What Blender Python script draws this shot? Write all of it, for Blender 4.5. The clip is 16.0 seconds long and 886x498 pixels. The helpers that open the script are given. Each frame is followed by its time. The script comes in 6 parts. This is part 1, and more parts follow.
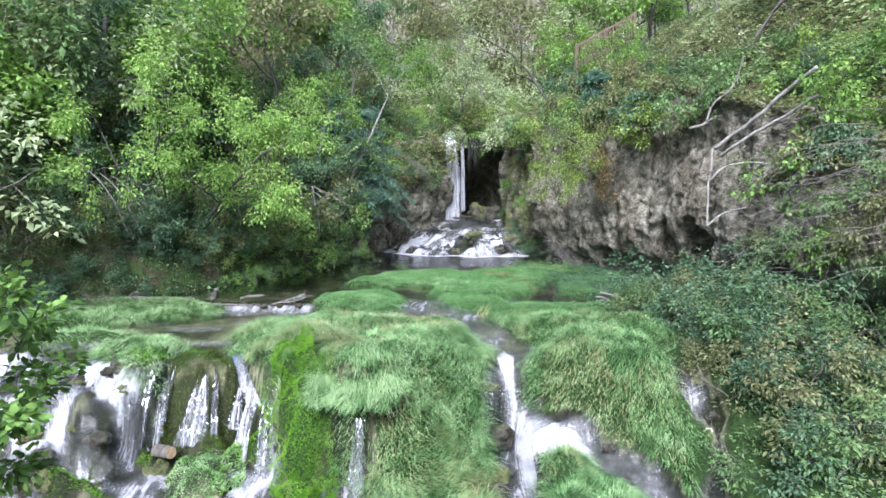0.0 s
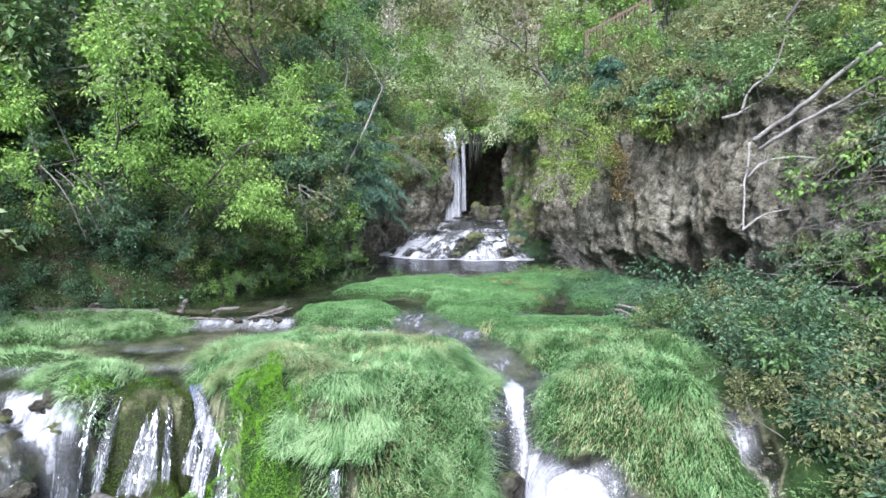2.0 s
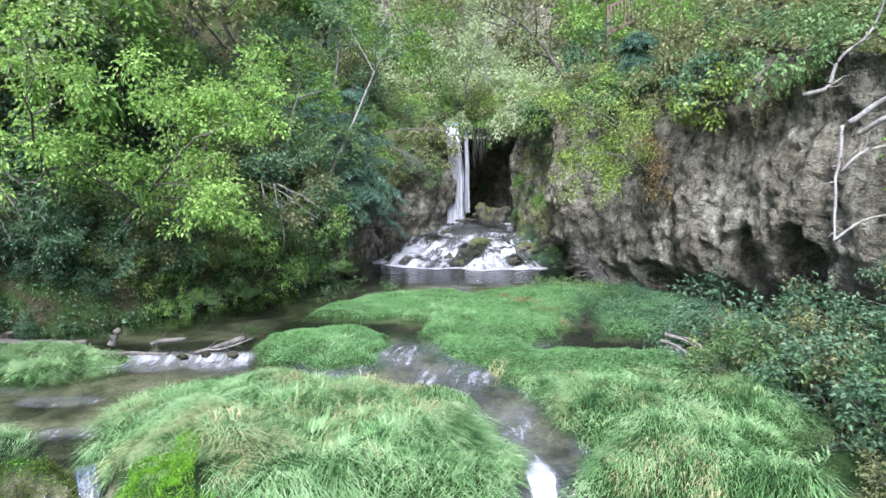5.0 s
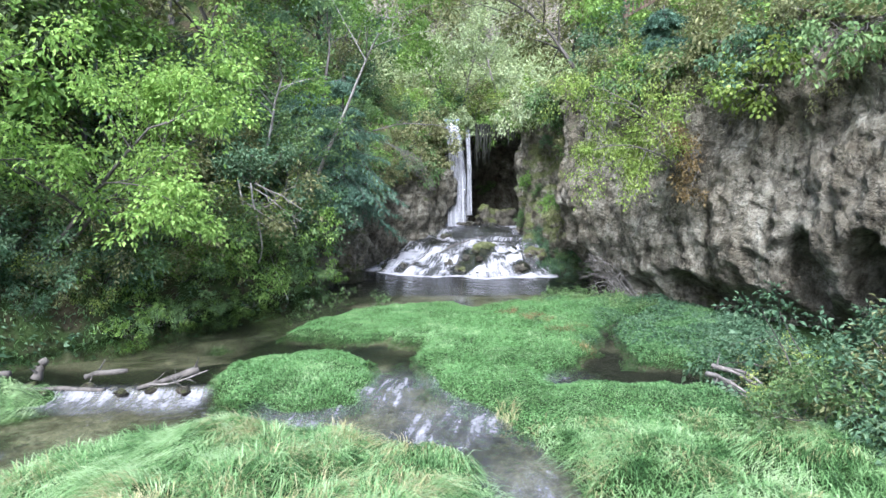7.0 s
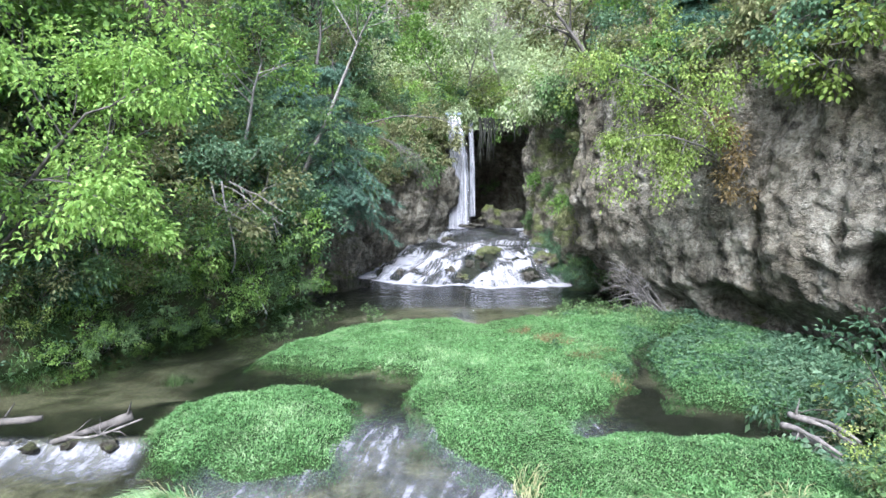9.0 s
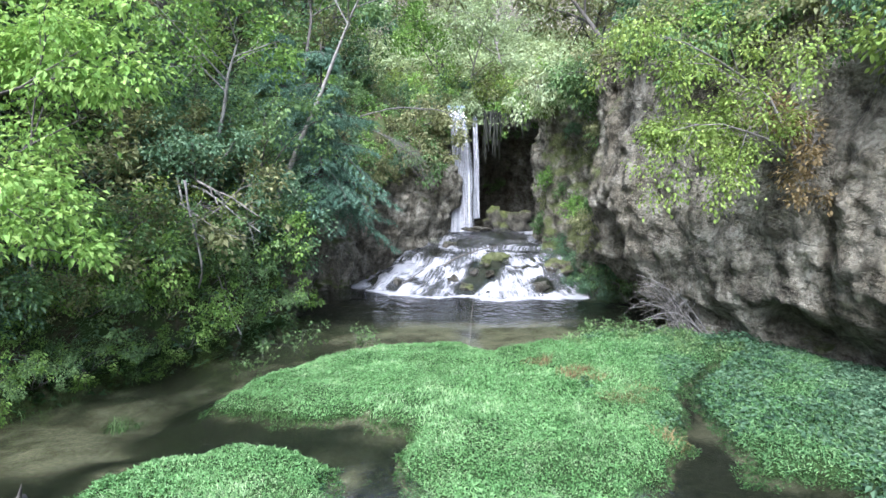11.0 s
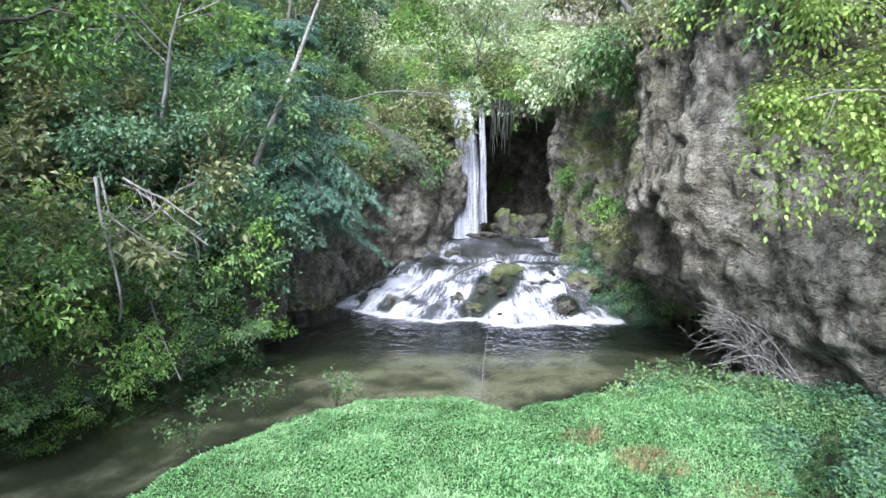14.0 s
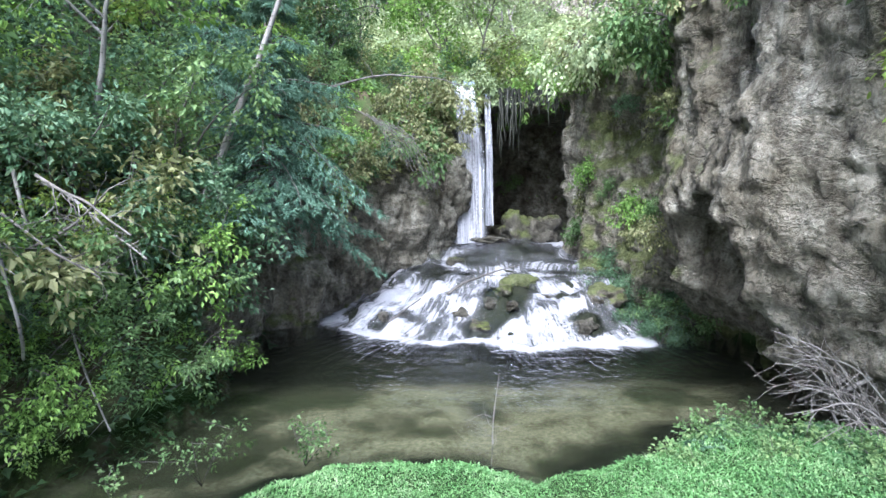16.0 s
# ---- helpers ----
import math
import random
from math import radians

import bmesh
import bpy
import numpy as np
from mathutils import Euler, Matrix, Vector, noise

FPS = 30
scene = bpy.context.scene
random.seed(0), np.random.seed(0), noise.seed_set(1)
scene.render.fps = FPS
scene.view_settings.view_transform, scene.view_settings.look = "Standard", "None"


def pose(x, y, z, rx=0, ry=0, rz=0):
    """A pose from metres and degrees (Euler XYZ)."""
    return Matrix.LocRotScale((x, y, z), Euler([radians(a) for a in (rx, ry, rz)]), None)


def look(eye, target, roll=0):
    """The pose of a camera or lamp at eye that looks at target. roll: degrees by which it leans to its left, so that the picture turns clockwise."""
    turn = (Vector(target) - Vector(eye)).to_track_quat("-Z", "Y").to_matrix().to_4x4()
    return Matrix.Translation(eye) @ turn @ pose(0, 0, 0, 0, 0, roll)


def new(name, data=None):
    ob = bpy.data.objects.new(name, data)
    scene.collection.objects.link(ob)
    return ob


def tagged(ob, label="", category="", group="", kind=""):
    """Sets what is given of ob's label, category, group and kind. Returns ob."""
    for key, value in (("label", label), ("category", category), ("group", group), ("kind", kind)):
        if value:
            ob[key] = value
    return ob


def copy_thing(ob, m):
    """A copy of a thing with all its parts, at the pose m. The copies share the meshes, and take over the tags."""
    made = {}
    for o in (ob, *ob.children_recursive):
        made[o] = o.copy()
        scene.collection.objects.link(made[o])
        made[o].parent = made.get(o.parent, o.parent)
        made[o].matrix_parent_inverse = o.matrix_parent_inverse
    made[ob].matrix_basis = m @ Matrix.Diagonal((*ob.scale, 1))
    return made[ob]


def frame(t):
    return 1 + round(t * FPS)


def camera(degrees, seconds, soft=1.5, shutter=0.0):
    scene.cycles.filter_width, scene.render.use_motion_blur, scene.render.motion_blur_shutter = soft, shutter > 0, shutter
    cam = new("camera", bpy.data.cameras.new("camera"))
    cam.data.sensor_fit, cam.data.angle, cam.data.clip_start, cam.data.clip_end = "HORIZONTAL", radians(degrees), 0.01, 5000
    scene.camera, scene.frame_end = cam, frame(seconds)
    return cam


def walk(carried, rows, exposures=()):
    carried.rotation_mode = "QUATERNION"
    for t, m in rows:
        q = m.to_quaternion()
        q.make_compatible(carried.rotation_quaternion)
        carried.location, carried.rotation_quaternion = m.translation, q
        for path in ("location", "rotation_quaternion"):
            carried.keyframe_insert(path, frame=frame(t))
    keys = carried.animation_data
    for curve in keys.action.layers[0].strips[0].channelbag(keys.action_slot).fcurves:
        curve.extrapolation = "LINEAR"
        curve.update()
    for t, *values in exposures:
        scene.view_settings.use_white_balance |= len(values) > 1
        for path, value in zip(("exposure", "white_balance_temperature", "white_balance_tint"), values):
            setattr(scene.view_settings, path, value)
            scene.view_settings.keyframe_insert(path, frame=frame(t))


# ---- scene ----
cam = camera(73.8, 16.0, soft=1.5)
PATH = [
    (0.00, (-0.070, 1.320, 3.369), (-0.044, 3.310, 3.167), -0.11),
    (0.50, (-0.020, 1.810, 3.374), (0.005, 3.800, 3.171), -0.09),
    (1.00, (0.011, 2.313, 3.373), (0.035, 4.303, 3.170), -0.08),
    (1.50, (0.030, 2.827, 3.372), (0.053, 4.817, 3.167), -0.09),
    (2.00, (0.045, 3.351, 3.371), (0.067, 5.341, 3.164), -0.12),
    (2.50, (0.060, 3.884, 3.370), (0.080, 5.874, 3.162), -0.14),
    (3.00, (0.076, 4.423, 3.369), (0.095, 6.413, 3.161), -0.18),
    (3.50, (0.096, 4.968, 3.368), (0.113, 6.958, 3.159), -0.22),
    (4.00, (0.119, 5.518, 3.364), (0.135, 7.508, 3.155), -0.26),
    (5.00, (0.175, 6.626, 3.349), (0.186, 8.616, 3.142), -0.33),
    (5.75, (0.219, 7.461, 3.331), (0.227, 9.451, 3.126), -0.38),
    (6.50, (0.258, 8.298, 3.310), (0.264, 10.288, 3.107), -0.42),
    (7.00, (0.280, 8.854, 3.297), (0.284, 10.844, 3.095), -0.44),
    (7.50, (0.297, 9.410, 3.286), (0.300, 11.400, 3.084), -0.45),
    (8.00, (0.308, 9.964, 3.279), (0.309, 11.954, 3.076), -0.45),
    (8.50, (0.313, 10.516, 3.275), (0.313, 12.506, 3.073), -0.45),
    (9.00, (0.311, 11.066, 3.277), (0.310, 13.056, 3.074), -0.45),
    (9.80, (0.296, 11.942, 3.291), (0.295, 13.932, 3.086), -0.43),
    (10.60, (0.271, 12.812, 3.314), (0.269, 14.802, 3.107), -0.40),
    (11.50, (0.238, 13.786, 3.343), (0.237, 15.776, 3.134), -0.36),
    (12.00, (0.221, 14.325, 3.355), (0.220, 16.315, 3.145), -0.34),
    (12.50, (0.208, 14.863, 3.361), (0.207, 16.853, 3.151), -0.33),
    (13.00, (0.200, 15.401, 3.359), (0.199, 17.391, 3.149), -0.32),
    (13.50, (0.199, 15.940, 3.347), (0.198, 17.930, 3.138), -0.32),
    (14.00, (0.206, 16.480, 3.327), (0.203, 18.470, 3.118), -0.33),
    (14.50, (0.219, 17.022, 3.301), (0.215, 19.012, 3.094), -0.36),
    (15.00, (0.239, 17.568, 3.278), (0.232, 19.558, 3.072), -0.40),
    (15.50, (0.262, 18.118, 3.269), (0.251, 20.108, 3.063), -0.47),
    (16.00, (0.285, 18.673, 3.295), (0.267, 20.663, 3.086), -0.56),
]
walk(cam, [(t, look(eye, target, roll)) for t, eye, target, roll in PATH],
     [(0, 1.58, 5600, 18), (3, 1.58, 5590, 18), (6.5, 1.74, 5550, 18), (9, 1.82, 5520, 18), (12, 1.85, 5480, 18), (16, 1.99, 5400, 18)])

# ---- world and sun ----
world = bpy.data.worlds.new("sky")
scene.world = world
world.use_nodes = True
wn = world.node_tree
sky = wn.nodes.new("ShaderNodeTexSky")
sky.sky_type, sky.sun_disc = "NISHITA", False
sky.sun_elevation, sky.sun_rotation = radians(52), radians(200)
sky.air_density, sky.dust_density, sky.ozone_density = 1.0, 4.0, 0.6
wn.nodes["Background"].inputs["Strength"].default_value = 0.125
wn.links.new(sky.outputs["Color"], wn.nodes["Background"].inputs["Color"])
sun = new("sun", bpy.data.lights.new("sun", "SUN"))
sun.data.energy, sun.data.angle, sun.data.color = 3.0, radians(22), (1.0, 0.98, 0.94)
sun.matrix_world = look((-8, -22, 40), (0, 20, 0))


# ---- number tools ----
def hash3(i, j, k):
    h = (i.astype(np.int64) * 374761393 + j.astype(np.int64) * 668265263 + k.astype(np.int64) * 2147483647) & 0xFFFFFFFF
    h = ((h ^ (h >> 13)) * 1274126177) & 0xFFFFFFFF
    h = ((h ^ (h >> 16)) * 2246822519) & 0xFFFFFFFF
    return ((h ^ (h >> 15)) & 0xFFFFFF) / float(0xFFFFFF)


def vnoise(x, y, z):
    """Smooth value noise in -1..1."""
    x, y, z = np.broadcast_arrays(np.asarray(x, float), np.asarray(y, float), np.asarray(z, float))
    i, j, k = np.floor(x), np.floor(y), np.floor(z)
    u, v, w = x - i, y - j, z - k
    u, v, w = u * u * (3 - 2 * u), v * v * (3 - 2 * v), w * w * (3 - 2 * w)
    total = 0
    for a in (0, 1):
        for b in (0, 1):
            for c in (0, 1):
                total = total + hash3(i + a, j + b, k + c) * (u if a else 1 - u) * (v if b else 1 - v) * (w if c else 1 - w)
    return 2 * total - 1


def fbm(x, y, z, octaves=4, gain=0.5):
    total, amp, f = 0, 1.0, 1.0
    for o in range(octaves):
        total = total + amp * vnoise(x * f + 17.3 * o, y * f - 9.1 * o, z * f + 4.7 * o)
        amp, f = amp * gain, f * 2.03
    return total


def smooth(a, b, x):
    t = np.clip((x - a) / (b - a), 0, 1)
    return t * t * (3 - 2 * t)


def segment_distance(x, y, a, b):
    ax, ay, bx, by = a[0], a[1], b[0], b[1]
    t = np.clip(((x - ax) * (bx - ax) + (y - ay) * (by - ay)) / ((bx - ax) ** 2 + (by - ay) ** 2), 0, 1)
    return np.hypot(x - ax - t * (bx - ax), y - ay - t * (by - ay)), t


def outline_distance(x, y, outline):
    """Signed distance to a closed outline: positive inside."""
    best, inside = np.full(np.shape(x), 1e9), np.zeros(np.shape(x), bool)
    for a, b in zip(outline, outline[1:] + outline[:1]):
        best = np.minimum(best, segment_distance(x, y, a, b)[0])
        if a[1] != b[1]:
            cross = ((a[1] > y) != (b[1] > y)) & (x < (b[0] - a[0]) * (y - a[1]) / (b[1] - a[1]) + a[0])
            inside ^= cross
    return np.where(inside, best, -best)


def channel_depth(x, y, line):
    """Distance inside a channel whose line has (x, y, half width): positive inside."""
    best = np.full(np.shape(x), -1e9)
    for a, b in zip(line, line[1:]):
        d, t = segment_distance(x, y, a, b)
        best = np.maximum(best, a[2] + t * (b[2] - a[2]) - d)
    return best


# ---- plan of the gorge ----
ISLAND_A = [(-3.4, 22.0), (-3.0, 23.2), (-2.4, 24.3), (-1.2, 25.4), (0.4, 25.5), (1.4, 25.0), (2.6, 25.6), (3.8, 26.7), (5.1, 26.4),
            (7.5, 25.0), (11, 22), (12, 8), (3.5, 4), (1.6, 8), (1.7, 12.2), (1.75, 13.3), (2.2, 14.6), (1.8, 16.1), (1.0, 17.5), (0.0, 18.6),
            (-0.2, 20.2), (-0.15, 21.1), (-1.1, 21.45), (-2.0, 21.65)]
ISLAND_B = [(-3.7, 18.7), (-3.8, 19.5), (-3.3, 20.1), (-2.2, 20.7), (-1.3, 20.3), (-0.9, 19.4), (-0.85, 18.5), (-1.1, 17.8), (-2.0, 17.5), (-3.0, 17.7)]
MOUND_C = [(-4.9, 15.6), (-4.0, 17.1), (-2.6, 17.25), (-1.4, 16.9), (-0.6, 16.6), (0.7, 16.2), (1.05, 14.6), (1.1, 13.6), (0.9, 12.4), (1.1, 10),
           (0.4, 5), (-2.4, 5), (-2.6, 11), (-3.2, 12.6), (-4.2, 14.0), (-4.8, 14.6)]
ISLAND_E = [(-8.2, 14.8), (-6.7, 15.2), (-5.8, 14.9), (-5.65, 14.0), (-6.2, 13.35), (-6.9, 13.75), (-7.6, 14.25)]
STRIP_F = [(-13, 19.4), (-8, 19.3), (-6.1, 18.6), (-6.0, 18.1), (-8.1, 17.0), (-13, 16.6)]
ISLAND_G = [(-9.8, 15.8), (-8.2, 16.1), (-7.2, 15.9), (-7.6, 15.55), (-9.6, 15.1)]
VEIL_ROCK = [(-5.85, 13.2), (-5.7, 14.1), (-5.2, 14.3), (-4.5, 14.15), (-4.35, 13.2), (-5.1, 12.9)]
LANDS = (ISLAND_A, ISLAND_B, MOUND_C, ISLAND_E, STRIP_F, ISLAND_G, VEIL_ROCK)
NOTCH = [(2.3, 18.95, 0.25), (3.2, 19.3, 0.5), (4.4, 19.2, 0.5), (5.6, 18.6, 0.3)]
NOTCH_ARM = [(3.4, 19.7, 0.5), (3.7, 20.7, 0.3), (4.0, 21.8, 0.17), (4.5, 23.1, 0.13), (5.4, 24.0, 0.1)]
CHUTE = [(1.5, 14.8, 0.42), (1.42, 14.1, 0.32), (1.42, 13.75, 0.24), (1.45, 13.35, 0.17), (1.5, 13.05, 0.2), (1.75, 12.75, 0.26), (2.2, 12.5, 0.32), (2.8, 12.3, 0.42), (3.6, 11.9, 0.42), (4.1, 11.3, 0.4), (4.5, 10.2, 0.6), (4.8, 6, 1.2)]
CHUTE_ARM = [(1.75, 12.7, 0.2), (1.72, 12.2, 0.2), (1.6, 11.6, 0.24), (1.4, 10.5, 0.45), (1.5, 8, 0.8)]
BROOK = [(6.1, 15.3, 0.1), (5.8, 14.5, 0.12), (5.0, 14.1, 0.1), (4.6, 13.7, 0.14), (5.0, 12.85, 0.2), (5.35, 12.1, 0.16), (5.2, 11.7, 0.08), (4.95, 11.2, 0.16), (4.8, 9.5, 0.25)]
CARVED = (NOTCH, NOTCH_ARM, CHUTE, CHUTE_ARM, BROOK)
LEFT_SHORE = [(-14, 12), (-12.5, 16), (-11.5, 19.2), (-8.6, 20.0), (-7.9, 21.0), (-7.2, 21.9), (-6.7, 23.4), (-5.8, 24.9), (-4.2, 26.8), (-3.7, 28.3), (-4.4, 30.5), (-3.8, 33),
              (-2.8, 35.8), (-1.6, 37.6), (-0.8, 39.0), (-0.8, 45)]
RIGHT_SHORE = [(6.6, 45), (6.4, 41), (5.6, 36), (6.0, 33), (6.6, 31), (6.8, 29), (6.6, 27.5), (7.6, 25.8), (8.6, 23.8), (9.4, 21.2), (9.8, 18.8), (10.2, 16.5), (11, 13), (12, 9), (13, 0)]
RAPIDS_TOE = [(-2.6, 33.2), (-2.3, 32.6), (-1.0, 31.4), (-0.1, 31.1), (1.2, 31.3), (2.0, 30.4), (2.9, 30.8), (3.5, 30.8), (4.05, 30.8), (4.45, 31.6), (4.9, 33.0), (5.2, 39.5), (-2.6, 39.5)]
RAPIDS_CREST = [(-0.5, 35.4), (0.1, 34.2), (0.9, 33.8), (1.9, 33.7), (2.6, 34.3), (3.4, 33.7), (4.1, 33.3), (4.6, 34.0), (4.8, 39.5), (-0.6, 39.5)]


def line_x(line, y):
    pts = sorted(line, key=lambda p: p[1])
    return np.interp(y, [p[1] for p in pts], [p[0] for p in pts])


LIP = [(-14, 15.0), (-9.5, 14.7), (-8.2, 14.3), (-7.0, 13.7), (-6.3, 13.5), (-5.6, 13.85), (-4.7, 14.0), (-4.0, 13.75), (-3.4, 13.3), (-3.05, 12.8), (-2.7, 12.7), (-2.0, 12.3), (-1.4, 12.05), (-0.9, 12.9), (0, 13.3), (0.8, 13.7), (1.3, 13.75), (2.0, 13.6), (3.5, 13.5), (5, 13.2), (8, 13), (14, 13)]
DROP_RUN = [(-14, 3.0), (-8.5, 3.3), (-7.2, 2.7), (-6.5, 1.8), (-6.0, 0.55), (-4.6, 0.45), (-3.4, 0.8), (-2.6, 1.2), (-2.0, 0.5), (-1.3, 0.4), (-0.8, 1.6), (0.6, 2.0), (1.3, 1.0), (2.0, 1.5), (3.5, 1.8), (5.2, 2.6), (14, 4)]


def fall_away(x, y):
    """How far the land steps down below the upper basin, in metres."""
    lip = np.interp(x, *zip(*LIP)) + 0.12 * vnoise(x * 1.7, y * 1.7, 3.0)
    run = np.interp(x, *zip(*DROP_RUN))
    d = lip - y
    run = run + 0 * d
    step = smooth(-6.1, -6.6, x) * smooth(0, 0.2, d / run) * smooth(1.3, 1.0, d / run)
    d = d + run * 0.085 * step * np.sin(15.7 * d / run + 4 * vnoise(x * 0.9, y * 0.9, 8.0))
    deep = np.interp(x, (-9, -4, -3, 0, 1.0, 1.6, 3.4, 6), (1.75, 1.7, 2.1, 1.9, 1.35, 1.5, 1.75, 1.5))
    return deep * smooth(0, 1, d / run) + 0.16 * np.clip(d - 0.3, 0, None) + 0.25 * smooth(0.3, 3, d) * fbm(x * 0.8, y * 0.8, 1.0, 3)


def basin_level(x, y):
    """Height of the water in the upper basin and its streams."""
    dam = 0.16 * smooth(18.75, 18.35, y) * smooth(-2.8, -3.6, x)
    left = 0.16 * smooth(17.5, 14.5, y) * smooth(-2.0, -4.0, x)
    mid = 0.26 * smooth(20.4, 13.9, y) * smooth(-3.0, -2.0, x)
    return -(dam + left + mid)


def rapids_rise(x, y):
    """Share of the climb from the pool (0) to the shelf below the fall (1)."""
    wx, wy = x + 0.22 * fbm(x * 1.3, y * 1.3, 5.0, 2), y + 0.22 * fbm(x * 1.3, y * 1.3, 9.0, 2)
    toe = outline_distance(wx, wy, RAPIDS_TOE)
    crest = outline_distance(wx, wy, RAPIDS_CREST)
    rise = np.clip(toe, 0, None) / (np.clip(toe, 0, None) + np.clip(-crest, 0, None) + 1e-6)
    return np.where(toe > 0, rise, 0.0), toe, crest


def rapids_height(x, y):
    rise, toe, crest = rapids_rise(x, y)
    ledge = rise + 0.05 * np.sin(14.0 * rise + 5.0 * vnoise(x * 0.8, y * 0.8, 4.0)) * smooth(0, 0.2, rise) * smooth(1, 0.85, rise)
    ledge = ledge + smooth(0.05, 0.3, rise) * smooth(1.0, 0.8, rise) * (0.13 * fbm(x * 1.5, y * 1.2, 8.0, 3) + 0.1 * np.abs(vnoise(x * 2.6, y * 1.8, 6.0)))
    step = 0.1 * smooth(0.75, 0.95, crest + 0.3 * vnoise(x, y, 2.0)) + 0.12 * smooth(1.9, 2.2, crest + 0.4 * vnoise(x * 0.8, y * 0.8, 7.0))
    return np.clip(1.02 * ledge, 0, None) + (step + 0.38 * smooth(34.6, 37.4, y)) * smooth(-0.1, 0.2, crest)


def land_inside(x, y):
    wx = x + 0.14 * fbm(x * 1.9, y * 1.9, 2.0, 3)
    wy = y + 0.14 * fbm(x * 1.9, y * 1.9, 7.0, 3)
    inside = np.full(np.shape(x), -1e9)
    for outline in LANDS:
        inside = np.maximum(inside, outline_distance(wx, wy, outline))
    for line in CARVED:
        inside = np.minimum(inside, -channel_depth(wx, wy, line))
    return inside


def slope_rise(x, y):
    """The sides of the gorge and the wooded slope behind the fall."""
    left = line_x(LEFT_SHORE, y) - x
    right = x - line_x(RIGHT_SHORE, y)
    l = np.clip(left, 0, None)
    ltop = np.interp(y, (24, 28, 29.2, 33, 36, 38.5, 40), (1.1, 1.2, 2.5, 3.4, 4.4, 5.6, 6.2))
    rl = ltop * smooth(0, 0.7, l) + 0.66 * l + 0.5 * smooth(1.5, 5, l) * fbm(x * 0.3, y * 0.3, 1.5, 3)
    r = np.clip(right, 0, None)
    top = np.interp(y, (0, 12, 17, 21, 25, 39), (1.0, 2.0, 3.4, 4.9, 6.2, 6.6))
    rr = top * smooth(0, 0.8, r) + 0.95 * np.clip(r - 0.6, 0, 5) + 0.6 * np.clip(r - 5.6, 0, None) + 0.4 * smooth(1, 4, r) * fbm(x * 0.3, y * 0.3, 3.5, 3)
    lfade = smooth(4, 13, y)
    rl = rl * (0.55 + 0.45 * lfade)
    b = np.clip(y - 45.0, 0, None)
    back = 7.2 * smooth(0, 0.4, b) + 0.42 * b + 0.8 * smooth(2, 6, b) * fbm(x * 0.15, y * 0.15, 9.0, 3)
    back = np.where(b > 0, back, 0)
    total = np.maximum(np.maximum(rl, rr), back)
    return 40 * np.tanh(total / 40)


HUMPS = [(2.35, 11.85, 0.4, 0.42), (-2.75, 12.35, 0.28, 0.22), (-2.45, 11.95, 0.25, 0.22), (-2.7, 11.6, 0.25, 0.25), (-1.8, 11.6, 0.42, -0.6), (-4.6, 12.35, 0.75, 0.55), (-5.05, 13.75, 0.42, 0.02), (-8.3, 13.5, 0.3, 0.15), (-6.9, 11.7, 0.4, 0.2), (-9.2, 12.8, 0.4, 0.15), (-4.0, 13.0, 0.3, 0.3), (2.0, 33.0, 0.4, 0.14), (1.5, 32.3, 0.3, 0.14), (1.0, 31.7, 0.24, 0.1), (3.35, 31.6, 0.3, 0.14), (-1.3, 32.3, 0.2, 0.1)]


def ground_height(x, y):
    x, y = np.asarray(x, float), np.asarray(y, float)
    level = basin_level(x, y)
    inside = land_inside(x, y)
    bed = level - 0.16 - 0.34 * smooth(19.5, 22.5, y) * smooth(0.0, -1.2, inside) + 0.05 * fbm(x * 1.2, y * 1.2, 2.5, 3)
    mound = 0.02 + 0.07 * smooth(17.5, 15.5, y) + (0.22 * smooth(17.5, 14.5, y) + 0.05) * smooth(0, 1.2, inside) + (0.06 + 0.12 * smooth(17, 15, y)) * fbm(x * 1.6, y * 1.6, 4.4, 3)
    h = bed + (mound + level - bed + 0.06) * smooth(-0.12, 0.3, inside)
    h = h - fall_away(x, y) + 0.1 * smooth(12.5, 9.0, y) * fbm(x * 1.3, y * 1.3, 6.6, 3)
    rapids = rapids_height(x, y)
    rocky = 0.12 * fbm(x * 2.4, y * 2.4, 1.1, 3)
    h = np.where((y > 28.0) & (rapids > 0.0), np.maximum(h, rapids + rocky - 0.14), h)
    rough = smooth(14.2, 13.4, y) * smooth(-3.2, -3.6, x) * smooth(0.1, -0.1, inside)
    h = h + rough * (0.42 * fbm(x * 1.7, y * 1.7, 5.5, 3) - 0.1)
    for bx, by, br, bh in HUMPS:
        h = h + bh * np.exp(-(((x - bx) ** 2 + (y - by) ** 2) / br ** 2) ** 1.5)
    sides = slope_rise(x, y)
    return np.maximum(h, np.where(sides > 0, np.maximum(h, -0.2) + sides, h))


def water_height(x, y):
    level = basin_level(x, y) - fall_away(x, y)
    rapids = rapids_height(x, y)
    up = np.where(y > 28.0, rapids - 0.02 + 0.045 * fbm(x * 3.2, y * 2.4, 0.3, 3) + 0.05 * np.abs(vnoise(x * 4.5, y * 1.6, 5.0)) * smooth(33.9, 33.2, y), -9)
    speed = smooth(19.6, 17.5, y)
    level = level + 0.07 * smooth(14.0, 13.2, y) * fbm(x * 2.3, y * 2.3, 7.7, 3)
    return np.maximum(level + 0.015 * speed * fbm(x * 3.1, y * 2.0, 0.9, 3), np.where(rapids > 0.02, up, -9))


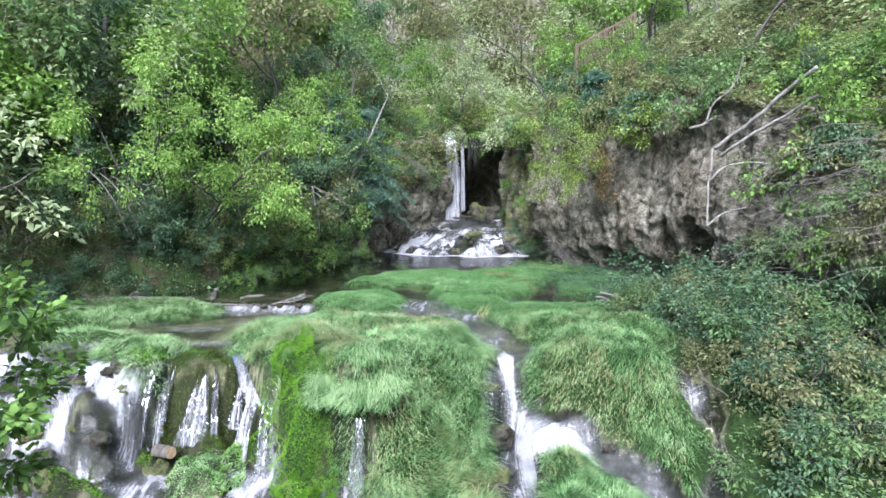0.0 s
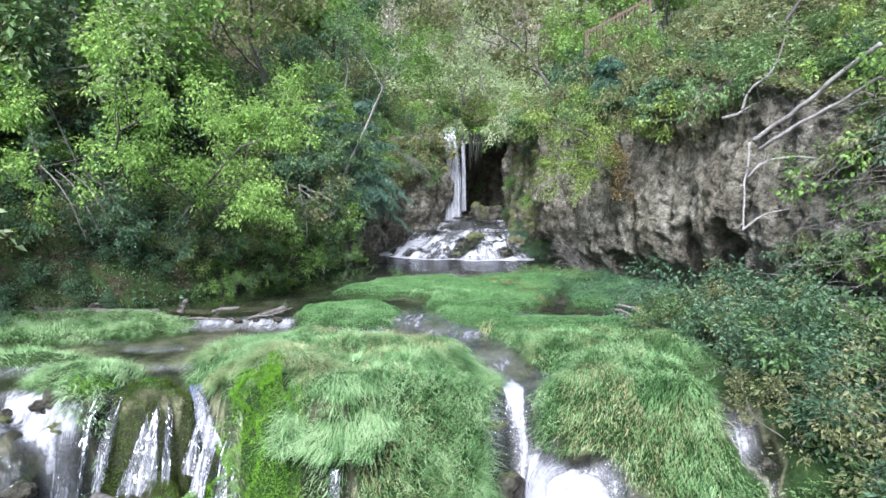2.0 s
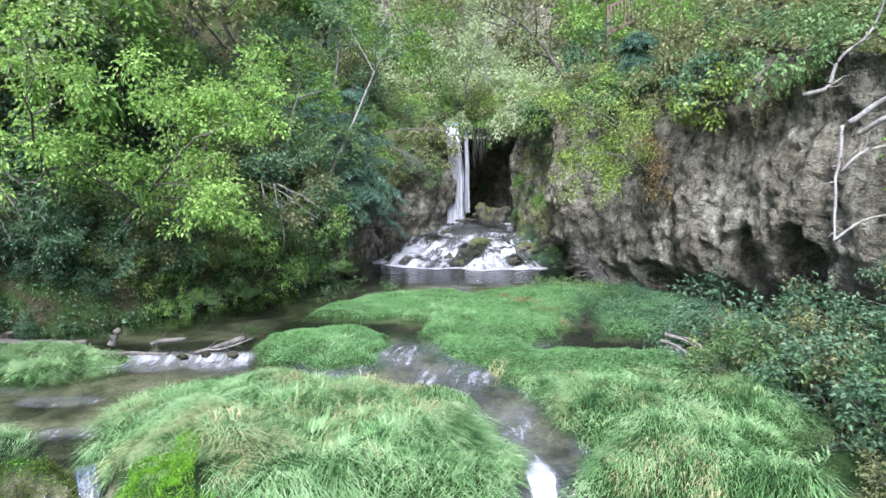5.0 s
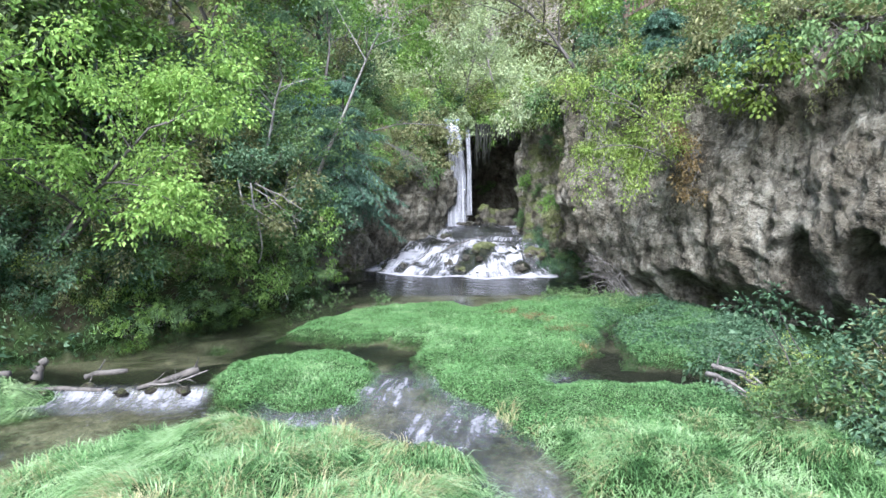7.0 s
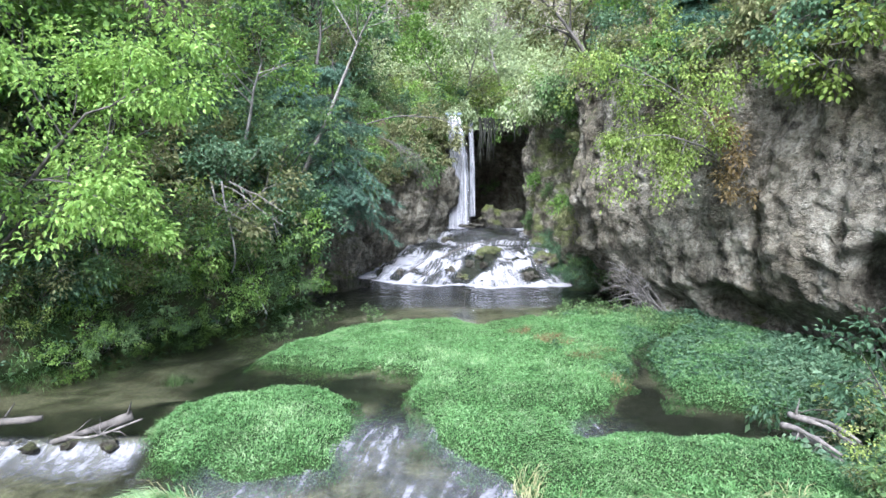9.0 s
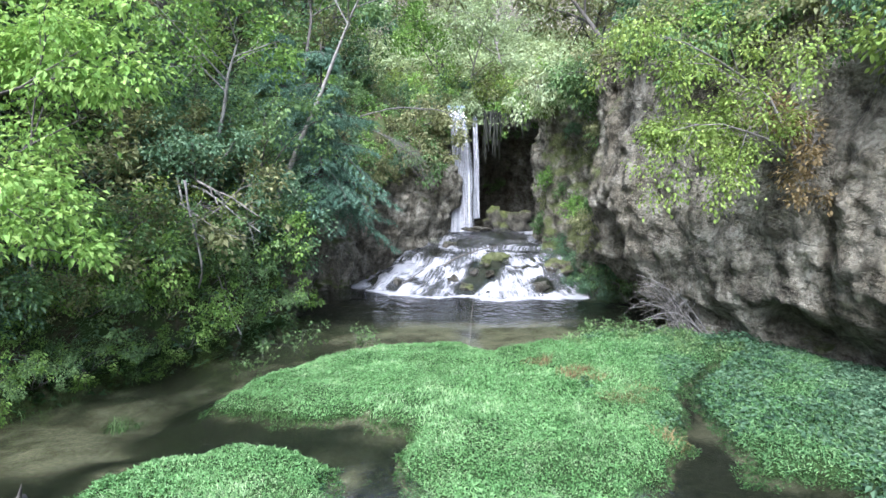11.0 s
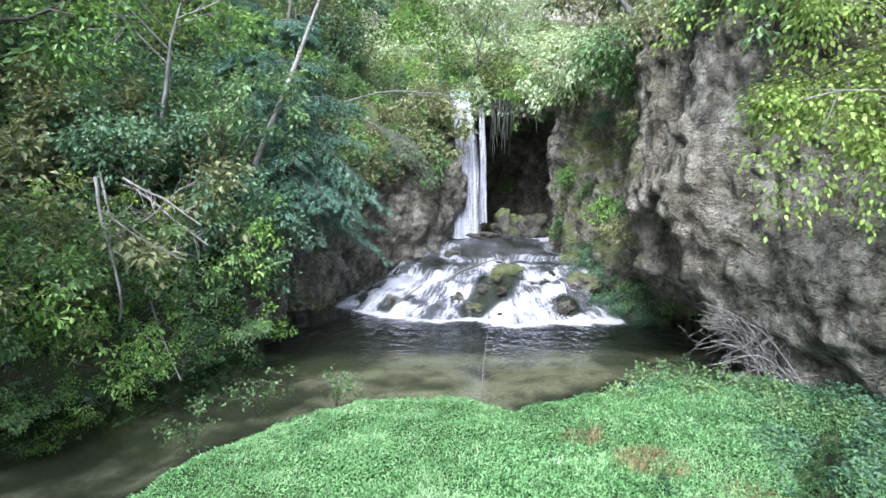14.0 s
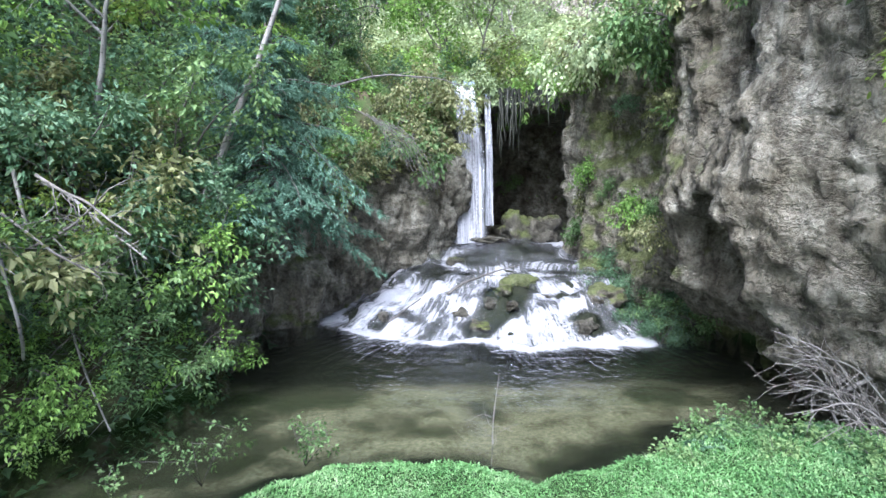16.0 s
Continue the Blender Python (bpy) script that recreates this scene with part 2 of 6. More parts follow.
# ---- mesh tools ----
def mesh_from(name, verts, faces, material, smooth_shade=True, attributes=()):
    """A mesh from arrays of points and of faces with the same number of corners."""
    verts, faces = np.asarray(verts, np.float32), np.asarray(faces, np.int32)
    me = bpy.data.meshes.new(name)
    n, k = faces.shape
    me.vertices.add(len(verts))
    me.vertices.foreach_set("co", verts.ravel())
    me.loops.add(n * k)
    me.loops.foreach_set("vertex_index", faces.ravel())
    me.polygons.add(n)
    me.polygons.foreach_set("loop_start", np.arange(n, dtype=np.int32) * k)
    me.polygons.foreach_set("use_smooth", np.full(n, smooth_shade))
    me.update(calc_edges=True)
    for key, values in attributes:
        layer = me.attributes.new(key, "FLOAT_VECTOR" if np.ndim(values) == 2 else "FLOAT", "POINT")
        layer.data.foreach_set("vector" if np.ndim(values) == 2 else "value", np.asarray(values, np.float32).ravel())
    me.materials.append(material)
    return me


def part(name, mesh, parent=None, label=""):
    ob = new(name, mesh)
    if parent is not None:
        ob.parent = parent
    return tagged(ob, label=label)


def grid_faces(rows, cols):
    a = (np.arange(rows - 1)[:, None] * cols + np.arange(cols - 1)[None, :]).ravel()
    return np.stack([a, a + 1, a + cols + 1, a + cols], 1)


def tubes(branches, sides=5):
    """Points and faces of tapered tubes along lists of (points, radii)."""
    vs, fs, base = [], [], 0
    ring = np.arange(sides) * 2 * math.pi / sides
    for pts, radii in branches:
        pts = np.asarray(pts, float)
        d = np.gradient(pts, axis=0)
        d /= np.linalg.norm(d, axis=1)[:, None] + 1e-9
        ref = np.where(np.abs(d[:, 2:3]) > 0.9, np.array([[1.0, 0, 0]]), np.array([[0, 0, 1.0]]))
        a = np.cross(d, ref)
        a /= np.linalg.norm(a, axis=1)[:, None] + 1e-9
        b = np.cross(d, a)
        v = pts[:, None, :] + np.asarray(radii, float)[:, None, None] * (np.cos(ring)[None, :, None] * a[:, None, :] + np.sin(ring)[None, :, None] * b[:, None, :])
        n = len(pts)
        vs.append(v.reshape(-1, 3))
        i = (np.arange(n - 1)[:, None] * sides + np.arange(sides)[None, :]).ravel()
        j = (np.arange(n - 1)[:, None] * sides + (np.arange(sides)[None, :] + 1) % sides).ravel()
        fs.append(np.stack([i, j, j + sides, i + sides], 1) + base)
        base += n * sides
    return np.concatenate(vs), np.concatenate(fs)


def leaf_arrays(places, ways, up, length, width, fold=0.25, seed=0):
    """Folded four-cornered leaves: two triangles each."""
    n = len(places)
    ways = ways / (np.linalg.norm(ways, axis=1)[:, None] + 1e-9)
    side = np.cross(ways, up)
    side /= np.linalg.norm(side, axis=1)[:, None] + 1e-9
    top = np.cross(side, ways)
    L, W = np.broadcast_to(length, n)[:, None], np.broadcast_to(width, n)[:, None]
    mid = places + 0.45 * L * ways
    v = np.stack([places, mid + 0.5 * W * side + fold * W * top, places + L * ways - 0.12 * L * np.array([[0, 0, 1.0]]), mid - 0.5 * W * side + fold * W * top], 1).reshape(-1, 3)
    i = np.arange(n)[:, None] * 4
    f = np.concatenate([i + np.array([[0, 1, 2]]), i + np.array([[0, 2, 3]])])
    return v, f


def oval_leaves(places, ways, up, length, width):
    """Rounder folded leaves for plants that come close: four triangles each."""
    n = len(places)
    ways = ways / (np.linalg.norm(ways, axis=1)[:, None] + 1e-9)
    side = np.cross(ways, up)
    side /= np.linalg.norm(side, axis=1)[:, None] + 1e-9
    top = np.cross(side, ways)
    L, W = np.broadcast_to(length, n)[:, None], np.broadcast_to(width, n)[:, None]
    down = np.array([[0, 0, 1.0]])
    ring = [places]
    for t, w, s1 in ((0.28, 0.44, 1), (0.66, 0.4, 1), (1.0, 0.0, 0), (0.66, 0.4, -1), (0.28, 0.44, -1)):
        ring.append(places + t * L * ways + s1 * w * W * side + 0.2 * w * W * top - 0.14 * t * t * L * down)
    v = np.stack(ring, 1).reshape(-1, 3)
    i = np.arange(n)[:, None] * 6
    return v, np.concatenate([i + np.array([q]) for q in ((0, 1, 5), (1, 2, 4), (1, 4, 5), (2, 3, 4))])


def grow(rng, start, way, length, radius, level, branches, twigs, droop=0.0, wander=0.18, kids=(5, 5, 6), spread=0.9, first=0.25, shrink=0.55, steps=6):
    pts, radii, p, d = [np.array(start, float)], [radius], np.array(start, float), np.array(way, float)
    d /= np.linalg.norm(d)
    for i in range(steps):
        d = d + rng.normal(0, wander, 3) + np.array([0, 0, -droop * (i + 1) / steps])
        d /= np.linalg.norm(d)
        p = p + d * length / steps
        pts.append(p.copy())
        radii.append(max(radius * (1 - 0.8 * (i + 1) / steps), 0.003))
    branches.append((np.array(pts), np.array(radii), level))
    if level == 0:
        twigs.append(np.array(pts))
        return
    for k in range(kids[level - 1]):
        t = first + (1 - first) * (k + rng.uniform(0.1, 0.9)) / kids[level - 1]
        i = min(int(t * steps), steps - 1)
        q = pts[i] + (pts[i + 1] - pts[i]) * (t * steps - i)
        own = pts[i + 1] - pts[i]
        own = own / np.linalg.norm(own)
        out = np.cross(own, rng.normal(0, 1, 3))
        out = out / (np.linalg.norm(out) + 1e-9)
        child = own * (1 - 0.45 * spread) + out * spread + np.array([0, 0, 0.12])
        grow(rng, q, child, length * shrink * rng.uniform(0.7, 1.2) * (1.15 - 0.5 * t), max(radii[i] * 0.6, 0.004), level - 1, branches, twigs, droop, wander * 1.2, kids, spread, 0.15, shrink, 5)


def leaves_on(rng, twigs, per_twig, length, width, scatter, hang=0.3, flat=0.6, oval=False):
    places, ways, ups = [], [], []
    for pts in twigs:
        n = max(2, int(per_twig * rng.uniform(0.6, 1.4)))
        t = rng.uniform(0.1, 1.0, n) * (len(pts) - 1)
        i = np.minimum(t.astype(int), len(pts) - 2)
        q = pts[i] + (pts[i + 1] - pts[i]) * (t - i)[:, None]
        own = pts[i + 1] - pts[i]
        own /= np.linalg.norm(own, axis=1)[:, None] + 1e-9
        out = rng.normal(0, 1, (n, 3)) * np.array([1, 1, flat])
        out /= np.linalg.norm(out, axis=1)[:, None]
        places.append(q + out * scatter * rng.uniform(0.1, 1, (n, 1)))
        ways.append(out + 0.6 * own + np.array([0, 0, -hang]))
        u = rng.normal(0, 0.45, (n, 3)) + np.array([0, 0, 1.0])
        ups.append(u)
    places, ways, ups = np.concatenate(places), np.concatenate(ways), np.concatenate(ups)
    size = rng.uniform(0.65, 1.25, len(places))
    return (oval_leaves if oval else leaf_arrays)(places, ways, ups, length * size, width * size)


# ---- materials ----
def node_material(name):
    m = bpy.data.materials.new(name)
    m.use_nodes = True
    nt = m.node_tree
    return m, nt, nt.nodes["Principled BSDF"], nt.nodes["Material Output"]


def add(nt, kind, **inputs):
    node = nt.nodes.new(kind)
    for key, value in inputs.items():
        node.inputs[key.replace("_", " ")].default_value = value
    return node


def ramp(nt, source, stops):
    node = nt.nodes.new("ShaderNodeValToRGB")
    nt.links.new(source, node.inputs["Fac"])
    el = node.color_ramp.elements
    while len(el) < len(stops):
        el.new(0.5)
    for e, (at, col) in zip(el, stops):
        e.position, e.color = at, (*col, 1)
    return node.outputs["Color"]


def mix_colour(nt, fac, a, b, blend="MIX"):
    node = nt.nodes.new("ShaderNodeMix")
    node.data_type, node.blend_type = "RGBA", blend
    for slot, value in ((0, fac), (6, a), (7, b)):
        if hasattr(value, "is_linked"):
            nt.links.new(value, node.inputs[slot])
        else:
            node.inputs[slot].default_value = value if slot == 0 else (*value, 1)
    return node.outputs[2]


def maths(nt, op, a, b=0.0, clamp=False):
    node = nt.nodes.new("ShaderNodeMath")
    node.operation, node.use_clamp = op, clamp
    for slot, value in ((0, a), (1, b)):
        if hasattr(value, "is_linked"):
            nt.links.new(value, node.inputs[slot])
        else:
            node.inputs[slot].default_value = value
    return node.outputs[0]


def noise_node(nt, scale, detail=4, stretch=None, attribute=None, rough=0.55, warp=0.0):
    coord = nt.nodes.new("ShaderNodeNewGeometry").outputs["Position"]
    if attribute:
        at = nt.nodes.new("ShaderNodeAttribute")
        at.attribute_name = attribute
        coord = at.outputs["Vector"]
    if stretch:
        mp = nt.nodes.new("ShaderNodeMapping")
        mp.inputs["Scale"].default_value = stretch
        nt.links.new(coord, mp.inputs["Vector"])
        coord = mp.outputs["Vector"]
    node = add(nt, "ShaderNodeTexNoise", Scale=scale, Detail=detail, Roughness=rough, Distortion=warp)
    nt.links.new(coord, node.inputs["Vector"])
    return node.outputs["Fac"]


def bump(nt, height, strength, distance, target):
    node = add(nt, "ShaderNodeBump", Strength=strength, Distance=distance)
    nt.links.new(height, node.inputs["Height"])
    nt.links.new(node.outputs["Normal"], target)


def leaf_material(name, dark, mid, light, translucency=0.35, rough=0.5, patches=0.9, contrast=1.0):
    m, nt, p, out = node_material(name)
    geo = nt.nodes.new("ShaderNodeNewGeometry")
    info = nt.nodes.new("ShaderNodeObjectInfo")
    patch = noise_node(nt, patches, 2)
    if contrast != 1.0:
        patch = maths(nt, "ADD", maths(nt, "MULTIPLY", maths(nt, "SUBTRACT", patch, 0.5), contrast), 0.5)
    f = maths(nt, "ADD", maths(nt, "MULTIPLY", geo.outputs["Random Per Island"], 0.5), maths(nt, "MULTIPLY", patch, 0.5))
    f = maths(nt, "ADD", f, maths(nt, "MULTIPLY", maths(nt, "SUBTRACT", info.outputs["Random"], 0.5), 0.22), True)
    col = ramp(nt, f, ((0.2, tuple(0.6 * c for c in dark)), (0.5, mid), (0.82, light)))
    nt.links.new(col, p.inputs["Base Color"])
    p.inputs["Roughness"].default_value = rough
    p.inputs["Specular IOR Level"].default_value = 0.14
    tr = nt.nodes.new("ShaderNodeBsdfTranslucent")
    nt.links.new(mix_colour(nt, 0.35, col, (light[0] * 1.2, light[1] * 1.15, light[2] * 0.6)), tr.inputs["Color"])
    mx = add(nt, "ShaderNodeMixShader", Fac=translucency)
    nt.links.new(p.outputs[0], mx.inputs[1])
    nt.links.new(tr.outputs[0], mx.inputs[2])
    nt.links.new(mx.outputs[0], out.inputs["Surface"])
    return m


def bark_material(name, dark, light, scale=9.0, band=0.0):
    m, nt, p, out = node_material(name)
    n = noise_node(nt, scale, 5, (1, 1, 0.35))
    col = ramp(nt, n, ((0.3, dark), (0.65, light)))
    if band:
        marks = noise_node(nt, 14, 3, (0.5, 0.5, 2.4))
        col = mix_colour(nt, ramp(nt, marks, ((0.60, (0, 0, 0)), (0.68, (1, 1, 1)))), col, (0.05, 0.045, 0.04))
    nt.links.new(col, p.inputs["Base Color"])
    p.inputs["Roughness"].default_value = 0.85
    bump(nt, n, 0.6, 0.02, p.inputs["Normal"])
    return m


def rock_material(name, tone=1.0, rough=0.88):
    m, nt, p, out = node_material(name)
    big = noise_node(nt, 0.6, 3, (1, 1, 0.6))
    mid = noise_node(nt, 2.6, 10, (1, 1, 0.75), rough=0.7)
    fine = noise_node(nt, 17, 8, rough=0.75)
    streak = noise_node(nt, 2.8, 5, (1, 1, 0.16), rough=0.65)
    seam = noise_node(nt, 1.9, 5, (1, 1, 1.5), rough=0.6)
    col = ramp(nt, mid, ((0.30, (0.05, 0.046, 0.038)), (0.43, (0.20, 0.185, 0.15)), (0.56, (0.35, 0.33, 0.28)), (0.72, (0.56, 0.54, 0.48))))
    col = mix_colour(nt, ramp(nt, big, ((0.45, (0, 0, 0)), (0.65, (0.6, 0.6, 0.6)))), col, (0.17, 0.145, 0.10))
    stain = ramp(nt, streak, ((0.36, (0.28, 0.26, 0.22)), (0.52, (1, 1, 1))))
    col = mix_colour(nt, 0.75, col, stain, "MULTIPLY")
    gap = maths(nt, "MULTIPLY", maths(nt, "ABSOLUTE", maths(nt, "SUBTRACT", seam, 0.5)), 22.0, True)
    col = mix_colour(nt, 0.28, col, ramp(nt, gap, ((0.0, (0.2, 0.19, 0.17)), (0.8, (1, 1, 1)))), "MULTIPLY")
    pits = ramp(nt, fine, ((0.34, (0.4, 0.4, 0.4)), (0.5, (1, 1, 1))))
    col = mix_colour(nt, 0.8, col, pits, "MULTIPLY")
    chips = noise_node(nt, 6.5, 8, (1, 1, 1.3), rough=0.72)
    col = mix_colour(nt, 0.65, col, ramp(nt, chips, ((0.38, (0.38, 0.36, 0.33)), (0.5, (0.95, 0.95, 0.95)), (0.66, (1.25, 1.25, 1.22)))), "MULTIPLY")
    geo = nt.nodes.new("ShaderNodeNewGeometry")
    sep = nt.nodes.new("ShaderNodeSeparateXYZ")
    nt.links.new(geo.outputs["Normal"], sep.inputs[0])
    mossy = noise_node(nt, 1.5, 8, rough=0.7)
    at = nt.nodes.new("ShaderNodeAttribute")
    at.attribute_name = "moss"
    f = maths(nt, "ADD", maths(nt, "MULTIPLY", sep.outputs["Z"], 0.25), maths(nt, "ADD", mossy, at.outputs["Fac"]))
    mask = ramp(nt, f, ((0.70, (0, 0, 0)), (0.84, (1, 1, 1))))
    green = ramp(nt, fine, ((0.3, (0.04, 0.055, 0.015)), (0.7, (0.16, 0.19, 0.055))))
    col = mix_colour(nt, 1.0, col, (0.98 * tone, 1.0 * tone, 0.92 * tone), "MULTIPLY")
    nt.links.new(mix_colour(nt, maths(nt, "MULTIPLY", mask, 0.85), col, green), p.inputs["Base Color"])
    p.inputs["Roughness"].default_value = rough
    p.inputs["Specular IOR Level"].default_value = 0.25
    high = maths(nt, "ADD", maths(nt, "ADD", maths(nt, "ADD", mid, maths(nt, "MULTIPLY", chips, 0.5)), maths(nt, "MULTIPLY", gap, 0.25)), maths(nt, "MULTIPLY", fine, 0.3))
    bump(nt, high, 1.0, 0.22, p.inputs["Normal"])
    return m


def ground_material():
    m, nt, p, out = node_material("earth")
    at = nt.nodes.new("ShaderNodeAttribute")
    at.attribute_name = "cover"          # -1 dark wet stone, weed and painted shade, 0 gravel bed, 1 moss and turf, 2 leaf litter
    n1, n2, n3 = noise_node(nt, 1.6, 5), noise_node(nt, 14, 6, rough=0.7), noise_node(nt, 0.45, 3)
    bed = ramp(nt, n2, ((0.3, (0.11, 0.104, 0.06)), (0.6, (0.25, 0.238, 0.155)), (0.8, (0.38, 0.355, 0.25))))
    bed = mix_colour(nt, ramp(nt, n3, ((0.47, (0, 0, 0)), (0.58, (0.85, 0.85, 0.85)))), bed, (0.03, 0.034, 0.018))
    bed = mix_colour(nt, ramp(nt, n1, ((0.5, (0, 0, 0)), (0.66, (0.7, 0.7, 0.7)))), bed, (0.035, 0.04, 0.02))
    turf = ramp(nt, n2, ((0.3, (0.010, 0.020, 0.006)), (0.7, (0.032, 0.064, 0.017))))
    litter = ramp(nt, n2, ((0.3, (0.022, 0.02, 0.011)), (0.6, (0.08, 0.07, 0.04)), (0.8, (0.15, 0.14, 0.08))))
    litter = mix_colour(nt, ramp(nt, n1, ((0.42, (0, 0, 0)), (0.58, (0.85, 0.85, 0.85)))), litter, (0.045, 0.08, 0.022))
    a = mix_colour(nt, maths(nt, "MULTIPLY", at.outputs["Fac"], 1.0, True), bed, turf)
    b = mix_colour(nt, maths(nt, "SUBTRACT", at.outputs["Fac"], 1.0, True), a, litter)
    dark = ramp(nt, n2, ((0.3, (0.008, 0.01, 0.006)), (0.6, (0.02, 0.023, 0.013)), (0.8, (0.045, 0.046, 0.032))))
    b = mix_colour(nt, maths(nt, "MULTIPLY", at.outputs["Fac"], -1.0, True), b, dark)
    nt.links.new(b, p.inputs["Base Color"])
    p.inputs["Roughness"].default_value = 0.9
    p.inputs["Specular IOR Level"].default_value = 0.12
    bump(nt, maths(nt, "ADD", n2, n1), 0.8, 0.05, p.inputs["Normal"])
    return m


def water_material(name, clear=(0.86, 0.90, 0.84), ripple=9.0, white=(0.325, 0.335, 0.342), across=1.0):
    """Clear water over its bed, turning to white water where it is broken."""
    m, nt, p, out = node_material(name)
    foam = nt.nodes.new("ShaderNodeAttribute")
    foam.attribute_name = "foam"
    fine = noise_node(nt, 8.0 * across, 4, (1, 0.2, 1), "flow", 0.6, 0.5)
    broad = noise_node(nt, 2.0 * across, 3, (1, 0.4, 1), "flow", 0.55, 0.8)
    froth = noise_node(nt, 13.0, 5, None, None, 0.65)
    f = maths(nt, "ADD", maths(nt, "MULTIPLY", fine, 0.5), maths(nt, "MULTIPLY", broad, 0.25))
    f = maths(nt, "ADD", f, maths(nt, "MULTIPLY", froth, 0.25))
    f = maths(nt, "ADD", f, maths(nt, "SUBTRACT", foam.outputs["Fac"], 0.5))
    mask = ramp(nt, f, ((0.46, (0, 0, 0)), (0.57, (0.5, 0.5, 0.5)), (0.71, (1, 1, 1))))
    stirred = maths(nt, "MULTIPLY", maths(nt, "SUBTRACT", foam.outputs["Fac"], 0.27), 2.6, True)
    milky = maths(nt, "MULTIPLY", stirred, ramp(nt, f, ((0.30, (0.12, 0.12, 0.12)), (0.50, (0.5, 0.5, 0.5)))))
    mask = maths(nt, "MAXIMUM", mask, milky)
    gloss = add(nt, "ShaderNodeBsdfGlossy", Roughness=0.07)
    gloss.inputs["Color"].default_value = (0.95, 0.97, 1, 1)
    clearn = nt.nodes.new("ShaderNodeBsdfTransparent")
    clearn.inputs["Color"].default_value = (*clear, 1)
    rip = noise_node(nt, ripple, 3, (1, 0.6, 1), "flow")
    rip2 = noise_node(nt, ripple * 0.3, 2)
    bp = add(nt, "ShaderNodeBump", Strength=0.5, Distance=0.12)
    nt.links.new(maths(nt, "SUBTRACT", maths(nt, "MULTIPLY", foam.outputs["Fac"], 2.6), 0.28, True), bp.inputs["Strength"])
    nt.links.new(maths(nt, "ADD", rip, rip2), bp.inputs["Height"])
    fr = add(nt, "ShaderNodeFresnel", IOR=1.33)
    nt.links.new(bp.outputs["Normal"], fr.inputs["Normal"])
    nt.links.new(bp.outputs["Normal"], gloss.inputs["Normal"])
    wet = nt.nodes.new("ShaderNodeMixShader")
    nt.links.new(fr.outputs[0], wet.inputs[0])
    nt.links.new(clearn.outputs[0], wet.inputs[1])
    nt.links.new(gloss.outputs[0], wet.inputs[2])
    grey = tuple(0.42 * c for c in white)
    nt.links.new(ramp(nt, f, ((0.5, grey), (0.7, white))), p.inputs["Base Color"])
    p.inputs["Roughness"].default_value = 0.4
    bump(nt, f, 0.9, 0.06, p.inputs["Normal"])
    mx = nt.nodes.new("ShaderNodeMixShader")
    nt.links.new(mask, mx.inputs[0])
    nt.links.new(wet.outputs[0], mx.inputs[1])
    nt.links.new(p.outputs[0], mx.inputs[2])
    nt.links.new(mx.outputs[0], out.inputs["Surface"])
    return m


def plain_material(name, dark, light, scale=10, rough=0.8, stretch=None):
    m, nt, p, out = node_material(name)
    n = noise_node(nt, scale, 5, stretch, rough=0.65)
    nt.links.new(ramp(nt, n, ((0.3, dark), (0.7, light))), p.inputs["Base Color"])
    p.inputs["Roughness"].default_value = rough
    bump(nt, n, 0.5, 0.02, p.inputs["Normal"])
    return m


EARTH, ROCK = ground_material(), rock_material("tufa", 0.98)
WET_ROCK = rock_material("wet_stone", 0.4, 0.35)
WATER = water_material("stream_water")
BARK = bark_material("brown_bark", (0.034, 0.031, 0.025), (0.108, 0.10, 0.084))
PALE_BARK = bark_material("pale_bark", (0.14, 0.13, 0.115), (0.32, 0.31, 0.28), 7, 1.0)
GREY_BARK = bark_material("grey_dead_bark", (0.06, 0.055, 0.046), (0.19, 0.178, 0.155))
LEAF_BRIGHT = leaf_material("bright_leaf", (0.07, 0.15, 0.035), (0.15, 0.28, 0.065), (0.29, 0.44, 0.12), 0.42)
LEAF_SUNNY = leaf_material("sunny_leaf", (0.10, 0.20, 0.045), (0.21, 0.37, 0.085), (0.38, 0.54, 0.16), 0.45)
# made for far crowns: haze and backlight are put into this pale green
LEAF_PALE = leaf_material("hazy_pale_leaf", (0.15, 0.21, 0.105), (0.30, 0.39, 0.21), (0.50, 0.57, 0.34), 0.45)
LEAF_MID = leaf_material("green_leaf", (0.055, 0.11, 0.04), (0.125, 0.22, 0.085), (0.25, 0.36, 0.15), 0.42)
LEAF_DARK = leaf_material("dark_leaf", (0.035, 0.08, 0.045), (0.085, 0.165, 0.09), (0.19, 0.285, 0.165), 0.4)
LEAF_OLIVE = leaf_material("olive_leaf", (0.075, 0.09, 0.04), (0.16, 0.185, 0.08), (0.29, 0.30, 0.15), 0.4)
LEAF_GOLD = leaf_material("yellowing_leaf", (0.10, 0.165, 0.035), (0.22, 0.33, 0.075), (0.42, 0.50, 0.15), 0.42)
LEAF_RUST = leaf_material("rust_leaf", (0.08, 0.058, 0.028), (0.20, 0.15, 0.07), (0.32, 0.26, 0.13))
NEEDLE = leaf_material("spruce_needle", (0.04, 0.09, 0.06), (0.095, 0.185, 0.125), (0.20, 0.32, 0.225), 0.2)
GRASS = leaf_material("grass_blade", (0.04, 0.11, 0.032), (0.16, 0.31, 0.11), (0.36, 0.49, 0.255), 0.25, patches=2.2, contrast=3.0)
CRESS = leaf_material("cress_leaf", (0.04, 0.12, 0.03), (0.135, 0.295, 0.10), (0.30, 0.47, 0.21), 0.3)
# same cress, darkened in colour to carry the cliff's shade
CRESS_SHADED = leaf_material("shaded_cress_leaf", (0.03, 0.08, 0.024), (0.07, 0.165, 0.058), (0.17, 0.29, 0.12), 0.25)
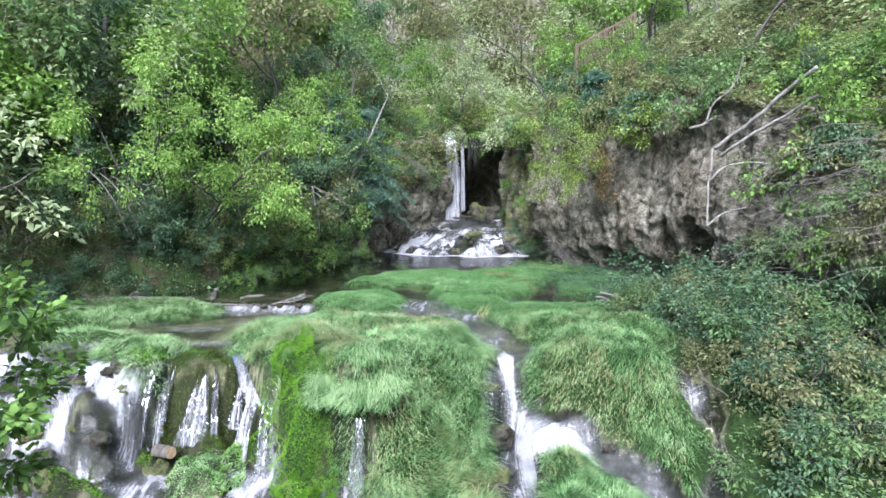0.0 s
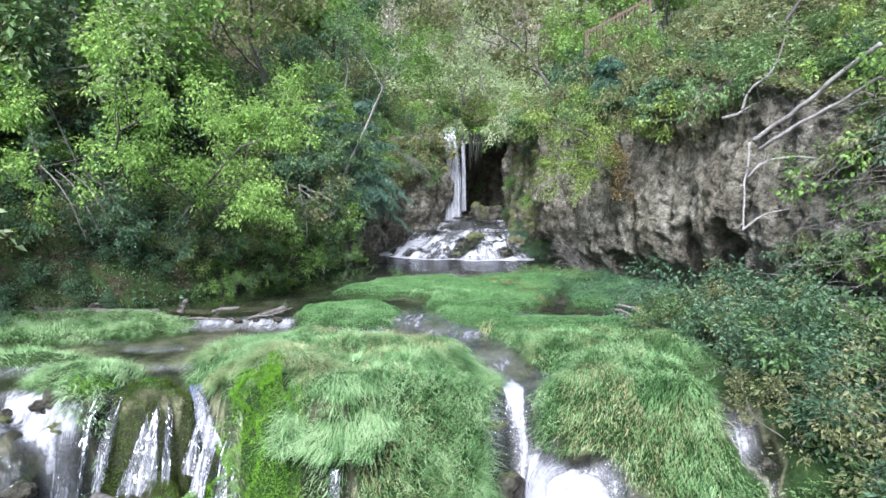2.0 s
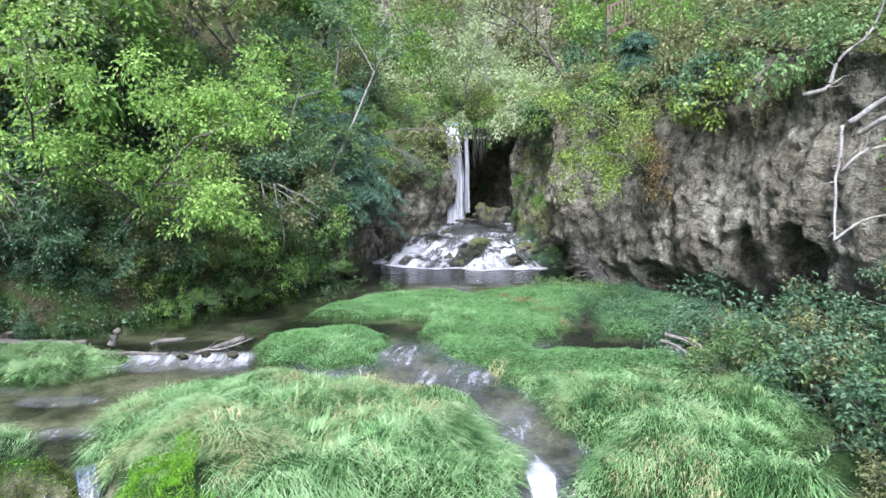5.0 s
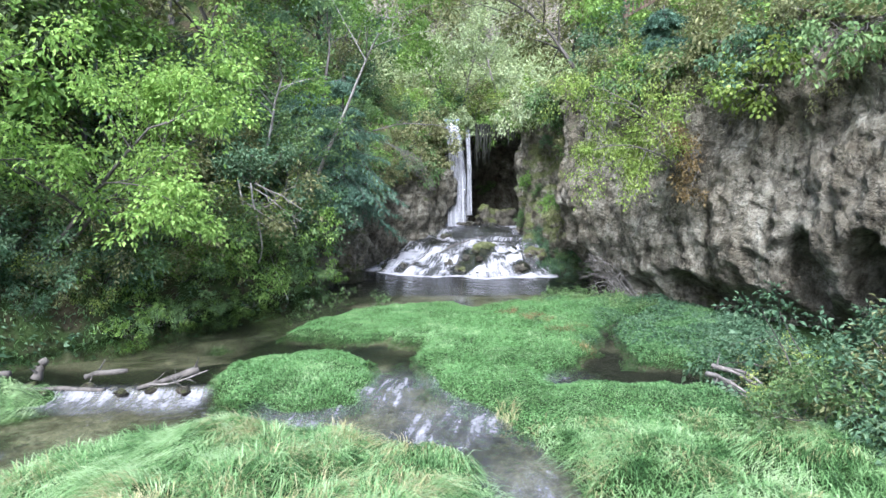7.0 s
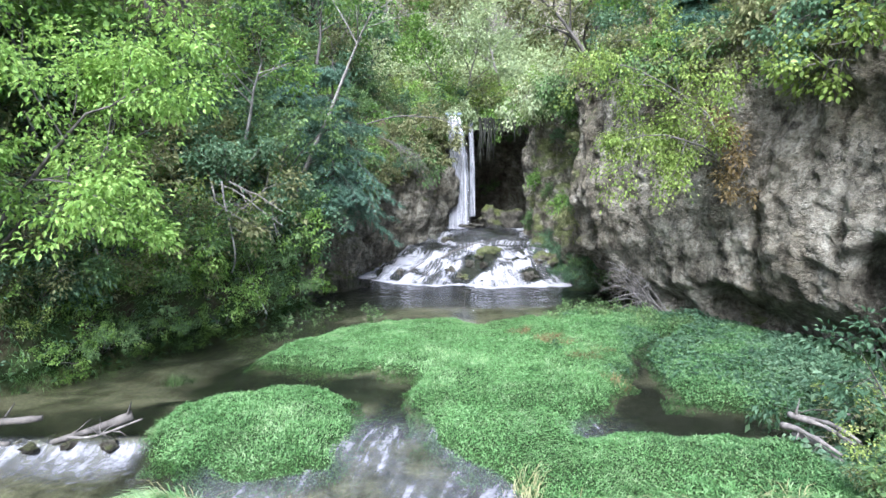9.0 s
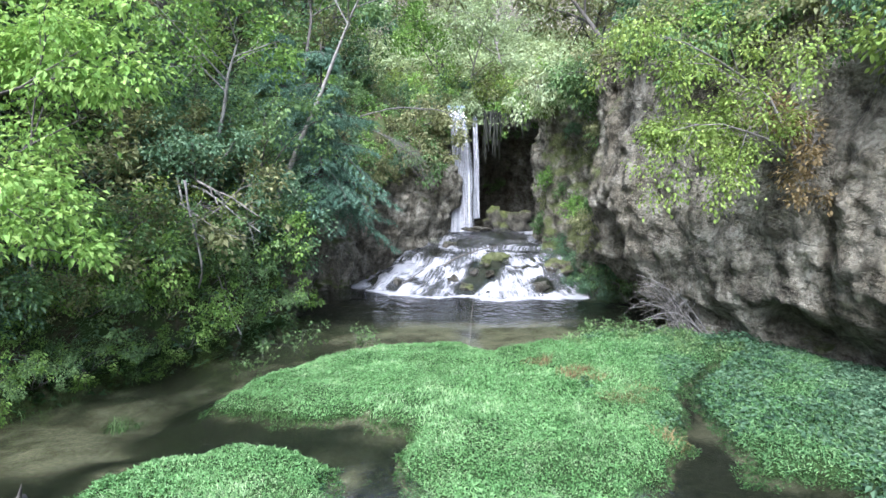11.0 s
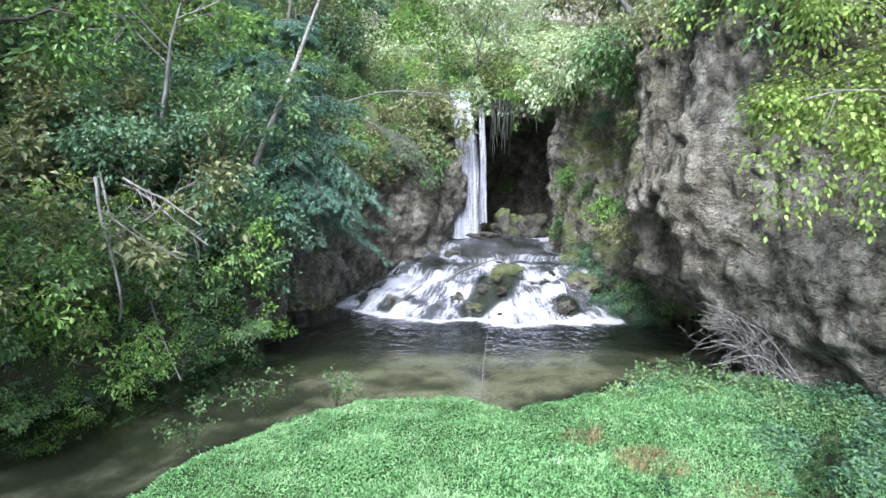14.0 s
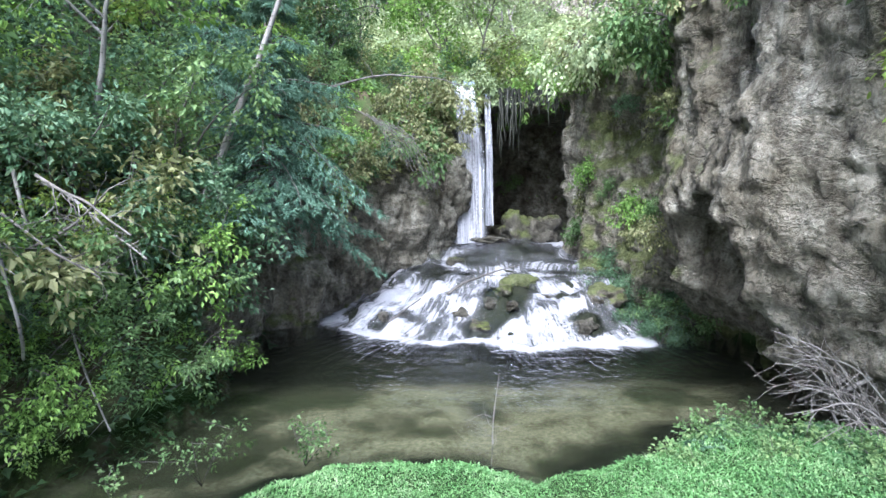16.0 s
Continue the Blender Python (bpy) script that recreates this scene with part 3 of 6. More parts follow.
STRAW = leaf_material("straw_blade", (0.16, 0.17, 0.07), (0.30, 0.30, 0.14), (0.46, 0.44, 0.25), 0.25)
MOSS = leaf_material("moss", (0.03, 0.10, 0.006), (0.11, 0.27, 0.016), (0.24, 0.45, 0.045), 0.3, 0.85, 3.0, 1.6)

LEAF_DULL = leaf_material("dull_leaf", (0.04, 0.052, 0.022), (0.09, 0.118, 0.05), (0.17, 0.20, 0.09), 0.3)
MOSS_DARK = leaf_material("dark_moss", (0.025, 0.04, 0.008), (0.06, 0.085, 0.018), (0.12, 0.17, 0.03), 0.2, 0.8)
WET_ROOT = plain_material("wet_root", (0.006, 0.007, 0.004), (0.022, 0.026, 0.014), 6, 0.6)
CUT_WOOD = plain_material("sawn_wood", (0.22, 0.15, 0.08), (0.42, 0.31, 0.18), 16, 0.8)

# ---- ground ----
def spaced(lo, core_lo, core_hi, hi, step, growth=1.13):
    mid = list(np.arange(core_lo, core_hi, step))
    left, x, s = [], core_lo, step
    while x > lo:
        s *= growth
        x -= s
        left.append(x)
    right, x, s = [], mid[-1], step
    while x < hi:
        s *= growth
        x += s
        right.append(x)
    return np.array(left[::-1] + mid + right)


gx, gy = spaced(-240, -10.5, 7.5, 240, 0.11), spaced(-120, 5.0, 38.0, 400, 0.115)
X, Y = np.meshgrid(gx, gy)
Z = ground_height(X, Y)
inside = land_inside(X, Y)
sides = slope_rise(X, Y)
cover = smooth(-0.05, 0.1, inside) * (Y < 28.5) + np.where(Y > 28.5, 0.25, 0)
cover = np.maximum(cover, 0.75 * smooth(13.9, 13.2, Y) * smooth(0.0, 0.35, fbm(X * 1.1, Y * 1.1, 3.3, 3) + 0.1) * (X < 0))
weed = smooth(-1.7, -0.7, inside) * smooth(0.1, -0.1, inside) * (Y > 19) * (Y < 28) * smooth(-0.3, 0.2, vnoise(X * 0.8, Y * 0.8, 2.2) + 0.4)
wet = np.maximum(np.maximum(smooth(14.4, 13.8, Y), smooth(28.8, 30.2, Y)), weed) * (cover < 0.5)
cover = cover * (1 - wet) - wet
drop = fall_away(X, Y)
# steep faces: dark wet stone, with the under-hang's shade put into the colour
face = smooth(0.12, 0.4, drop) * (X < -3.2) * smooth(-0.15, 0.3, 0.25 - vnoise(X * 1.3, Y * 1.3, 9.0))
# this ellipse paints the hollow's shade into the cover below the turf lip
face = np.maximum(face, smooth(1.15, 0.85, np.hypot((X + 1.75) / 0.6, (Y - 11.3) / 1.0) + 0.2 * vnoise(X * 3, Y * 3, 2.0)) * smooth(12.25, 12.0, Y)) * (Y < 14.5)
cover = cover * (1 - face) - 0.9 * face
cover = np.where(sides > 0.02, 1 + smooth(0.02, 0.5, sides), cover)
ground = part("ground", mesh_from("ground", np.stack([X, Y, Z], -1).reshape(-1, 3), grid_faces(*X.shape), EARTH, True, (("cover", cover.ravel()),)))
tagged(ground, "mossy stream bed and steep leaf-strewn gorge slopes", "ground", kind="structure")

def looked_up(values):
    """The ground's grid read between its points."""
    def at(x, y):
        x, y = np.asarray(x, float), np.asarray(y, float)
        i = np.clip(np.searchsorted(gx, x) - 1, 0, len(gx) - 2)
        j = np.clip(np.searchsorted(gy, y) - 1, 0, len(gy) - 2)
        u, v = (x - gx[i]) / (gx[i + 1] - gx[i]), (y - gy[j]) / (gy[j + 1] - gy[j])
        return (values[j, i] * (1 - u) + values[j, i + 1] * u) * (1 - v) + (values[j + 1, i] * (1 - u) + values[j + 1, i + 1] * u) * v
    return at


ground_at, inside_at, sides_at = looked_up(Z), looked_up(inside), looked_up(sides)

# ---- water ----
wx, wy = np.arange(-13, 8.2, 0.08), np.arange(2.0, 38.6, 0.08)
X, Y = np.meshgrid(wx, wy)
W, G = water_height(X, Y), ground_height(X, Y)
slope = np.hypot(*np.gradient(W, 0.08))
chute = np.maximum(channel_depth(X, Y, CHUTE), channel_depth(X, Y, CHUTE_ARM))
lumps = fbm(X * 1.6, Y * 1.6, 0.6, 3)
# smooth reaches between the islands
foam = 0.14 + (0.33 + 0.09 * fbm(X * 2.2, Y * 1.1, 5.0, 3)) * smooth(20.6, 18.5, Y) * smooth(-3.2, -2.2, X) * smooth(4, 2, X) + 0.16 * smooth(18.4, 16.5, Y) * smooth(-2.2, -3.2, X) + np.clip(slope, 0, 1.0) * 0.1
foam += 0.42 * smooth(18.9, 18.5, Y) * smooth(17.4, 18.2, Y) * smooth(-3.4, -3.8, X) * smooth(-7.4, -6.5, X)
foam += 0.2 * smooth(0.15, 0.5, vnoise(X * 0.8, Y * 1.9, 14.0)) * smooth(17.6, 16.8, Y) * smooth(14.2, 15.0, Y) * smooth(-3.6, -4.4, X)
# cascade over the broken step
cascade = smooth(14.5, 13.9, Y - 0.12 * (-6.3 - X)) * smooth(-5.7, -6.2, X)
foam = foam * (1 - cascade) + cascade * (0.53 + 0.3 * lumps - 0.22 * smooth(0.0, 0.5, vnoise(X * 1.5, Y * 1.3, 31.0)) + 0.08 * np.clip(slope, 0, 1))
lower = smooth(12.9, 12.4, Y) * smooth(-2.6, -3.2, X)
foam = foam * (1 - lower) + lower * (0.52 + 0.3 * lumps)
veil = smooth(-6.3, -6.0, X) * smooth(-3.0, -3.3, X) * smooth(14.4, 14.1, Y) * smooth(12.7, 13.1, Y)
foam = foam * (1 - veil) + veil * 0.28
# chute between the mounds
tumble = smooth(0.7, 0.9, X) * smooth(13.85, 13.6, Y) * smooth(4.5, 4.2, X)
foam = foam * (1 - tumble) + tumble * (0.44 + 0.27 * smooth(-0.02, 0.13, chute) * smooth(3.6, 1.9, X) + 0.16 * lumps)
foam += 0.35 * np.exp(-((X - 1.42) ** 2 / 0.03 + (Y - 13.85) ** 2 / 0.08))
rill = smooth(4.2, 4.6, X) * smooth(17, 16, Y)
foam = foam * (1 - rill) + rill * (0.38 + 0.2 * fbm(X * 2, Y * 2, 0.9, 3))
# rapids below the tall fall
rise, toe, crest = rapids_rise(X, Y)
island_d = np.minimum(segment_distance(X, Y, (2.1, 33.1), (1.6, 32.3))[0] / 0.5, segment_distance(X, Y, (1.6, 32.3), (0.95, 31.6))[0] / 0.42)
onrap = 0.63 + 0.2 * lumps - 0.3 * smooth(1.2, 0.5, island_d) - 0.4 * smooth(0.55, 0.2, np.hypot(X - 3.35, Y - 31.5)) - 0.3 * smooth(0.4, 0.15, np.hypot(X + 1.3, Y - 32.3))
onrap = onrap - 0.2 * smooth(0.15, 0.6, vnoise(X * 1.3, Y * 1.1, 17.0)) * smooth(0.25, 0.5, rise)
shelf = 0.4 + 0.12 * lumps + 0.22 * smooth(0.5, 0.1, np.abs(crest - 0.8)) + 0.2 * smooth(36.9, 37.6, Y)
onrap = onrap + smooth(-0.05, 0.35, crest) * (shelf - onrap)
wash = 0.16 + (0.5 + 0.2 * lumps) * smooth(-0.75, 0.0, toe + 0.3 * vnoise(X * 1.8, Y * 1.8, 3.0)) + 0.14 * smooth(-5.5, -0.5, toe)
foam = np.where(Y > 27, np.where(toe > 0, onrap, wash), foam)
foam = np.clip(foam, 0, 0.98) * (0.55 + 0.45 * smooth(6, 10.5, Y))
across, along = X + 0.4 * vnoise(X * 0.6, Y * 0.6, 1.0), Y - 1.0 * W
fan = smooth(26.0, 30.5, Y) * smooth(36.0, 34.4, Y)
across = across + 0.18 * fbm(X * 1.7, Y * 1.7, 4.0, 2) * smooth(28, 30, Y)
across = across + fan * (1.9 + np.arctan2(X - 1.9, 37.5 - Y) * 7 - across)
along = along + fan * (30.0 + 3.6 * rise - along)
along = along * (1 + 1.6 * smooth(-5.8, -6.4, X) * smooth(14.4, 13.9, Y))
slant = smooth(1.5, 1.9, X) * smooth(13.0, 12.7, Y) * smooth(4.5, 4.1, X)
along = along + slant * (0.53 * Y - 0.84 * X - along)
across = across + slant * (0.53 * X + 0.84 * Y - across)
flow = np.stack([across, along, W * 0], -1).reshape(-1, 3)
faces = grid_faces(*X.shape)
keep = (W - G > -0.05) & (slope_rise(X, Y) < 0.9)
keep = keep.ravel()[faces].any(1)
faces = faces[keep]
used = np.unique(faces)
index = np.zeros(X.size, int)
index[used] = np.arange(len(used))
water = part("water", mesh_from("water", np.stack([X, Y, W], -1).reshape(-1, 3)[used], index[faces], WATER, True, (("foam", foam.ravel()[used]), ("flow", flow[used]))))
tagged(water, "clear shallow pool and white rushing stream over gravel", "water", kind="structure")

# ---- cliff round the fall ----
CLIFF = [(-6.4, 28.9), (-5.2, 28.5), (-4.3, 28.8), (-4.0, 29.8), (-3.9, 31.2), (-3.5, 32.6), (-2.7, 33.8), (-2.0, 35.2), (-0.9, 36.0), (0.0, 36.7), (0.45, 37.5),
         (0.6, 38.6), (1.2, 39.3), (2.2, 39.6), (3.3, 39.4), (4.1, 38.4), (4.1, 36.8), (4.2, 34.8), (4.5, 32.6), (4.8, 31.0), (4.7, 29.8), (4.85, 28.6), (4.75, 27.2),
         (5.2, 26.3), (5.75, 25.2), (6.25, 24.15), (6.75, 22.95), (7.4, 21.1), (8.1, 18.9), (8.6, 16.6), (9.3, 13.5), (10.6, 10.0), (11.5, 5.0)]
CLIFF_TOP = [(0, 1.6), (3, 2.8), (6, 3.4), (10, 4.4), (12.5, 5.4), (14, 6.2), (20, 6.4), (25, 6.9), (31, 7.0), (36, 6.6), (41, 5.2), (45, 4.0), (52, 3.0), (60, 2.4)]


def resample(points, step):
    pts = np.array(points, float)
    fine = []
    for i in range(len(pts) - 1):
        p0, p1, p2, p3 = pts[max(i - 1, 0)], pts[i], pts[i + 1], pts[min(i + 2, len(pts) - 1)]
        t = np.linspace(0, 1, 24, endpoint=False)[:, None]
        fine.append(0.5 * (2 * p1 + (p2 - p0) * t + (2 * p0 - 5 * p1 + 4 * p2 - p3) * t ** 2 + (3 * p1 - p0 - 3 * p2 + p3) * t ** 3))
    fine = np.concatenate(fine + [pts[-1:]])
    s = np.concatenate([[0], np.cumsum(np.linalg.norm(np.diff(fine, axis=0), axis=1))])
    at = np.arange(0, s[-1], step)
    return np.stack([np.interp(at, s, fine[:, k]) for k in range(fine.shape[1])], 1), at


CLIFF_GRID = []


def cliff_mesh():
    p, s = resample(CLIFF, 0.075)
    d = np.gradient(p, axis=0)
    nrm = np.stack([d[:, 1], -d[:, 0]], 1)
    k = np.ones(15) / 15
    nrm = np.stack([np.convolve(np.pad(nrm[:, c], 7, "edge"), k, "valid") for c in (0, 1)], 1)
    nrm /= np.linalg.norm(nrm, axis=1)[:, None]
    top = np.interp(s, *zip(*CLIFF_TOP)) + 0.35 * vnoise(s * 0.5, 0.3, 0.7)
    rows = 105
    v = np.linspace(0, 1, rows)
    back_n = 16
    z = -0.55 + (top[None, :] + 0.55) * v[:, None]
    px, py = np.broadcast_to(p[None, :, 0], z.shape), np.broadcast_to(p[None, :, 1], z.shape)
    right = smooth(24.0, 27.0, s)[None, :]
    cave = smooth(14.1, 15.0, s)[None, :] * smooth(19.4, 18.0, s)[None, :]
    big = 0.75 * fbm(px * 0.4, py * 0.4, z * 0.34, 3)
    pleat = 0.22 * fbm(px * 1.5, py * 1.5, z * 0.45 + 3, 3)
    knob = 0.3 * np.abs(fbm(px * 1.1, py * 1.1, z * 1.0, 5, 0.55)) - 0.16 * np.abs(fbm(px * 3.1, py * 3.1, z * 2.2, 4, 0.6)) + 0.05 * fbm(px * 7, py * 7, z * 7, 3)
    blocks = 0.13 * np.tanh(4.0 * vnoise(px * 1.2, py * 1.2, z * 0.9 + 0.4 * fbm(px, py, z, 2))) + 0.075 * np.tanh(4.0 * vnoise(px * 2.7, py * 2.7, z * 2.1 + 5))
    out = (0.8 - 0.4 * right) * big + (1 - 0.55 * right) * pleat + (0.7 - 0.25 * right) * knob + (1 - 0.4 * right) * blocks + 0.03 * right * np.tanh(3 * vnoise(px * 3.3, py * 3.3, z * 7.5 + 2 * vnoise(px, py, z))) + 0.05 * right * fbm(px * 5.0, py * 5.0, z * 3.0 + 11, 4, 0.6)
    wave = 0.5 + 0.5 * vnoise(px * 0.5, py * 0.5, 3.0)
    out = out - (0.75 + 0.45 * smooth(31.5, 33.5, s)[None, :]) * smooth(1.5 - 0.6 * wave + 0.3 * smooth(31.5, 33.5, s)[None, :], 0.1, z) * (0.15 + 0.85 * right) + 0.2 * right * np.exp(-((z - 2.6) / 1.2) ** 2)
    out = out - (0.05 - 0.03 * right) * z - 4.6 * cave * smooth(6.0, 5.2, z)

    def hollow(cx, cy, cz, w, h, depth):
        r = ((px - cx) ** 2 + (py - cy) ** 2) / w ** 2 + ((z - cz) / h) ** 2
        return depth * smooth(1.08, 0.72, np.sqrt(r) + 0.15 * vnoise(px * 2.5, py * 2.5, z * 2.5))
    out = out - np.maximum(hollow(4.85, 28.6, 0.6, 1.45, 2.75, 2.9), hollow(4.75, 30.8, -0.2, 2.0, 1.9, 1.6)) * (0.85 + 0.3 * vnoise(px * 1.3, py * 1.3, z * 1.2)) - hollow(7.75, 20.8, 1.5, 0.6, 0.9, 0.9) - hollow(8.1, 19.2, 1.2, 0.7, 1.3, 1.3) - hollow(4.75, 28.4, 5.4, 0.16, 0.2, 0.5) - hollow(5.6, 25.9, 5.2, 0.12, 0.14, 0.4) - hollow(6.6, 24.0, 0.7, 0.7, 0.5, 0.5)
    x, y = px + nrm[None, :, 0] * out, py + nrm[None, :, 1] * out
    far = np.linspace(0, 1, back_n + 1)[1:, None] ** 1.2
    reach = 3.4 + 3.4 * smooth(12.5, 14.5, s)[None, :] * smooth(20.5, 18.5, s)[None, :]
    bx = x[-1:] - nrm[None, :, 0] * far * reach
    by = y[-1:] - nrm[None, :, 1] * far * reach
    low = ground_at(bx, by) - 0.25
    bz = z[-1:] + (low - z[-1:]) * smooth(0.25, 1.0, far) + 0.15 * fbm(bx * 1.2, by * 1.2, 0.2, 3)
    x, y, z = np.vstack([x, bx]), np.vstack([y, by]), np.vstack([z, bz])
    moss = np.interp(s, (0, 4, 12, 15, 21, 22, 26, 28, 31, 60), (0.1, 0.05, 0.0, 0.1, 0.1, 0.24, 0.24, 0.0, -0.12, -0.05))
    moss = np.broadcast_to(moss, z.shape) + 0.2 * smooth(-0.5, 0.6, z - top[None, :]) + 0.15 * smooth(0.9, 0.2, z)
    CLIFF_GRID.extend((x, y, z, s, nrm))
    return mesh_from("cliff", np.stack([x, y, z], -1).reshape(-1, 3), grid_faces(*x.shape)[:, ::-1], ROCK, True, (("moss", moss.ravel()),))


cliff = tagged(part("cliff", cliff_mesh()), "overhanging grey-brown tufa cliff with hollows and moss", "cliff", kind="structure")

# ---- rock face far up the valley ----
u, v = np.meshgrid(np.linspace(-75, 75, 160), np.linspace(0, 1, 60))
fx, fz = u, 8 + 38 * v
fy = 84 - 0.004 * u ** 2 + 5 * fbm(fx * 0.06, fz * 0.02, 0.4, 4) + 4 * v
face = part("distant_cliff", mesh_from("distant_cliff", np.stack([fx, fy, fz], -1).reshape(-1, 3), grid_faces(*u.shape), ROCK, True, (("moss", (u * 0 - 0.2).ravel()),)))
tagged(face, "pale pinkish rock face high above the trees", "cliff", kind="structure")


# ---- falling water ----
def curtain(name, top, foot, width_top, width_foot, label, seed, density=0.5, bulge=0.25, rows=70, cols=26):
    """A falling sheet that arcs from its lip to its foot, pleated into strands."""
    rng = np.random.default_rng(seed)
    top, foot = np.array(top, float), np.array(foot, float)
    v, u = np.linspace(0, 1, rows)[:, None], np.linspace(-0.5, 0.5, cols)[None, :]
    run = foot[:2] - top[:2]
    across = np.array([-run[1], run[0]]) / (np.linalg.norm(run) + 1e-9)
    if across[0] < 0:
        across = -across
    w = width_top + (width_foot - width_top) * v
    pleats = 0.09 * fbm(u * 9 + seed, v * 0.7, 0.5 * seed, 3) + 0.03 * fbm(u * 30 + seed, v * 2.5, 2.0, 2)
    arc = np.sqrt(v) * (1 - bulge) + v * bulge
    x = top[0] + run[0] * arc + across[0] * u * w - across[1] * pleats + 0.1 * w * vnoise(v * 2.2, seed, u * 0.5)
    y = top[1] + run[1] * arc + across[1] * u * w + across[0] * pleats
    z = top[2] + (foot[2] - top[2]) * (v + 0 * u) + 0 * x
    foam_amount = (density + 0.12 * v + 0 * u) * smooth(0.0, 0.1, v + 0.05 * vnoise(u * 9, seed, 1.0)) - 0.35 * smooth(0.36, 0.5, np.abs(u) + 0 * v)
    flow = np.stack([1.7 * x, 0.0 * x + 0.4 * (top[2] - z), 0 * x], -1).reshape(-1, 3) + np.array([seed * 3.1, 0, 0])
    ob = part(name, mesh_from(name, np.stack([x, y, z], -1).reshape(-1, 3), grid_faces(*x.shape), FALLS, True, (("foam", foam_amount.ravel()), ("flow", flow))))
    return tagged(ob, label, "waterfall", "falling water")


FALLS = water_material("falling_water", (0.9, 0.92, 0.93), 12.0, (0.33, 0.34, 0.352), 1.5)
for layer in range(2):
    curtain("waterfall", (0.82, 38.7 - 0.1 * layer, 6.75), (1.0, 37.6 - 0.2 * layer, 1.5), 0.7, 1.4 - 0.3 * layer, "tall white waterfall dropping over the tufa edge", 3 + layer, 0.58)
curtain("waterfall", (1.6, 38.75, 6.6), (1.68, 38.4, 2.0), 0.22, 0.34, "thin second strand of falling water", 11, 0.6)
VEILS = (((-5.62, 13.98, -0.3), (-5.92, 13.2, -1.9), 0.2, 0.42), ((-5.98, 13.75, -0.3), (-6.15, 13.0, -1.9), 0.08, 0.2), ((-5.06, 13.98, -0.42), (-5.08, 13.1, -1.9), 0.16, 0.8), ((-4.84, 13.98, -0.4), (-4.72, 13.25, -1.8), 0.06, 0.16),
         ((-4.48, 14.02, -0.22), (-3.85, 13.2, -1.1), 0.22, 0.36), ((-4.15, 13.75, -0.55), (-4.3, 13.2, -1.6), 0.1, 0.3), ((-3.85, 13.3, -0.98), (-4.05, 12.6, -2.4), 0.22, 0.5), ((-3.42, 13.2, -0.95), (-3.42, 12.4, -2.7), 0.36, 0.8))
for k, (top, foot, w0, w1) in enumerate(VEILS):
    curtain("waterfall", top, foot, w0, w1, "low veil of water over a mossy hump", 21 + k, 0.47 + 0.05 * (k in (4, 6)), rows=40, cols=22)
curtain("waterfall", (-1.4, 11.72, -0.72), (-1.5, 11.2, -2.8), 0.16, 0.46, "narrow spout of water beneath hanging grass", 31, 0.46)


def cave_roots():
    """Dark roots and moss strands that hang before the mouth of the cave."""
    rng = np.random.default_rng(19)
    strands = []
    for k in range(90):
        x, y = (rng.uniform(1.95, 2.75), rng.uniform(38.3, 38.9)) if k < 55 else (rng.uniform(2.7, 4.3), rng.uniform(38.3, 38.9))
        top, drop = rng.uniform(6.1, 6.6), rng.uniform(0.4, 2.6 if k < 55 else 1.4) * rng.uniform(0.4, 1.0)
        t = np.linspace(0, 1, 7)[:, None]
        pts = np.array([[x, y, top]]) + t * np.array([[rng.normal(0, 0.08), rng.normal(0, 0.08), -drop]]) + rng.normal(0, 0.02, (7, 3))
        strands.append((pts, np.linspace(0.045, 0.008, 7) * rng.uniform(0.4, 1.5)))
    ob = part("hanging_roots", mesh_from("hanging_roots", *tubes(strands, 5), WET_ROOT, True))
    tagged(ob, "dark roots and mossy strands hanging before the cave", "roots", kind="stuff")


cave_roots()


# ---- trees and shrubs ----
def plant(name, seed, stems, leaf, bark, per_twig, length, width, scatter, label, category, hang=0.3, kids=(5, 5, 6), droop=0.05, wander=0.18, spread=0.9, level=3, first=0.25, shrink=0.55, group="", foliage="crown", wood="trunk"):
    """A woody plant: its stems, as (start, way, length, radius), carry limbs, twigs and leaves."""
    rng = np.random.default_rng(seed)
    branches, twigs = [], []
    for start, way, size, radius in stems:
        if start != stems[0][0]:
            branches.append((np.linspace(np.array(stems[0][0], float), np.array(start, float), 4), np.full(4, radius), 2))
        grow(rng, start, way, size, radius, level, branches, twigs, droop, wander, kids, spread, first, shrink)
    root = new(name)
    vs, fs, base = [], [], 0
    for want, sides, skip in ((2, 6, 1), (1, 3, 3), (0, 3, 5)):
        chosen = [(p[::skip], r[::skip]) for p, r, l in branches if min(l, 2) == want]
        chosen = chosen[::4] if want == 0 else chosen
        if chosen:
            v, f = tubes(chosen, sides)
            vs.append(v)
            fs.append(f + base)
            base += len(v)
    part(wood, mesh_from(wood, np.concatenate(vs), np.concatenate(fs), bark), root)
    v, f = leaves_on(rng, twigs, per_twig, length, width, scatter, hang, oval=name == "overhanging_shrub" or name == "young_tree")
    part(foliage, mesh_from(foliage, v, f, leaf, False), root)
    return tagged(root, label, category, group)


def on_ground(x, y, sink=0.1):
    return float(ground_at(np.array([x]), np.array([y]))[0]) - sink


def put(ob, x, y, size=1.0, turn=0.0, z=None, tilt=(0, 0)):
    m = pose(x, y, on_ground(x, y) if z is None else z, tilt[0], tilt[1], turn)
    return copy_thing_scaled(ob, m, size)


def copy_thing_scaled(ob, m, size):
    made = copy_thing(ob, m)
    made.matrix_basis = m @ Matrix.Scale(size, 4)
    return made


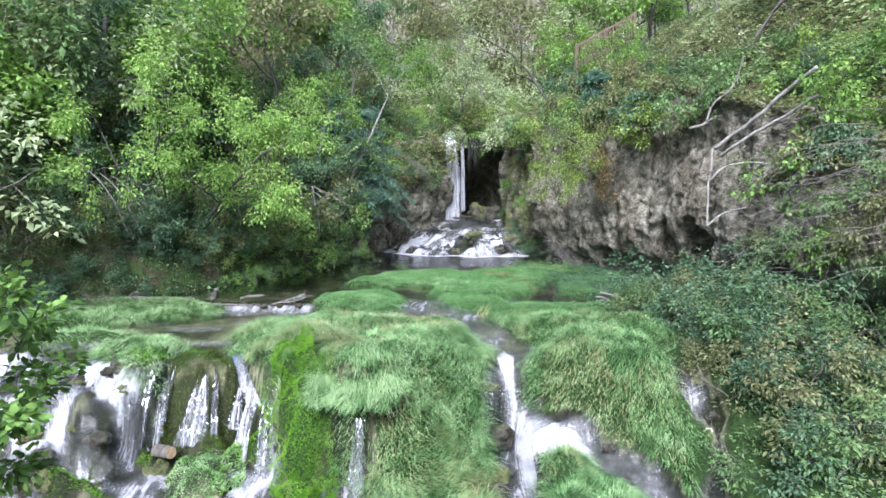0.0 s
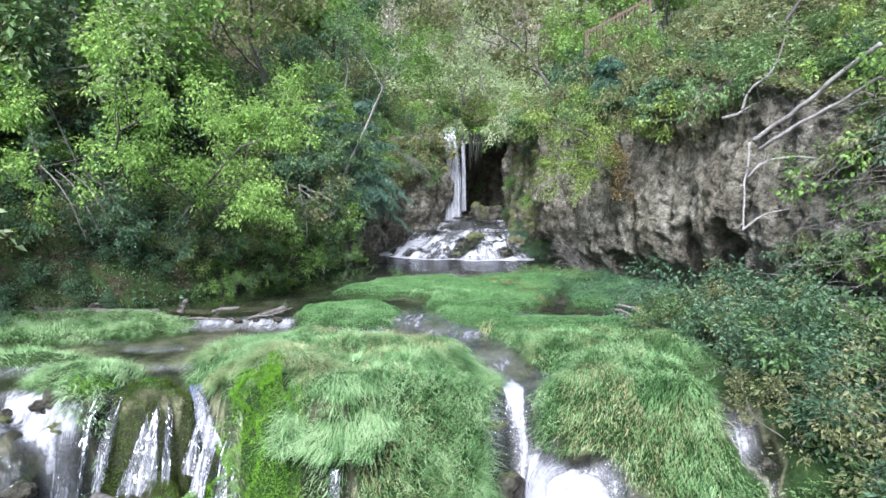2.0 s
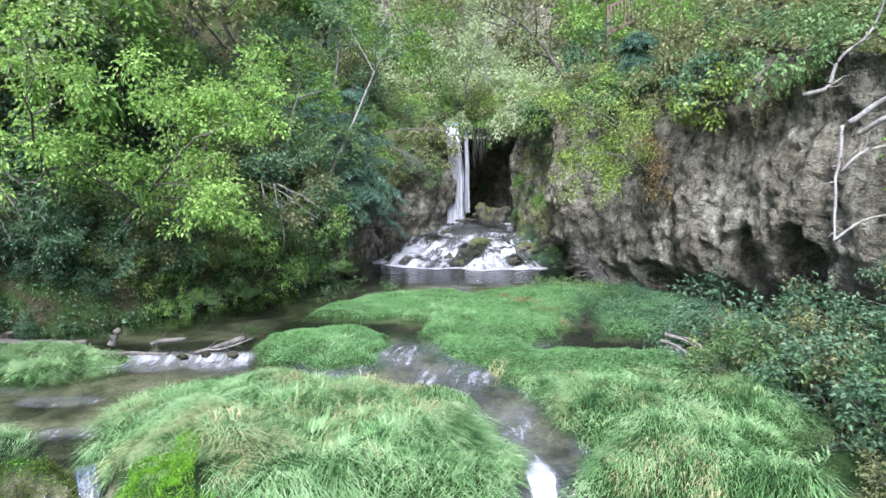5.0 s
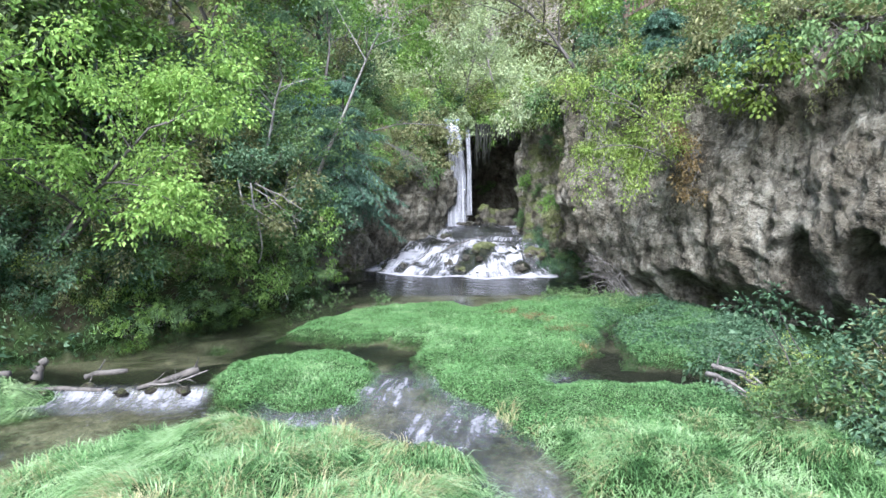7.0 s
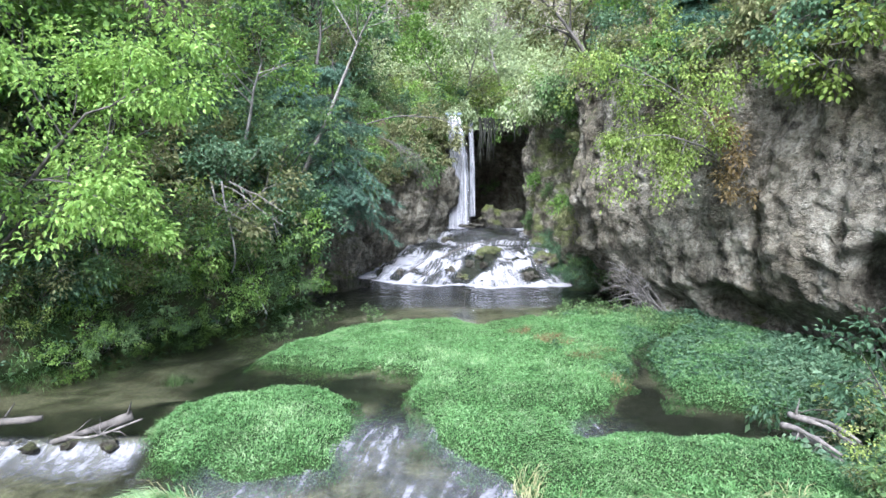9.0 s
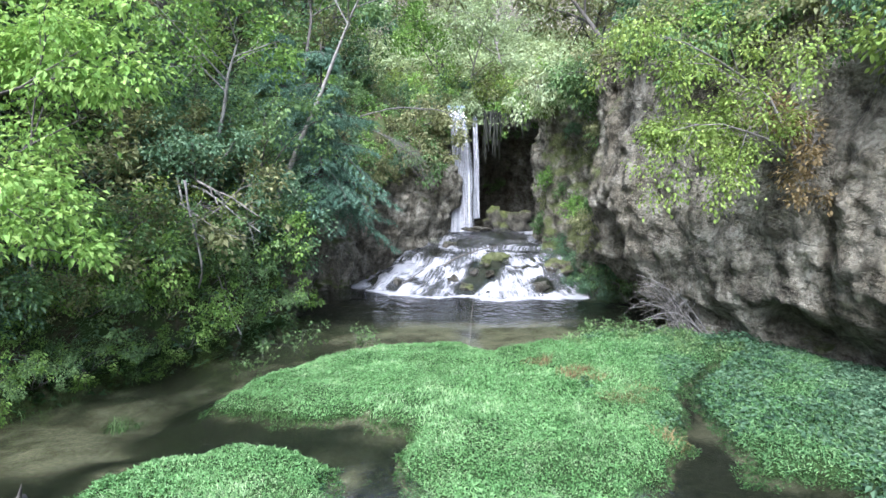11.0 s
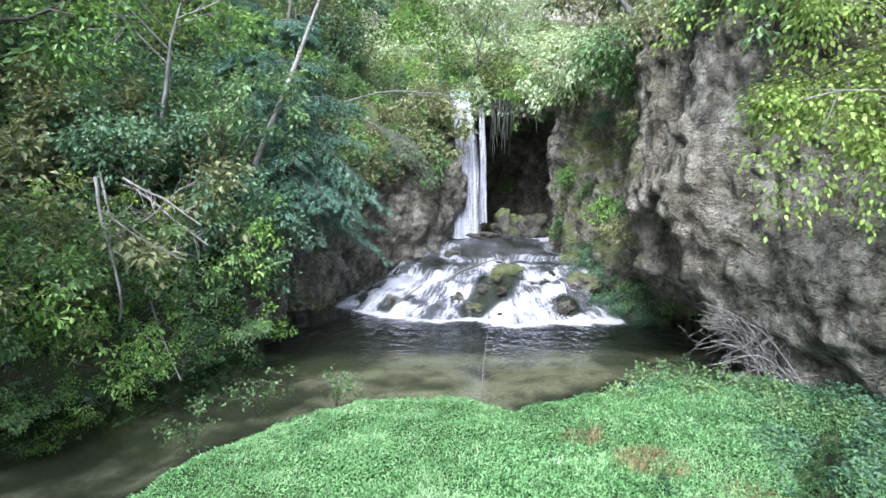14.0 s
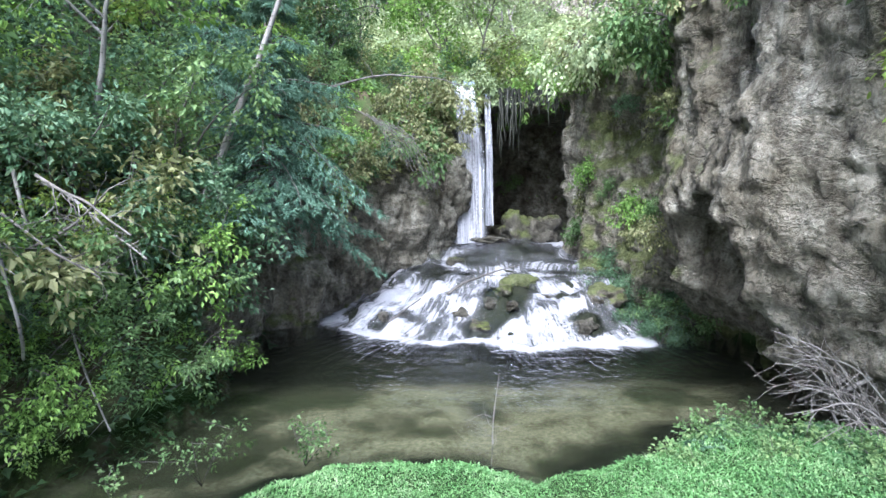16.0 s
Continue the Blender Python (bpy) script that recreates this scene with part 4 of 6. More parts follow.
SLOPE = "slope trees"
TREE_A = plant("broadleaf_tree", 1, [((0, 0, 0), (0.05, 0, 1), 7.0, 0.13)], LEAF_MID, BARK, 17, 0.225, 0.145, 0.45, "green broadleaf tree with a loose crown on the slope", "tree", group=SLOPE)
TREE_B = plant("broadleaf_tree", 2, [((0, 0, 0), (0.1, 0.05, 1), 6.0, 0.1), ((0.1, 0, 0), (-0.3, 0.1, 1), 5.0, 0.08)], LEAF_BRIGHT, BARK, 16, 0.21, 0.135, 0.45, "light green broadleaf tree with two stems", "tree", group=SLOPE)
TREE_C = plant("broadleaf_tree", 3, [((0, 0, 0), (0, 0.05, 1), 8.0, 0.12)], LEAF_OLIVE, BARK, 16, 0.225, 0.135, 0.48, "olive green tree turning brown", "tree", group=SLOPE)
TREE_E = plant("broadleaf_tree", 14, [((0, 0, 0), (0.1, 0.1, 1), 7.0, 0.1)], LEAF_PALE, GREY_BARK, 16, 0.215, 0.135, 0.45, "pale green tree with haze and backlight put into its colour", "tree", group=SLOPE)
TREE_D = plant("broadleaf_tree", 4, [((0, 0, 0), (0.15, 0, 1), 6.5, 0.1)], LEAF_DARK, BARK, 17, 0.215, 0.14, 0.45, "dark green broadleaf tree with dense crown", "tree", group=SLOPE)
BIRCH = plant("birch_tree", 5, [((0, 0, 0), (0.25, 0, 1), 7.5, 0.08)], LEAF_MID, PALE_BARK, 26, 0.14, 0.095, 0.32, "slender pale-barked birch leaning out", "tree", hang=0.6, droop=0.12, group=SLOPE, first=0.4)


def bush(seed, angles, out, length, leaf, bark, per_twig, size, label, droop=0.05):
    stems = [((0.1 * math.cos(a), 0.1 * math.sin(a), 0), (out * math.cos(a), out * math.sin(a), 0.95), length, 0.02) for a in angles]
    return plant("shrub", seed, stems, leaf, bark, per_twig, size, size * 0.55, 0.2, label, "shrub", kids=(4, 4, 4), level=2, group="bank shrubs", droop=droop, foliage="foliage", wood="branchwork")


BUSH_A = bush(6, (0.2, 1.3, 2.5, 3.6, 4.7, 5.6), 0.75, 1.5, LEAF_MID, BARK, 19, 0.108, "dense green shrub on the bank")
BUSH_B = bush(7, (0.5, 1.6, 2.6, 3.9, 5.0), 0.9, 1.6, LEAF_SUNNY, BARK, 19, 0.108, "light green leafy shrub", 0.15)
BUSH_C = bush(8, (0.2, 1.5, 2.4, 3.3, 4.2, 5.4), 0.7, 1.5, LEAF_DARK, BARK, 19, 0.108, "dark green shrub with glossy leaves")
BUSH_D = bush(9, (0.4, 1.4, 2.6, 3.5, 4.6, 5.8), 0.9, 1.5, LEAF_OLIVE, GREY_BARK, 18, 0.095, "thin olive shrub with bare twigs showing")
BUSH_E = bush(10, (0.1, 1.2, 2.6, 3.8, 4.9), 0.95, 1.4, LEAF_GOLD, GREY_BARK, 16, 0.095, "yellowing shrub with sparse leaves")
BUSH_F = bush(11, (0.2, 1.0, 1.9, 2.8, 3.7, 4.5, 5.5), 0.9, 1.5, LEAF_DULL, GREY_BARK, 17, 0.085, "dull brownish green shrub tangled with bare twigs")
PROTOTYPES = (BUSH_F, TREE_E, TREE_A, TREE_B, TREE_C, TREE_D, BIRCH, BUSH_A, BUSH_B, BUSH_C, BUSH_D, BUSH_E)

rng = np.random.default_rng(42)


def scatter(kinds, weights, count, area, size, spacing, test=None, tilt=6.0):
    """Plants strewn over an area (x0, x1, y0, y1) with their spacing kept."""
    kept, tries = [], 0
    while len(kept) < count and tries < count * 60:
        tries += 1
        x, y = rng.uniform(area[0], area[1]), rng.uniform(area[2], area[3])
        if abs(x) > 0.85 * (y - 1) + 3 or (test and not test(x, y)):
            continue
        if any((x - a) ** 2 + (y - b) ** 2 < spacing ** 2 for a, b in kept):
            continue
        kept.append((x, y))
        put(kinds[rng.choice(len(kinds), p=weights)], x, y, rng.uniform(*size), rng.uniform(0, 360), tilt=tuple(rng.uniform(-tilt, tilt, 2)))


def left_of_shore(x, y):
    return float(line_x(LEFT_SHORE, y)) - x


def right_of_shore(x, y):
    return x - float(line_x(RIGHT_SHORE, y))


SHRUBS = (BUSH_A, BUSH_B, BUSH_C, BUSH_D, BUSH_E)
# left bank edge and slope
scatter(SHRUBS, (0.3, 0.2, 0.25, 0.2, 0.05), 20, (-14, -3.5, 22.5, 29), (0.4, 0.62), 0.55, lambda x, y: 0.25 < left_of_shore(x, y) < 0.9)
# below y 22.5 darker, duller kinds put the tree's shade into the leaf colour
scatter((BUSH_C, BUSH_F, BUSH_D), (0.4, 0.4, 0.2), 9, (-14, -3.5, 18.5, 22.5), (0.4, 0.65), 0.6, lambda x, y: 0.1 < left_of_shore(x, y) < 0.9)
scatter(SHRUBS, (0.25, 0.15, 0.2, 0.3, 0.1), 20, (-14, -3.5, 22.5, 30), (0.8, 1.2), 0.85, lambda x, y: 0.6 < left_of_shore(x, y) < 2.2)
scatter((BUSH_C, BUSH_F, BUSH_D), (0.4, 0.35, 0.25), 12, (-14, -3.5, 18.5, 22.5), (0.7, 1.1), 0.85, lambda x, y: 0.6 < left_of_shore(x, y) < 2.4)
scatter(SHRUBS, (0.25, 0.15, 0.2, 0.3, 0.1), 46, (-18, -4, 14, 40), (0.9, 1.7), 1.0, lambda x, y: 2.0 < left_of_shore(x, y) < 8)
scatter((TREE_A, TREE_B, TREE_D, BIRCH, TREE_C, TREE_E), (0.27, 0.2, 0.2, 0.1, 0.08, 0.15), 30, (-30, -4, 14, 48), (0.75, 1.15), 2.0, lambda x, y: 2.5 < left_of_shore(x, y) < 20)
# slope behind the fall
scatter((TREE_A, TREE_B, TREE_E, TREE_C), (0.15, 0.25, 0.35, 0.25), 40, (-26, 28, 46.0, 78), (0.8, 1.4), 3.0)
scatter(SHRUBS, (0.3, 0.3, 0.1, 0.2, 0.1), 26, (-4, 9, 45.2, 49), (1.0, 1.8), 0.9)
scatter(SHRUBS, (0.25, 0.25, 0.1, 0.3, 0.1), 34, (-7, 9, 39.8, 46), (0.7, 1.2), 0.8, lambda x, y: float(ground_at(x, y)) > 4.5)
for k, (x, y, size) in enumerate(((-7.5, 23.2, 0.6), (-6.8, 24.2, 0.6), (-8.0, 22.4, 0.6), (-6.1, 25.1, 0.55), (-8.8, 21.4, 0.6), (-7.1, 22.9, 0.42), (-6.6, 23.9, 0.42), (-7.6, 21.9, 0.42), (-5.9, 24.9, 0.42), (-6.9, 23.4, 0.4))):
    put((BUSH_A, BUSH_E, BUSH_B)[k % 3], x, y, size, 65 * k)
for k, (x, y, size) in enumerate(((5.6, 16.6, 0.8), (6.3, 16.2, 0.95), (7.1, 16.6, 1.0), (6.0, 15.3, 0.8), (6.9, 15.2, 1.0), (7.9, 15.6, 1.0), (5.9, 13.5, 0.75), (6.7, 13.2, 0.9), (7.6, 13.8, 1.0), (5.7, 12.3, 0.7), (6.4, 11.9, 0.85), (7.2, 12.3, 0.95), (5.6, 11.2, 0.7), (6.6, 10.8, 0.85))):
    put((BUSH_A, BUSH_C, BUSH_D, BUSH_C, BUSH_D, BUSH_A, BUSH_C)[k % 7], x, y, size, 75 * k)
for k, (x, y, z, size) in enumerate(((4.55, 31.7, -0.1, 0.45), (4.75, 32.3, 0.1, 0.55), (4.6, 32.9, 0.45, 0.5), (4.8, 33.5, 0.8, 0.6), (4.7, 34.3, 0.95, 0.5), (4.85, 31.2, -0.1, 0.4))):
    put((BUSH_C, BUSH_A, BUSH_C)[k % 3], x, y, size, 80 * k, z)
for k, (x, y, size) in enumerate(((5.4, 17.5, 0.42), (5.8, 18.1, 0.5), (6.0, 17.2, 0.5), (6.3, 18.9, 0.5), (5.2, 16.9, 0.4), (6.6, 17.8, 0.6))):
    put((BUSH_E, BUSH_D, BUSH_A)[k % 3], x, y, size, 95 * k)
for k, (x, y, size) in enumerate(((6.3, 14.2, 0.6), (6.0, 12.8, 0.55), (5.7, 14.2, 0.4), (6.9, 14.1, 0.75), (6.6, 12.4, 0.7), (5.5, 12.9, 0.35), (7.4, 11.4, 0.8), (7.0, 16.0, 0.7))):
    put((BUSH_C, BUSH_D, BUSH_A, BUSH_C)[k % 4], x, y, size, 65 * k)
# low waterline growth; upstream of the cascade, dark kinds put shade into the colour
for k, (x, y, size) in enumerate(((-6.35, 23.9, 0.42), (-6.75, 23.0, 0.42), (-7.15, 22.2, 0.42), (-5.85, 24.7, 0.42), (-5.2, 25.5, 0.4))):
    put((BUSH_B, BUSH_A)[k % 2], x, y, size, 85 * k, -0.05)
for k, (x, y, size) in enumerate(((-11.0, 17.8, 0.6), (-10.0, 18.6, 0.5), (-11.6, 18.8, 0.75), (-9.4, 19.4, 0.5), (-12.2, 17.2, 0.8), (-10.4, 19.6, 0.7))):
    put((BUSH_C, BUSH_F, BUSH_C)[k % 3], x, y, size, 85 * k)
# right cliff top
scatter(SHRUBS, (0.25, 0.25, 0.15, 0.25, 0.1), 40, (5, 14, 14, 38), (0.7, 1.3), 0.8, lambda x, y: -0.9 < right_of_shore(x, y) < 4 and (y < 20 or y > 36 or float(ground_at(x, y)) > 4.0))
scatter((TREE_A, TREE_B, TREE_E, TREE_C), (0.2, 0.3, 0.25, 0.25), 22, (6, 26, 15, 45), (0.6, 1.1), 2.0, lambda x, y: 1.0 < right_of_shore(x, y) < 14 and not (x < 10 and 22 < y < 31))
# right foreground thicket
scatter((BUSH_A, BUSH_C, BUSH_D, BUSH_F), (0.25, 0.4, 0.15, 0.2), 16, (6.2, 9.6, 9.5, 18.5), (0.7, 1.1), 0.95, lambda x, y: x > 6.2 - 0.25 * (y - 12))
# short of y 23 dark kinds carry the tree's shade in their colour
for k, (x, y, size) in enumerate(((-4.2, 27.5, 0.65), (-4.7, 26.8, 0.7), (-4.0, 28.3, 0.65), (-5.2, 26.2, 0.65), (-5.6, 25.6, 0.7), (-6.1, 25.1, 0.7), (-6.6, 24.4, 0.75), (-7.2, 23.6, 0.65), (-7.7, 22.7, 0.65), (-8.4, 21.7, 0.7), (-9.0, 20.9, 0.7), (-4.8, 27.5, 1.0), (-5.5, 26.4, 1.05), (-6.3, 25.4, 1.0), (-7.2, 24.3, 1.0), (-7.9, 23.0, 1.0), (-9.4, 20.4, 0.9), (-10.5, 20.0, 0.9))):
    put(((BUSH_A, BUSH_B, BUSH_B, BUSH_A) if y > 23 else (BUSH_C, BUSH_F, BUSH_C, BUSH_D))[(k * 7 + k // 4) % 4], x, y, size, 50 * k)
for k, (x, y, size) in enumerate(((-13.5, 18.5, 1.1), (-16.0, 21.5, 1.2), (-12.5, 16.0, 1.0), (-17.5, 25.5, 1.2), (-11.5, 23.5, 1.1), (-14.5, 27.5, 1.2), (-10.0, 25.5, 0.9))):
    put((TREE_B, TREE_A, TREE_E, TREE_A)[k % 4], x, y, size, 70 * k)
for ob in PROTOTYPES:
    for o in (*ob.children_recursive, ob):
        bpy.data.objects.remove(o)


# ---- grass ----
def blades(name, area, density, length, width, lean, material, label, test, seed, bend=0.5, clump=0.55, gap=0.5, rest=None):
    rng = np.random.default_rng(seed)
    n = int((area[1] - area[0]) * (area[3] - area[2]) * density * 2.4)
    x, y = rng.uniform(area[0], area[1], n), rng.uniform(area[2], area[3], n)
    keep = test(x, y) & (rng.uniform(0, 1, n) < 0.8 + gap * vnoise(x * 3.2, y * 3.2, 3.0))
    x, y = x[keep], y[keep]
    e = 0.12
    gxy = np.stack([ground_at(x + e, y) - ground_at(x - e, y), ground_at(x, y + e) - ground_at(x, y - e)], 1) / (2 * e)
    keep = rng.uniform(0, 1, len(x)) < np.sqrt(1 + (gxy ** 2).sum(1)) / 2.4
    x, y, gxy = x[keep], y[keep], gxy[keep]
    n = len(x)
    z = ground_at(x, y) if rest is None else rest(x, y)
    down = -gxy / (1 + np.linalg.norm(gxy, axis=1)[:, None])
    a = rng.uniform(0, 2 * math.pi, n)
    cell = clump
    qx, qy = 0.8 * x + 0.6 * y + 0.35 * vnoise(x * 1.3, y * 1.3, 50.0), 0.8 * y - 0.6 * x + 0.35 * vnoise(x * 1.3, y * 1.3, 60.0)
    ci, cj = np.floor(qx / cell), np.floor(qy / cell)
    jx, jy, jl = hash3(ci, cj, ci * 0 + seed), hash3(ci, cj, ci * 0 + seed + 5), hash3(ci, cj, ci * 0 + seed + 9)
    ou, ov = (qx / cell - ci - 0.2 - 0.6 * jx), (qy / cell - cj - 0.2 - 0.6 * jy)
    out = np.stack([0.8 * ou - 0.6 * ov, 0.6 * ou + 0.8 * ov], 1)
    swirl = np.stack([vnoise(x * 0.7, y * 0.7, 20.0), vnoise(x * 0.7, y * 0.7, 30.0)], 1)
    way = np.stack([np.cos(a), np.sin(a)], 1) * 0.75 + down * 1.0 + np.array(lean) * 0.5 + swirl * 1.7 + out * 0.6 + (np.stack([jx, jy], 1) - 0.5) * 0.5
    way /= np.linalg.norm(way, axis=1)[:, None] + 1e-9
    L = length * rng.uniform(0.5, 1.25, n) * (0.6 + 0.75 * jl)
    W = width * rng.uniform(0.7, 1.3, n)
    side = np.stack([-way[:, 1], way[:, 0]], 1)
    base = np.stack([x, y, z - 0.02], 1)
    pts = []
    flop = bend * rng.uniform(0.6, 1.15, n)
    for t in (0.0, 0.55, 1.0):
        hor = flop * L * t ** 1.4
        ver = L * (t * 0.85 - flop * 0.8 * t ** 2.4)
        pts.append(base + np.concatenate([way * hor[:, None], ver[:, None]], 1))
    off = np.concatenate([side * W[:, None] * 0.5, np.zeros((n, 1))], 1)
    v = np.stack([pts[0] - off, pts[0] + off, pts[1] - off, pts[1] + off, pts[2]], 1).reshape(-1, 3)
    i = np.arange(n)[:, None] * 5
    f = np.concatenate([i + np.array([q]) for q in ((0, 1, 3), (0, 3, 2), (2, 3, 4))])
    ob = part(name, mesh_from(name, v, f, material, False))
    return tagged(ob, label, "grass", kind="stuff")


def on_land(x, y, low=0.05):
    mossy = (np.hypot((x + 2.55 + 0.35 * (y - 12)) / 0.44, (y - 12.0) / 1.1) < 1) | (outline_distance(x, y, VEIL_ROCK) > -0.1)
    hole = (np.hypot((x + 1.75) / 0.5, (y - 11.2) / 0.6) < 1) | ((x < -3.25) & (x > -4.6) & (y < 13.75) & (y > 12.9))
    return (inside_at(x, y) > low) & (sides_at(x, y) < 0.3) & ~mossy & ~hole


def cress(name, area, density, size, label, test, seed, material, thick=0.05, lump=0.0):
    """Low leafy water plants: small tilted leaves in a thick mat."""
    rng = np.random.default_rng(seed)
    n = int((area[1] - area[0]) * (area[3] - area[2]) * density)
    x, y = rng.uniform(area[0], area[1], n), rng.uniform(area[2], area[3], n)
    keep = test(x, y)
    x, y = x[keep], y[keep]
    n = len(x)
    z = ground_at(x, y) + rng.uniform(0, 1, n) * (thick + 0.6 * thick * vnoise(x * 2, y * 2, 3.0) + 0.8 * thick * vnoise(x * 5, y * 5, 6.0))
    if lump:
        fx, fy = (ground_at(x + 0.15, y) - ground_at(x - 0.15, y)) / 0.3, (ground_at(x, y + 0.15) - ground_at(x, y - 0.15)) / 0.3
        swell = lump * np.clip(0.45 + vnoise(x * 3.4, y * 3.4, z * 3.4) + 0.5 * vnoise(x * 8, y * 8, z * 8), 0, None) / np.sqrt(1 + fx ** 2 + fy ** 2)
        x, y, z = x - fx * swell, y - fy * swell, z + swell
    a = rng.uniform(0, 2 * math.pi, n)
    way = np.stack([np.cos(a), np.sin(a), rng.uniform(-0.1, 1.6, n)], 1)
    up = rng.normal(0, 0.6, (n, 3)) + np.array([0, 0, 1.0])
    s = size * rng.uniform(0.5, 1.5, n) * (1 + 0.35 * vnoise(x * 1.3, y * 1.3, 9.0))
    v, f = leaf_arrays(np.stack([x, y, z], 1), way, up, s, s * 0.34)
    return tagged(part(name, mesh_from(name, v, f, material, False)), label, "water plants", kind="stuff")


cress("watercress", (-4, 8, 16.5, 27), 3000, 0.038, "bright green low watercress mat over the shallows", lambda x, y: (inside_at(x, y) > -0.1 + 0.12 * vnoise(x * 4, y * 4, 2.0)) & (sides_at(x, y) < 0.3) & (y > 16.6) & (x > -4.2) & (x < 3.7 + 0.12 * (y - 19) + 0.6 * vnoise(x * 1.2, y * 1.2, 8.0) + 1.3 * vnoise(x * 37, y * 37, 4.0)), 61, CRESS)
# near the cliff its shade is painted by the darker leaf colour
cress("watercress", (2.8, 9, 16.5, 27), 2300, 0.048, "cress with the shade of the cliff put into its green", lambda x, y: (inside_at(x, y) > -0.1 + 0.12 * vnoise(x * 4, y * 4, 2.0)) & (sides_at(x, y) < 0.3) & (y > 16.6) & (x < 4.5 + 0.35 * (y - 16)) & (x > 3.5 + 0.12 * (y - 19) + 0.6 * vnoise(x * 1.2, y * 1.2, 8.0) + 1.3 * vnoise(x * 37, y * 37, 4.0)), 68, CRESS_SHADED)
blades("grass", (-4, 4.8, 16.5, 27), 1500, 0.15, 0.007, (0, -0.4), GRASS, "short bright green grass on the flat islands", lambda x, y: on_land(x, y) & (y > 16.6) & (x < 3.6 + 0.1 * (y - 19) + 1.2 * vnoise(x * 31, y * 31, 4.0)), 62, 0.7)
blades("grass", (-5.2, 1.4, 9, 17.4), 2000, 0.42, 0.0085, (0.1, -0.9), GRASS, "long bent green grass hanging down the mound", lambda x, y: on_land(x, y) & (outline_distance(x, y, MOUND_C) > -0.1), 63, 0.95, 0.75, 0.6)
blades("grass", (-5.2, 1.4, 9, 17.4), 620, 0.44, 0.0075, (0.1, -0.9), STRAW, "pale dry grass among the green", lambda x, y: on_land(x, y) & (outline_distance(x, y, MOUND_C) > -0.1) & (vnoise(x * 1.3, y * 1.3, 19.0) > -0.1), 64, 0.9, 0.75, 1.3)
blades("grass", (1.3, 7.5, 8.5, 17), 2000, 0.36, 0.0085, (-0.2, -0.8), GRASS, "long bent green grass on the mound beside the chute", lambda x, y: on_land(x, y) & (outline_distance(x, y, ISLAND_A) > -0.1) & (x < 4.9 + 0.15 * (y - 12) + 0.3 * vnoise(x * 1.5, y * 1.5, 5.0)), 65, 0.95, 0.65, 0.6)
blades("grass", (1.3, 7, 9, 17), 620, 0.38, 0.008, (-0.2, -0.8), STRAW, "pale dry grass on the mound beside the chute", lambda x, y: on_land(x, y) & (outline_distance(x, y, ISLAND_A) > -0.1) & (x < 4.6 + 0.15 * (y - 12)) & (vnoise(x * 1.6, y * 1.6, 9.0) > 0.0), 67, 0.9)
blades("grass", (-13, -5, 12.5, 19.8), 1300, 0.34, 0.009, (0.1, -0.9), GRASS, "green grass tufts on the stream islands", lambda x, y: on_land(x, y, -0.08) & (x < -5.3), 66, 0.95)


def undergrowth(name, area, density, size, label, test, seed, material, height=0.5):
    rng = np.random.default_rng(seed)
    n = int((area[1] - area[0]) * (area[3] - area[2]) * density)
    x, y = rng.uniform(area[0], area[1], n), rng.uniform(area[2], area[3], n)
    keep = (np.abs(x) < 0.8 * (y - 1) + 2) & test(x, y)
    x, y = x[keep], y[keep]
    n = len(x)
    z = ground_at(x, y) + rng.uniform(0, 1, n) * height * (0.6 + 0.6 * vnoise(x * 0.8, y * 0.8, 3.0))
    a = rng.uniform(0, 2 * math.pi, n)
    way = np.stack([np.cos(a), np.sin(a), rng.uniform(-0.5, 0.5, n)], 1)
    up = rng.normal(0, 0.5, (n, 3)) + np.array([0, -0.4, 1.0])
    s = size * rng.uniform(0.6, 1.4, n)
    v, f = leaf_arrays(np.stack([x, y, z], 1), way, up, s, s * 0.6)
    return tagged(part(name, mesh_from(name, v, f, material, False)), label, "undergrowth", kind="stuff")


def shore_gap(x, y):
    return line_x(LEFT_SHORE, y) - x


# the dark leaf paints shade into the gaps between shrubs
undergrowth("undergrowth", (-20, -3, 13, 42), 100, 0.15, "low green undergrowth covering the wooded slope", lambda x, y: (shore_gap(x, y) > -0.15) & (shore_gap(x, y) < 9), 71, LEAF_DARK)
undergrowth("undergrowth", (5, 16, 12, 44), 100, 0.15, "low green undergrowth above the cliff", lambda x, y: (x - line_x(RIGHT_SHORE, y) > 0.5) & (x - line_x(RIGHT_SHORE, y) < 7), 72, LEAF_OLIVE)
# the pale leaf carries distance haze in its colour here as well
undergrowth("undergrowth", (-30, 30, 45, 75), 34, 0.36, "leafy undergrowth on the slope behind the fall", lambda x, y: y > 45.3, 73, LEAF_PALE, 1.4)
undergrowth("undergrowth", (4.6, 10, 8, 19), 170, 0.1, "tangled low plants beside the brook", lambda x, y: (x > 5.9 - 0.2 * (y - 12)) & (inside_at(x, y) > -0.1), 74, LEAF_DARK, 0.3)

undergrowth("undergrowth", (9, 32, 18, 50), 55, 0.24, "pale leafy undergrowth high on the slope above the cliff", lambda x, y: (x - line_x(RIGHT_SHORE, y) > 2.5) & (x - line_x(RIGHT_SHORE, y) < 20), 78, LEAF_PALE, 0.7)

# ---- plants along the cliff edge ----
def cliff_at(along, up):
    """A point of the cliff at a distance along it, at a share of its height (over 1: on the rounded top), and the outward way."""
    x, y, z, s, nrm = CLIFF_GRID
    i = int(np.clip(np.searchsorted(s, along), 0, len(s) - 1))
    j = int(np.clip(up * 104, 0, len(x) - 1))
    return np.array([x[j, i], y[j, i], z[j, i]]), nrm[i]


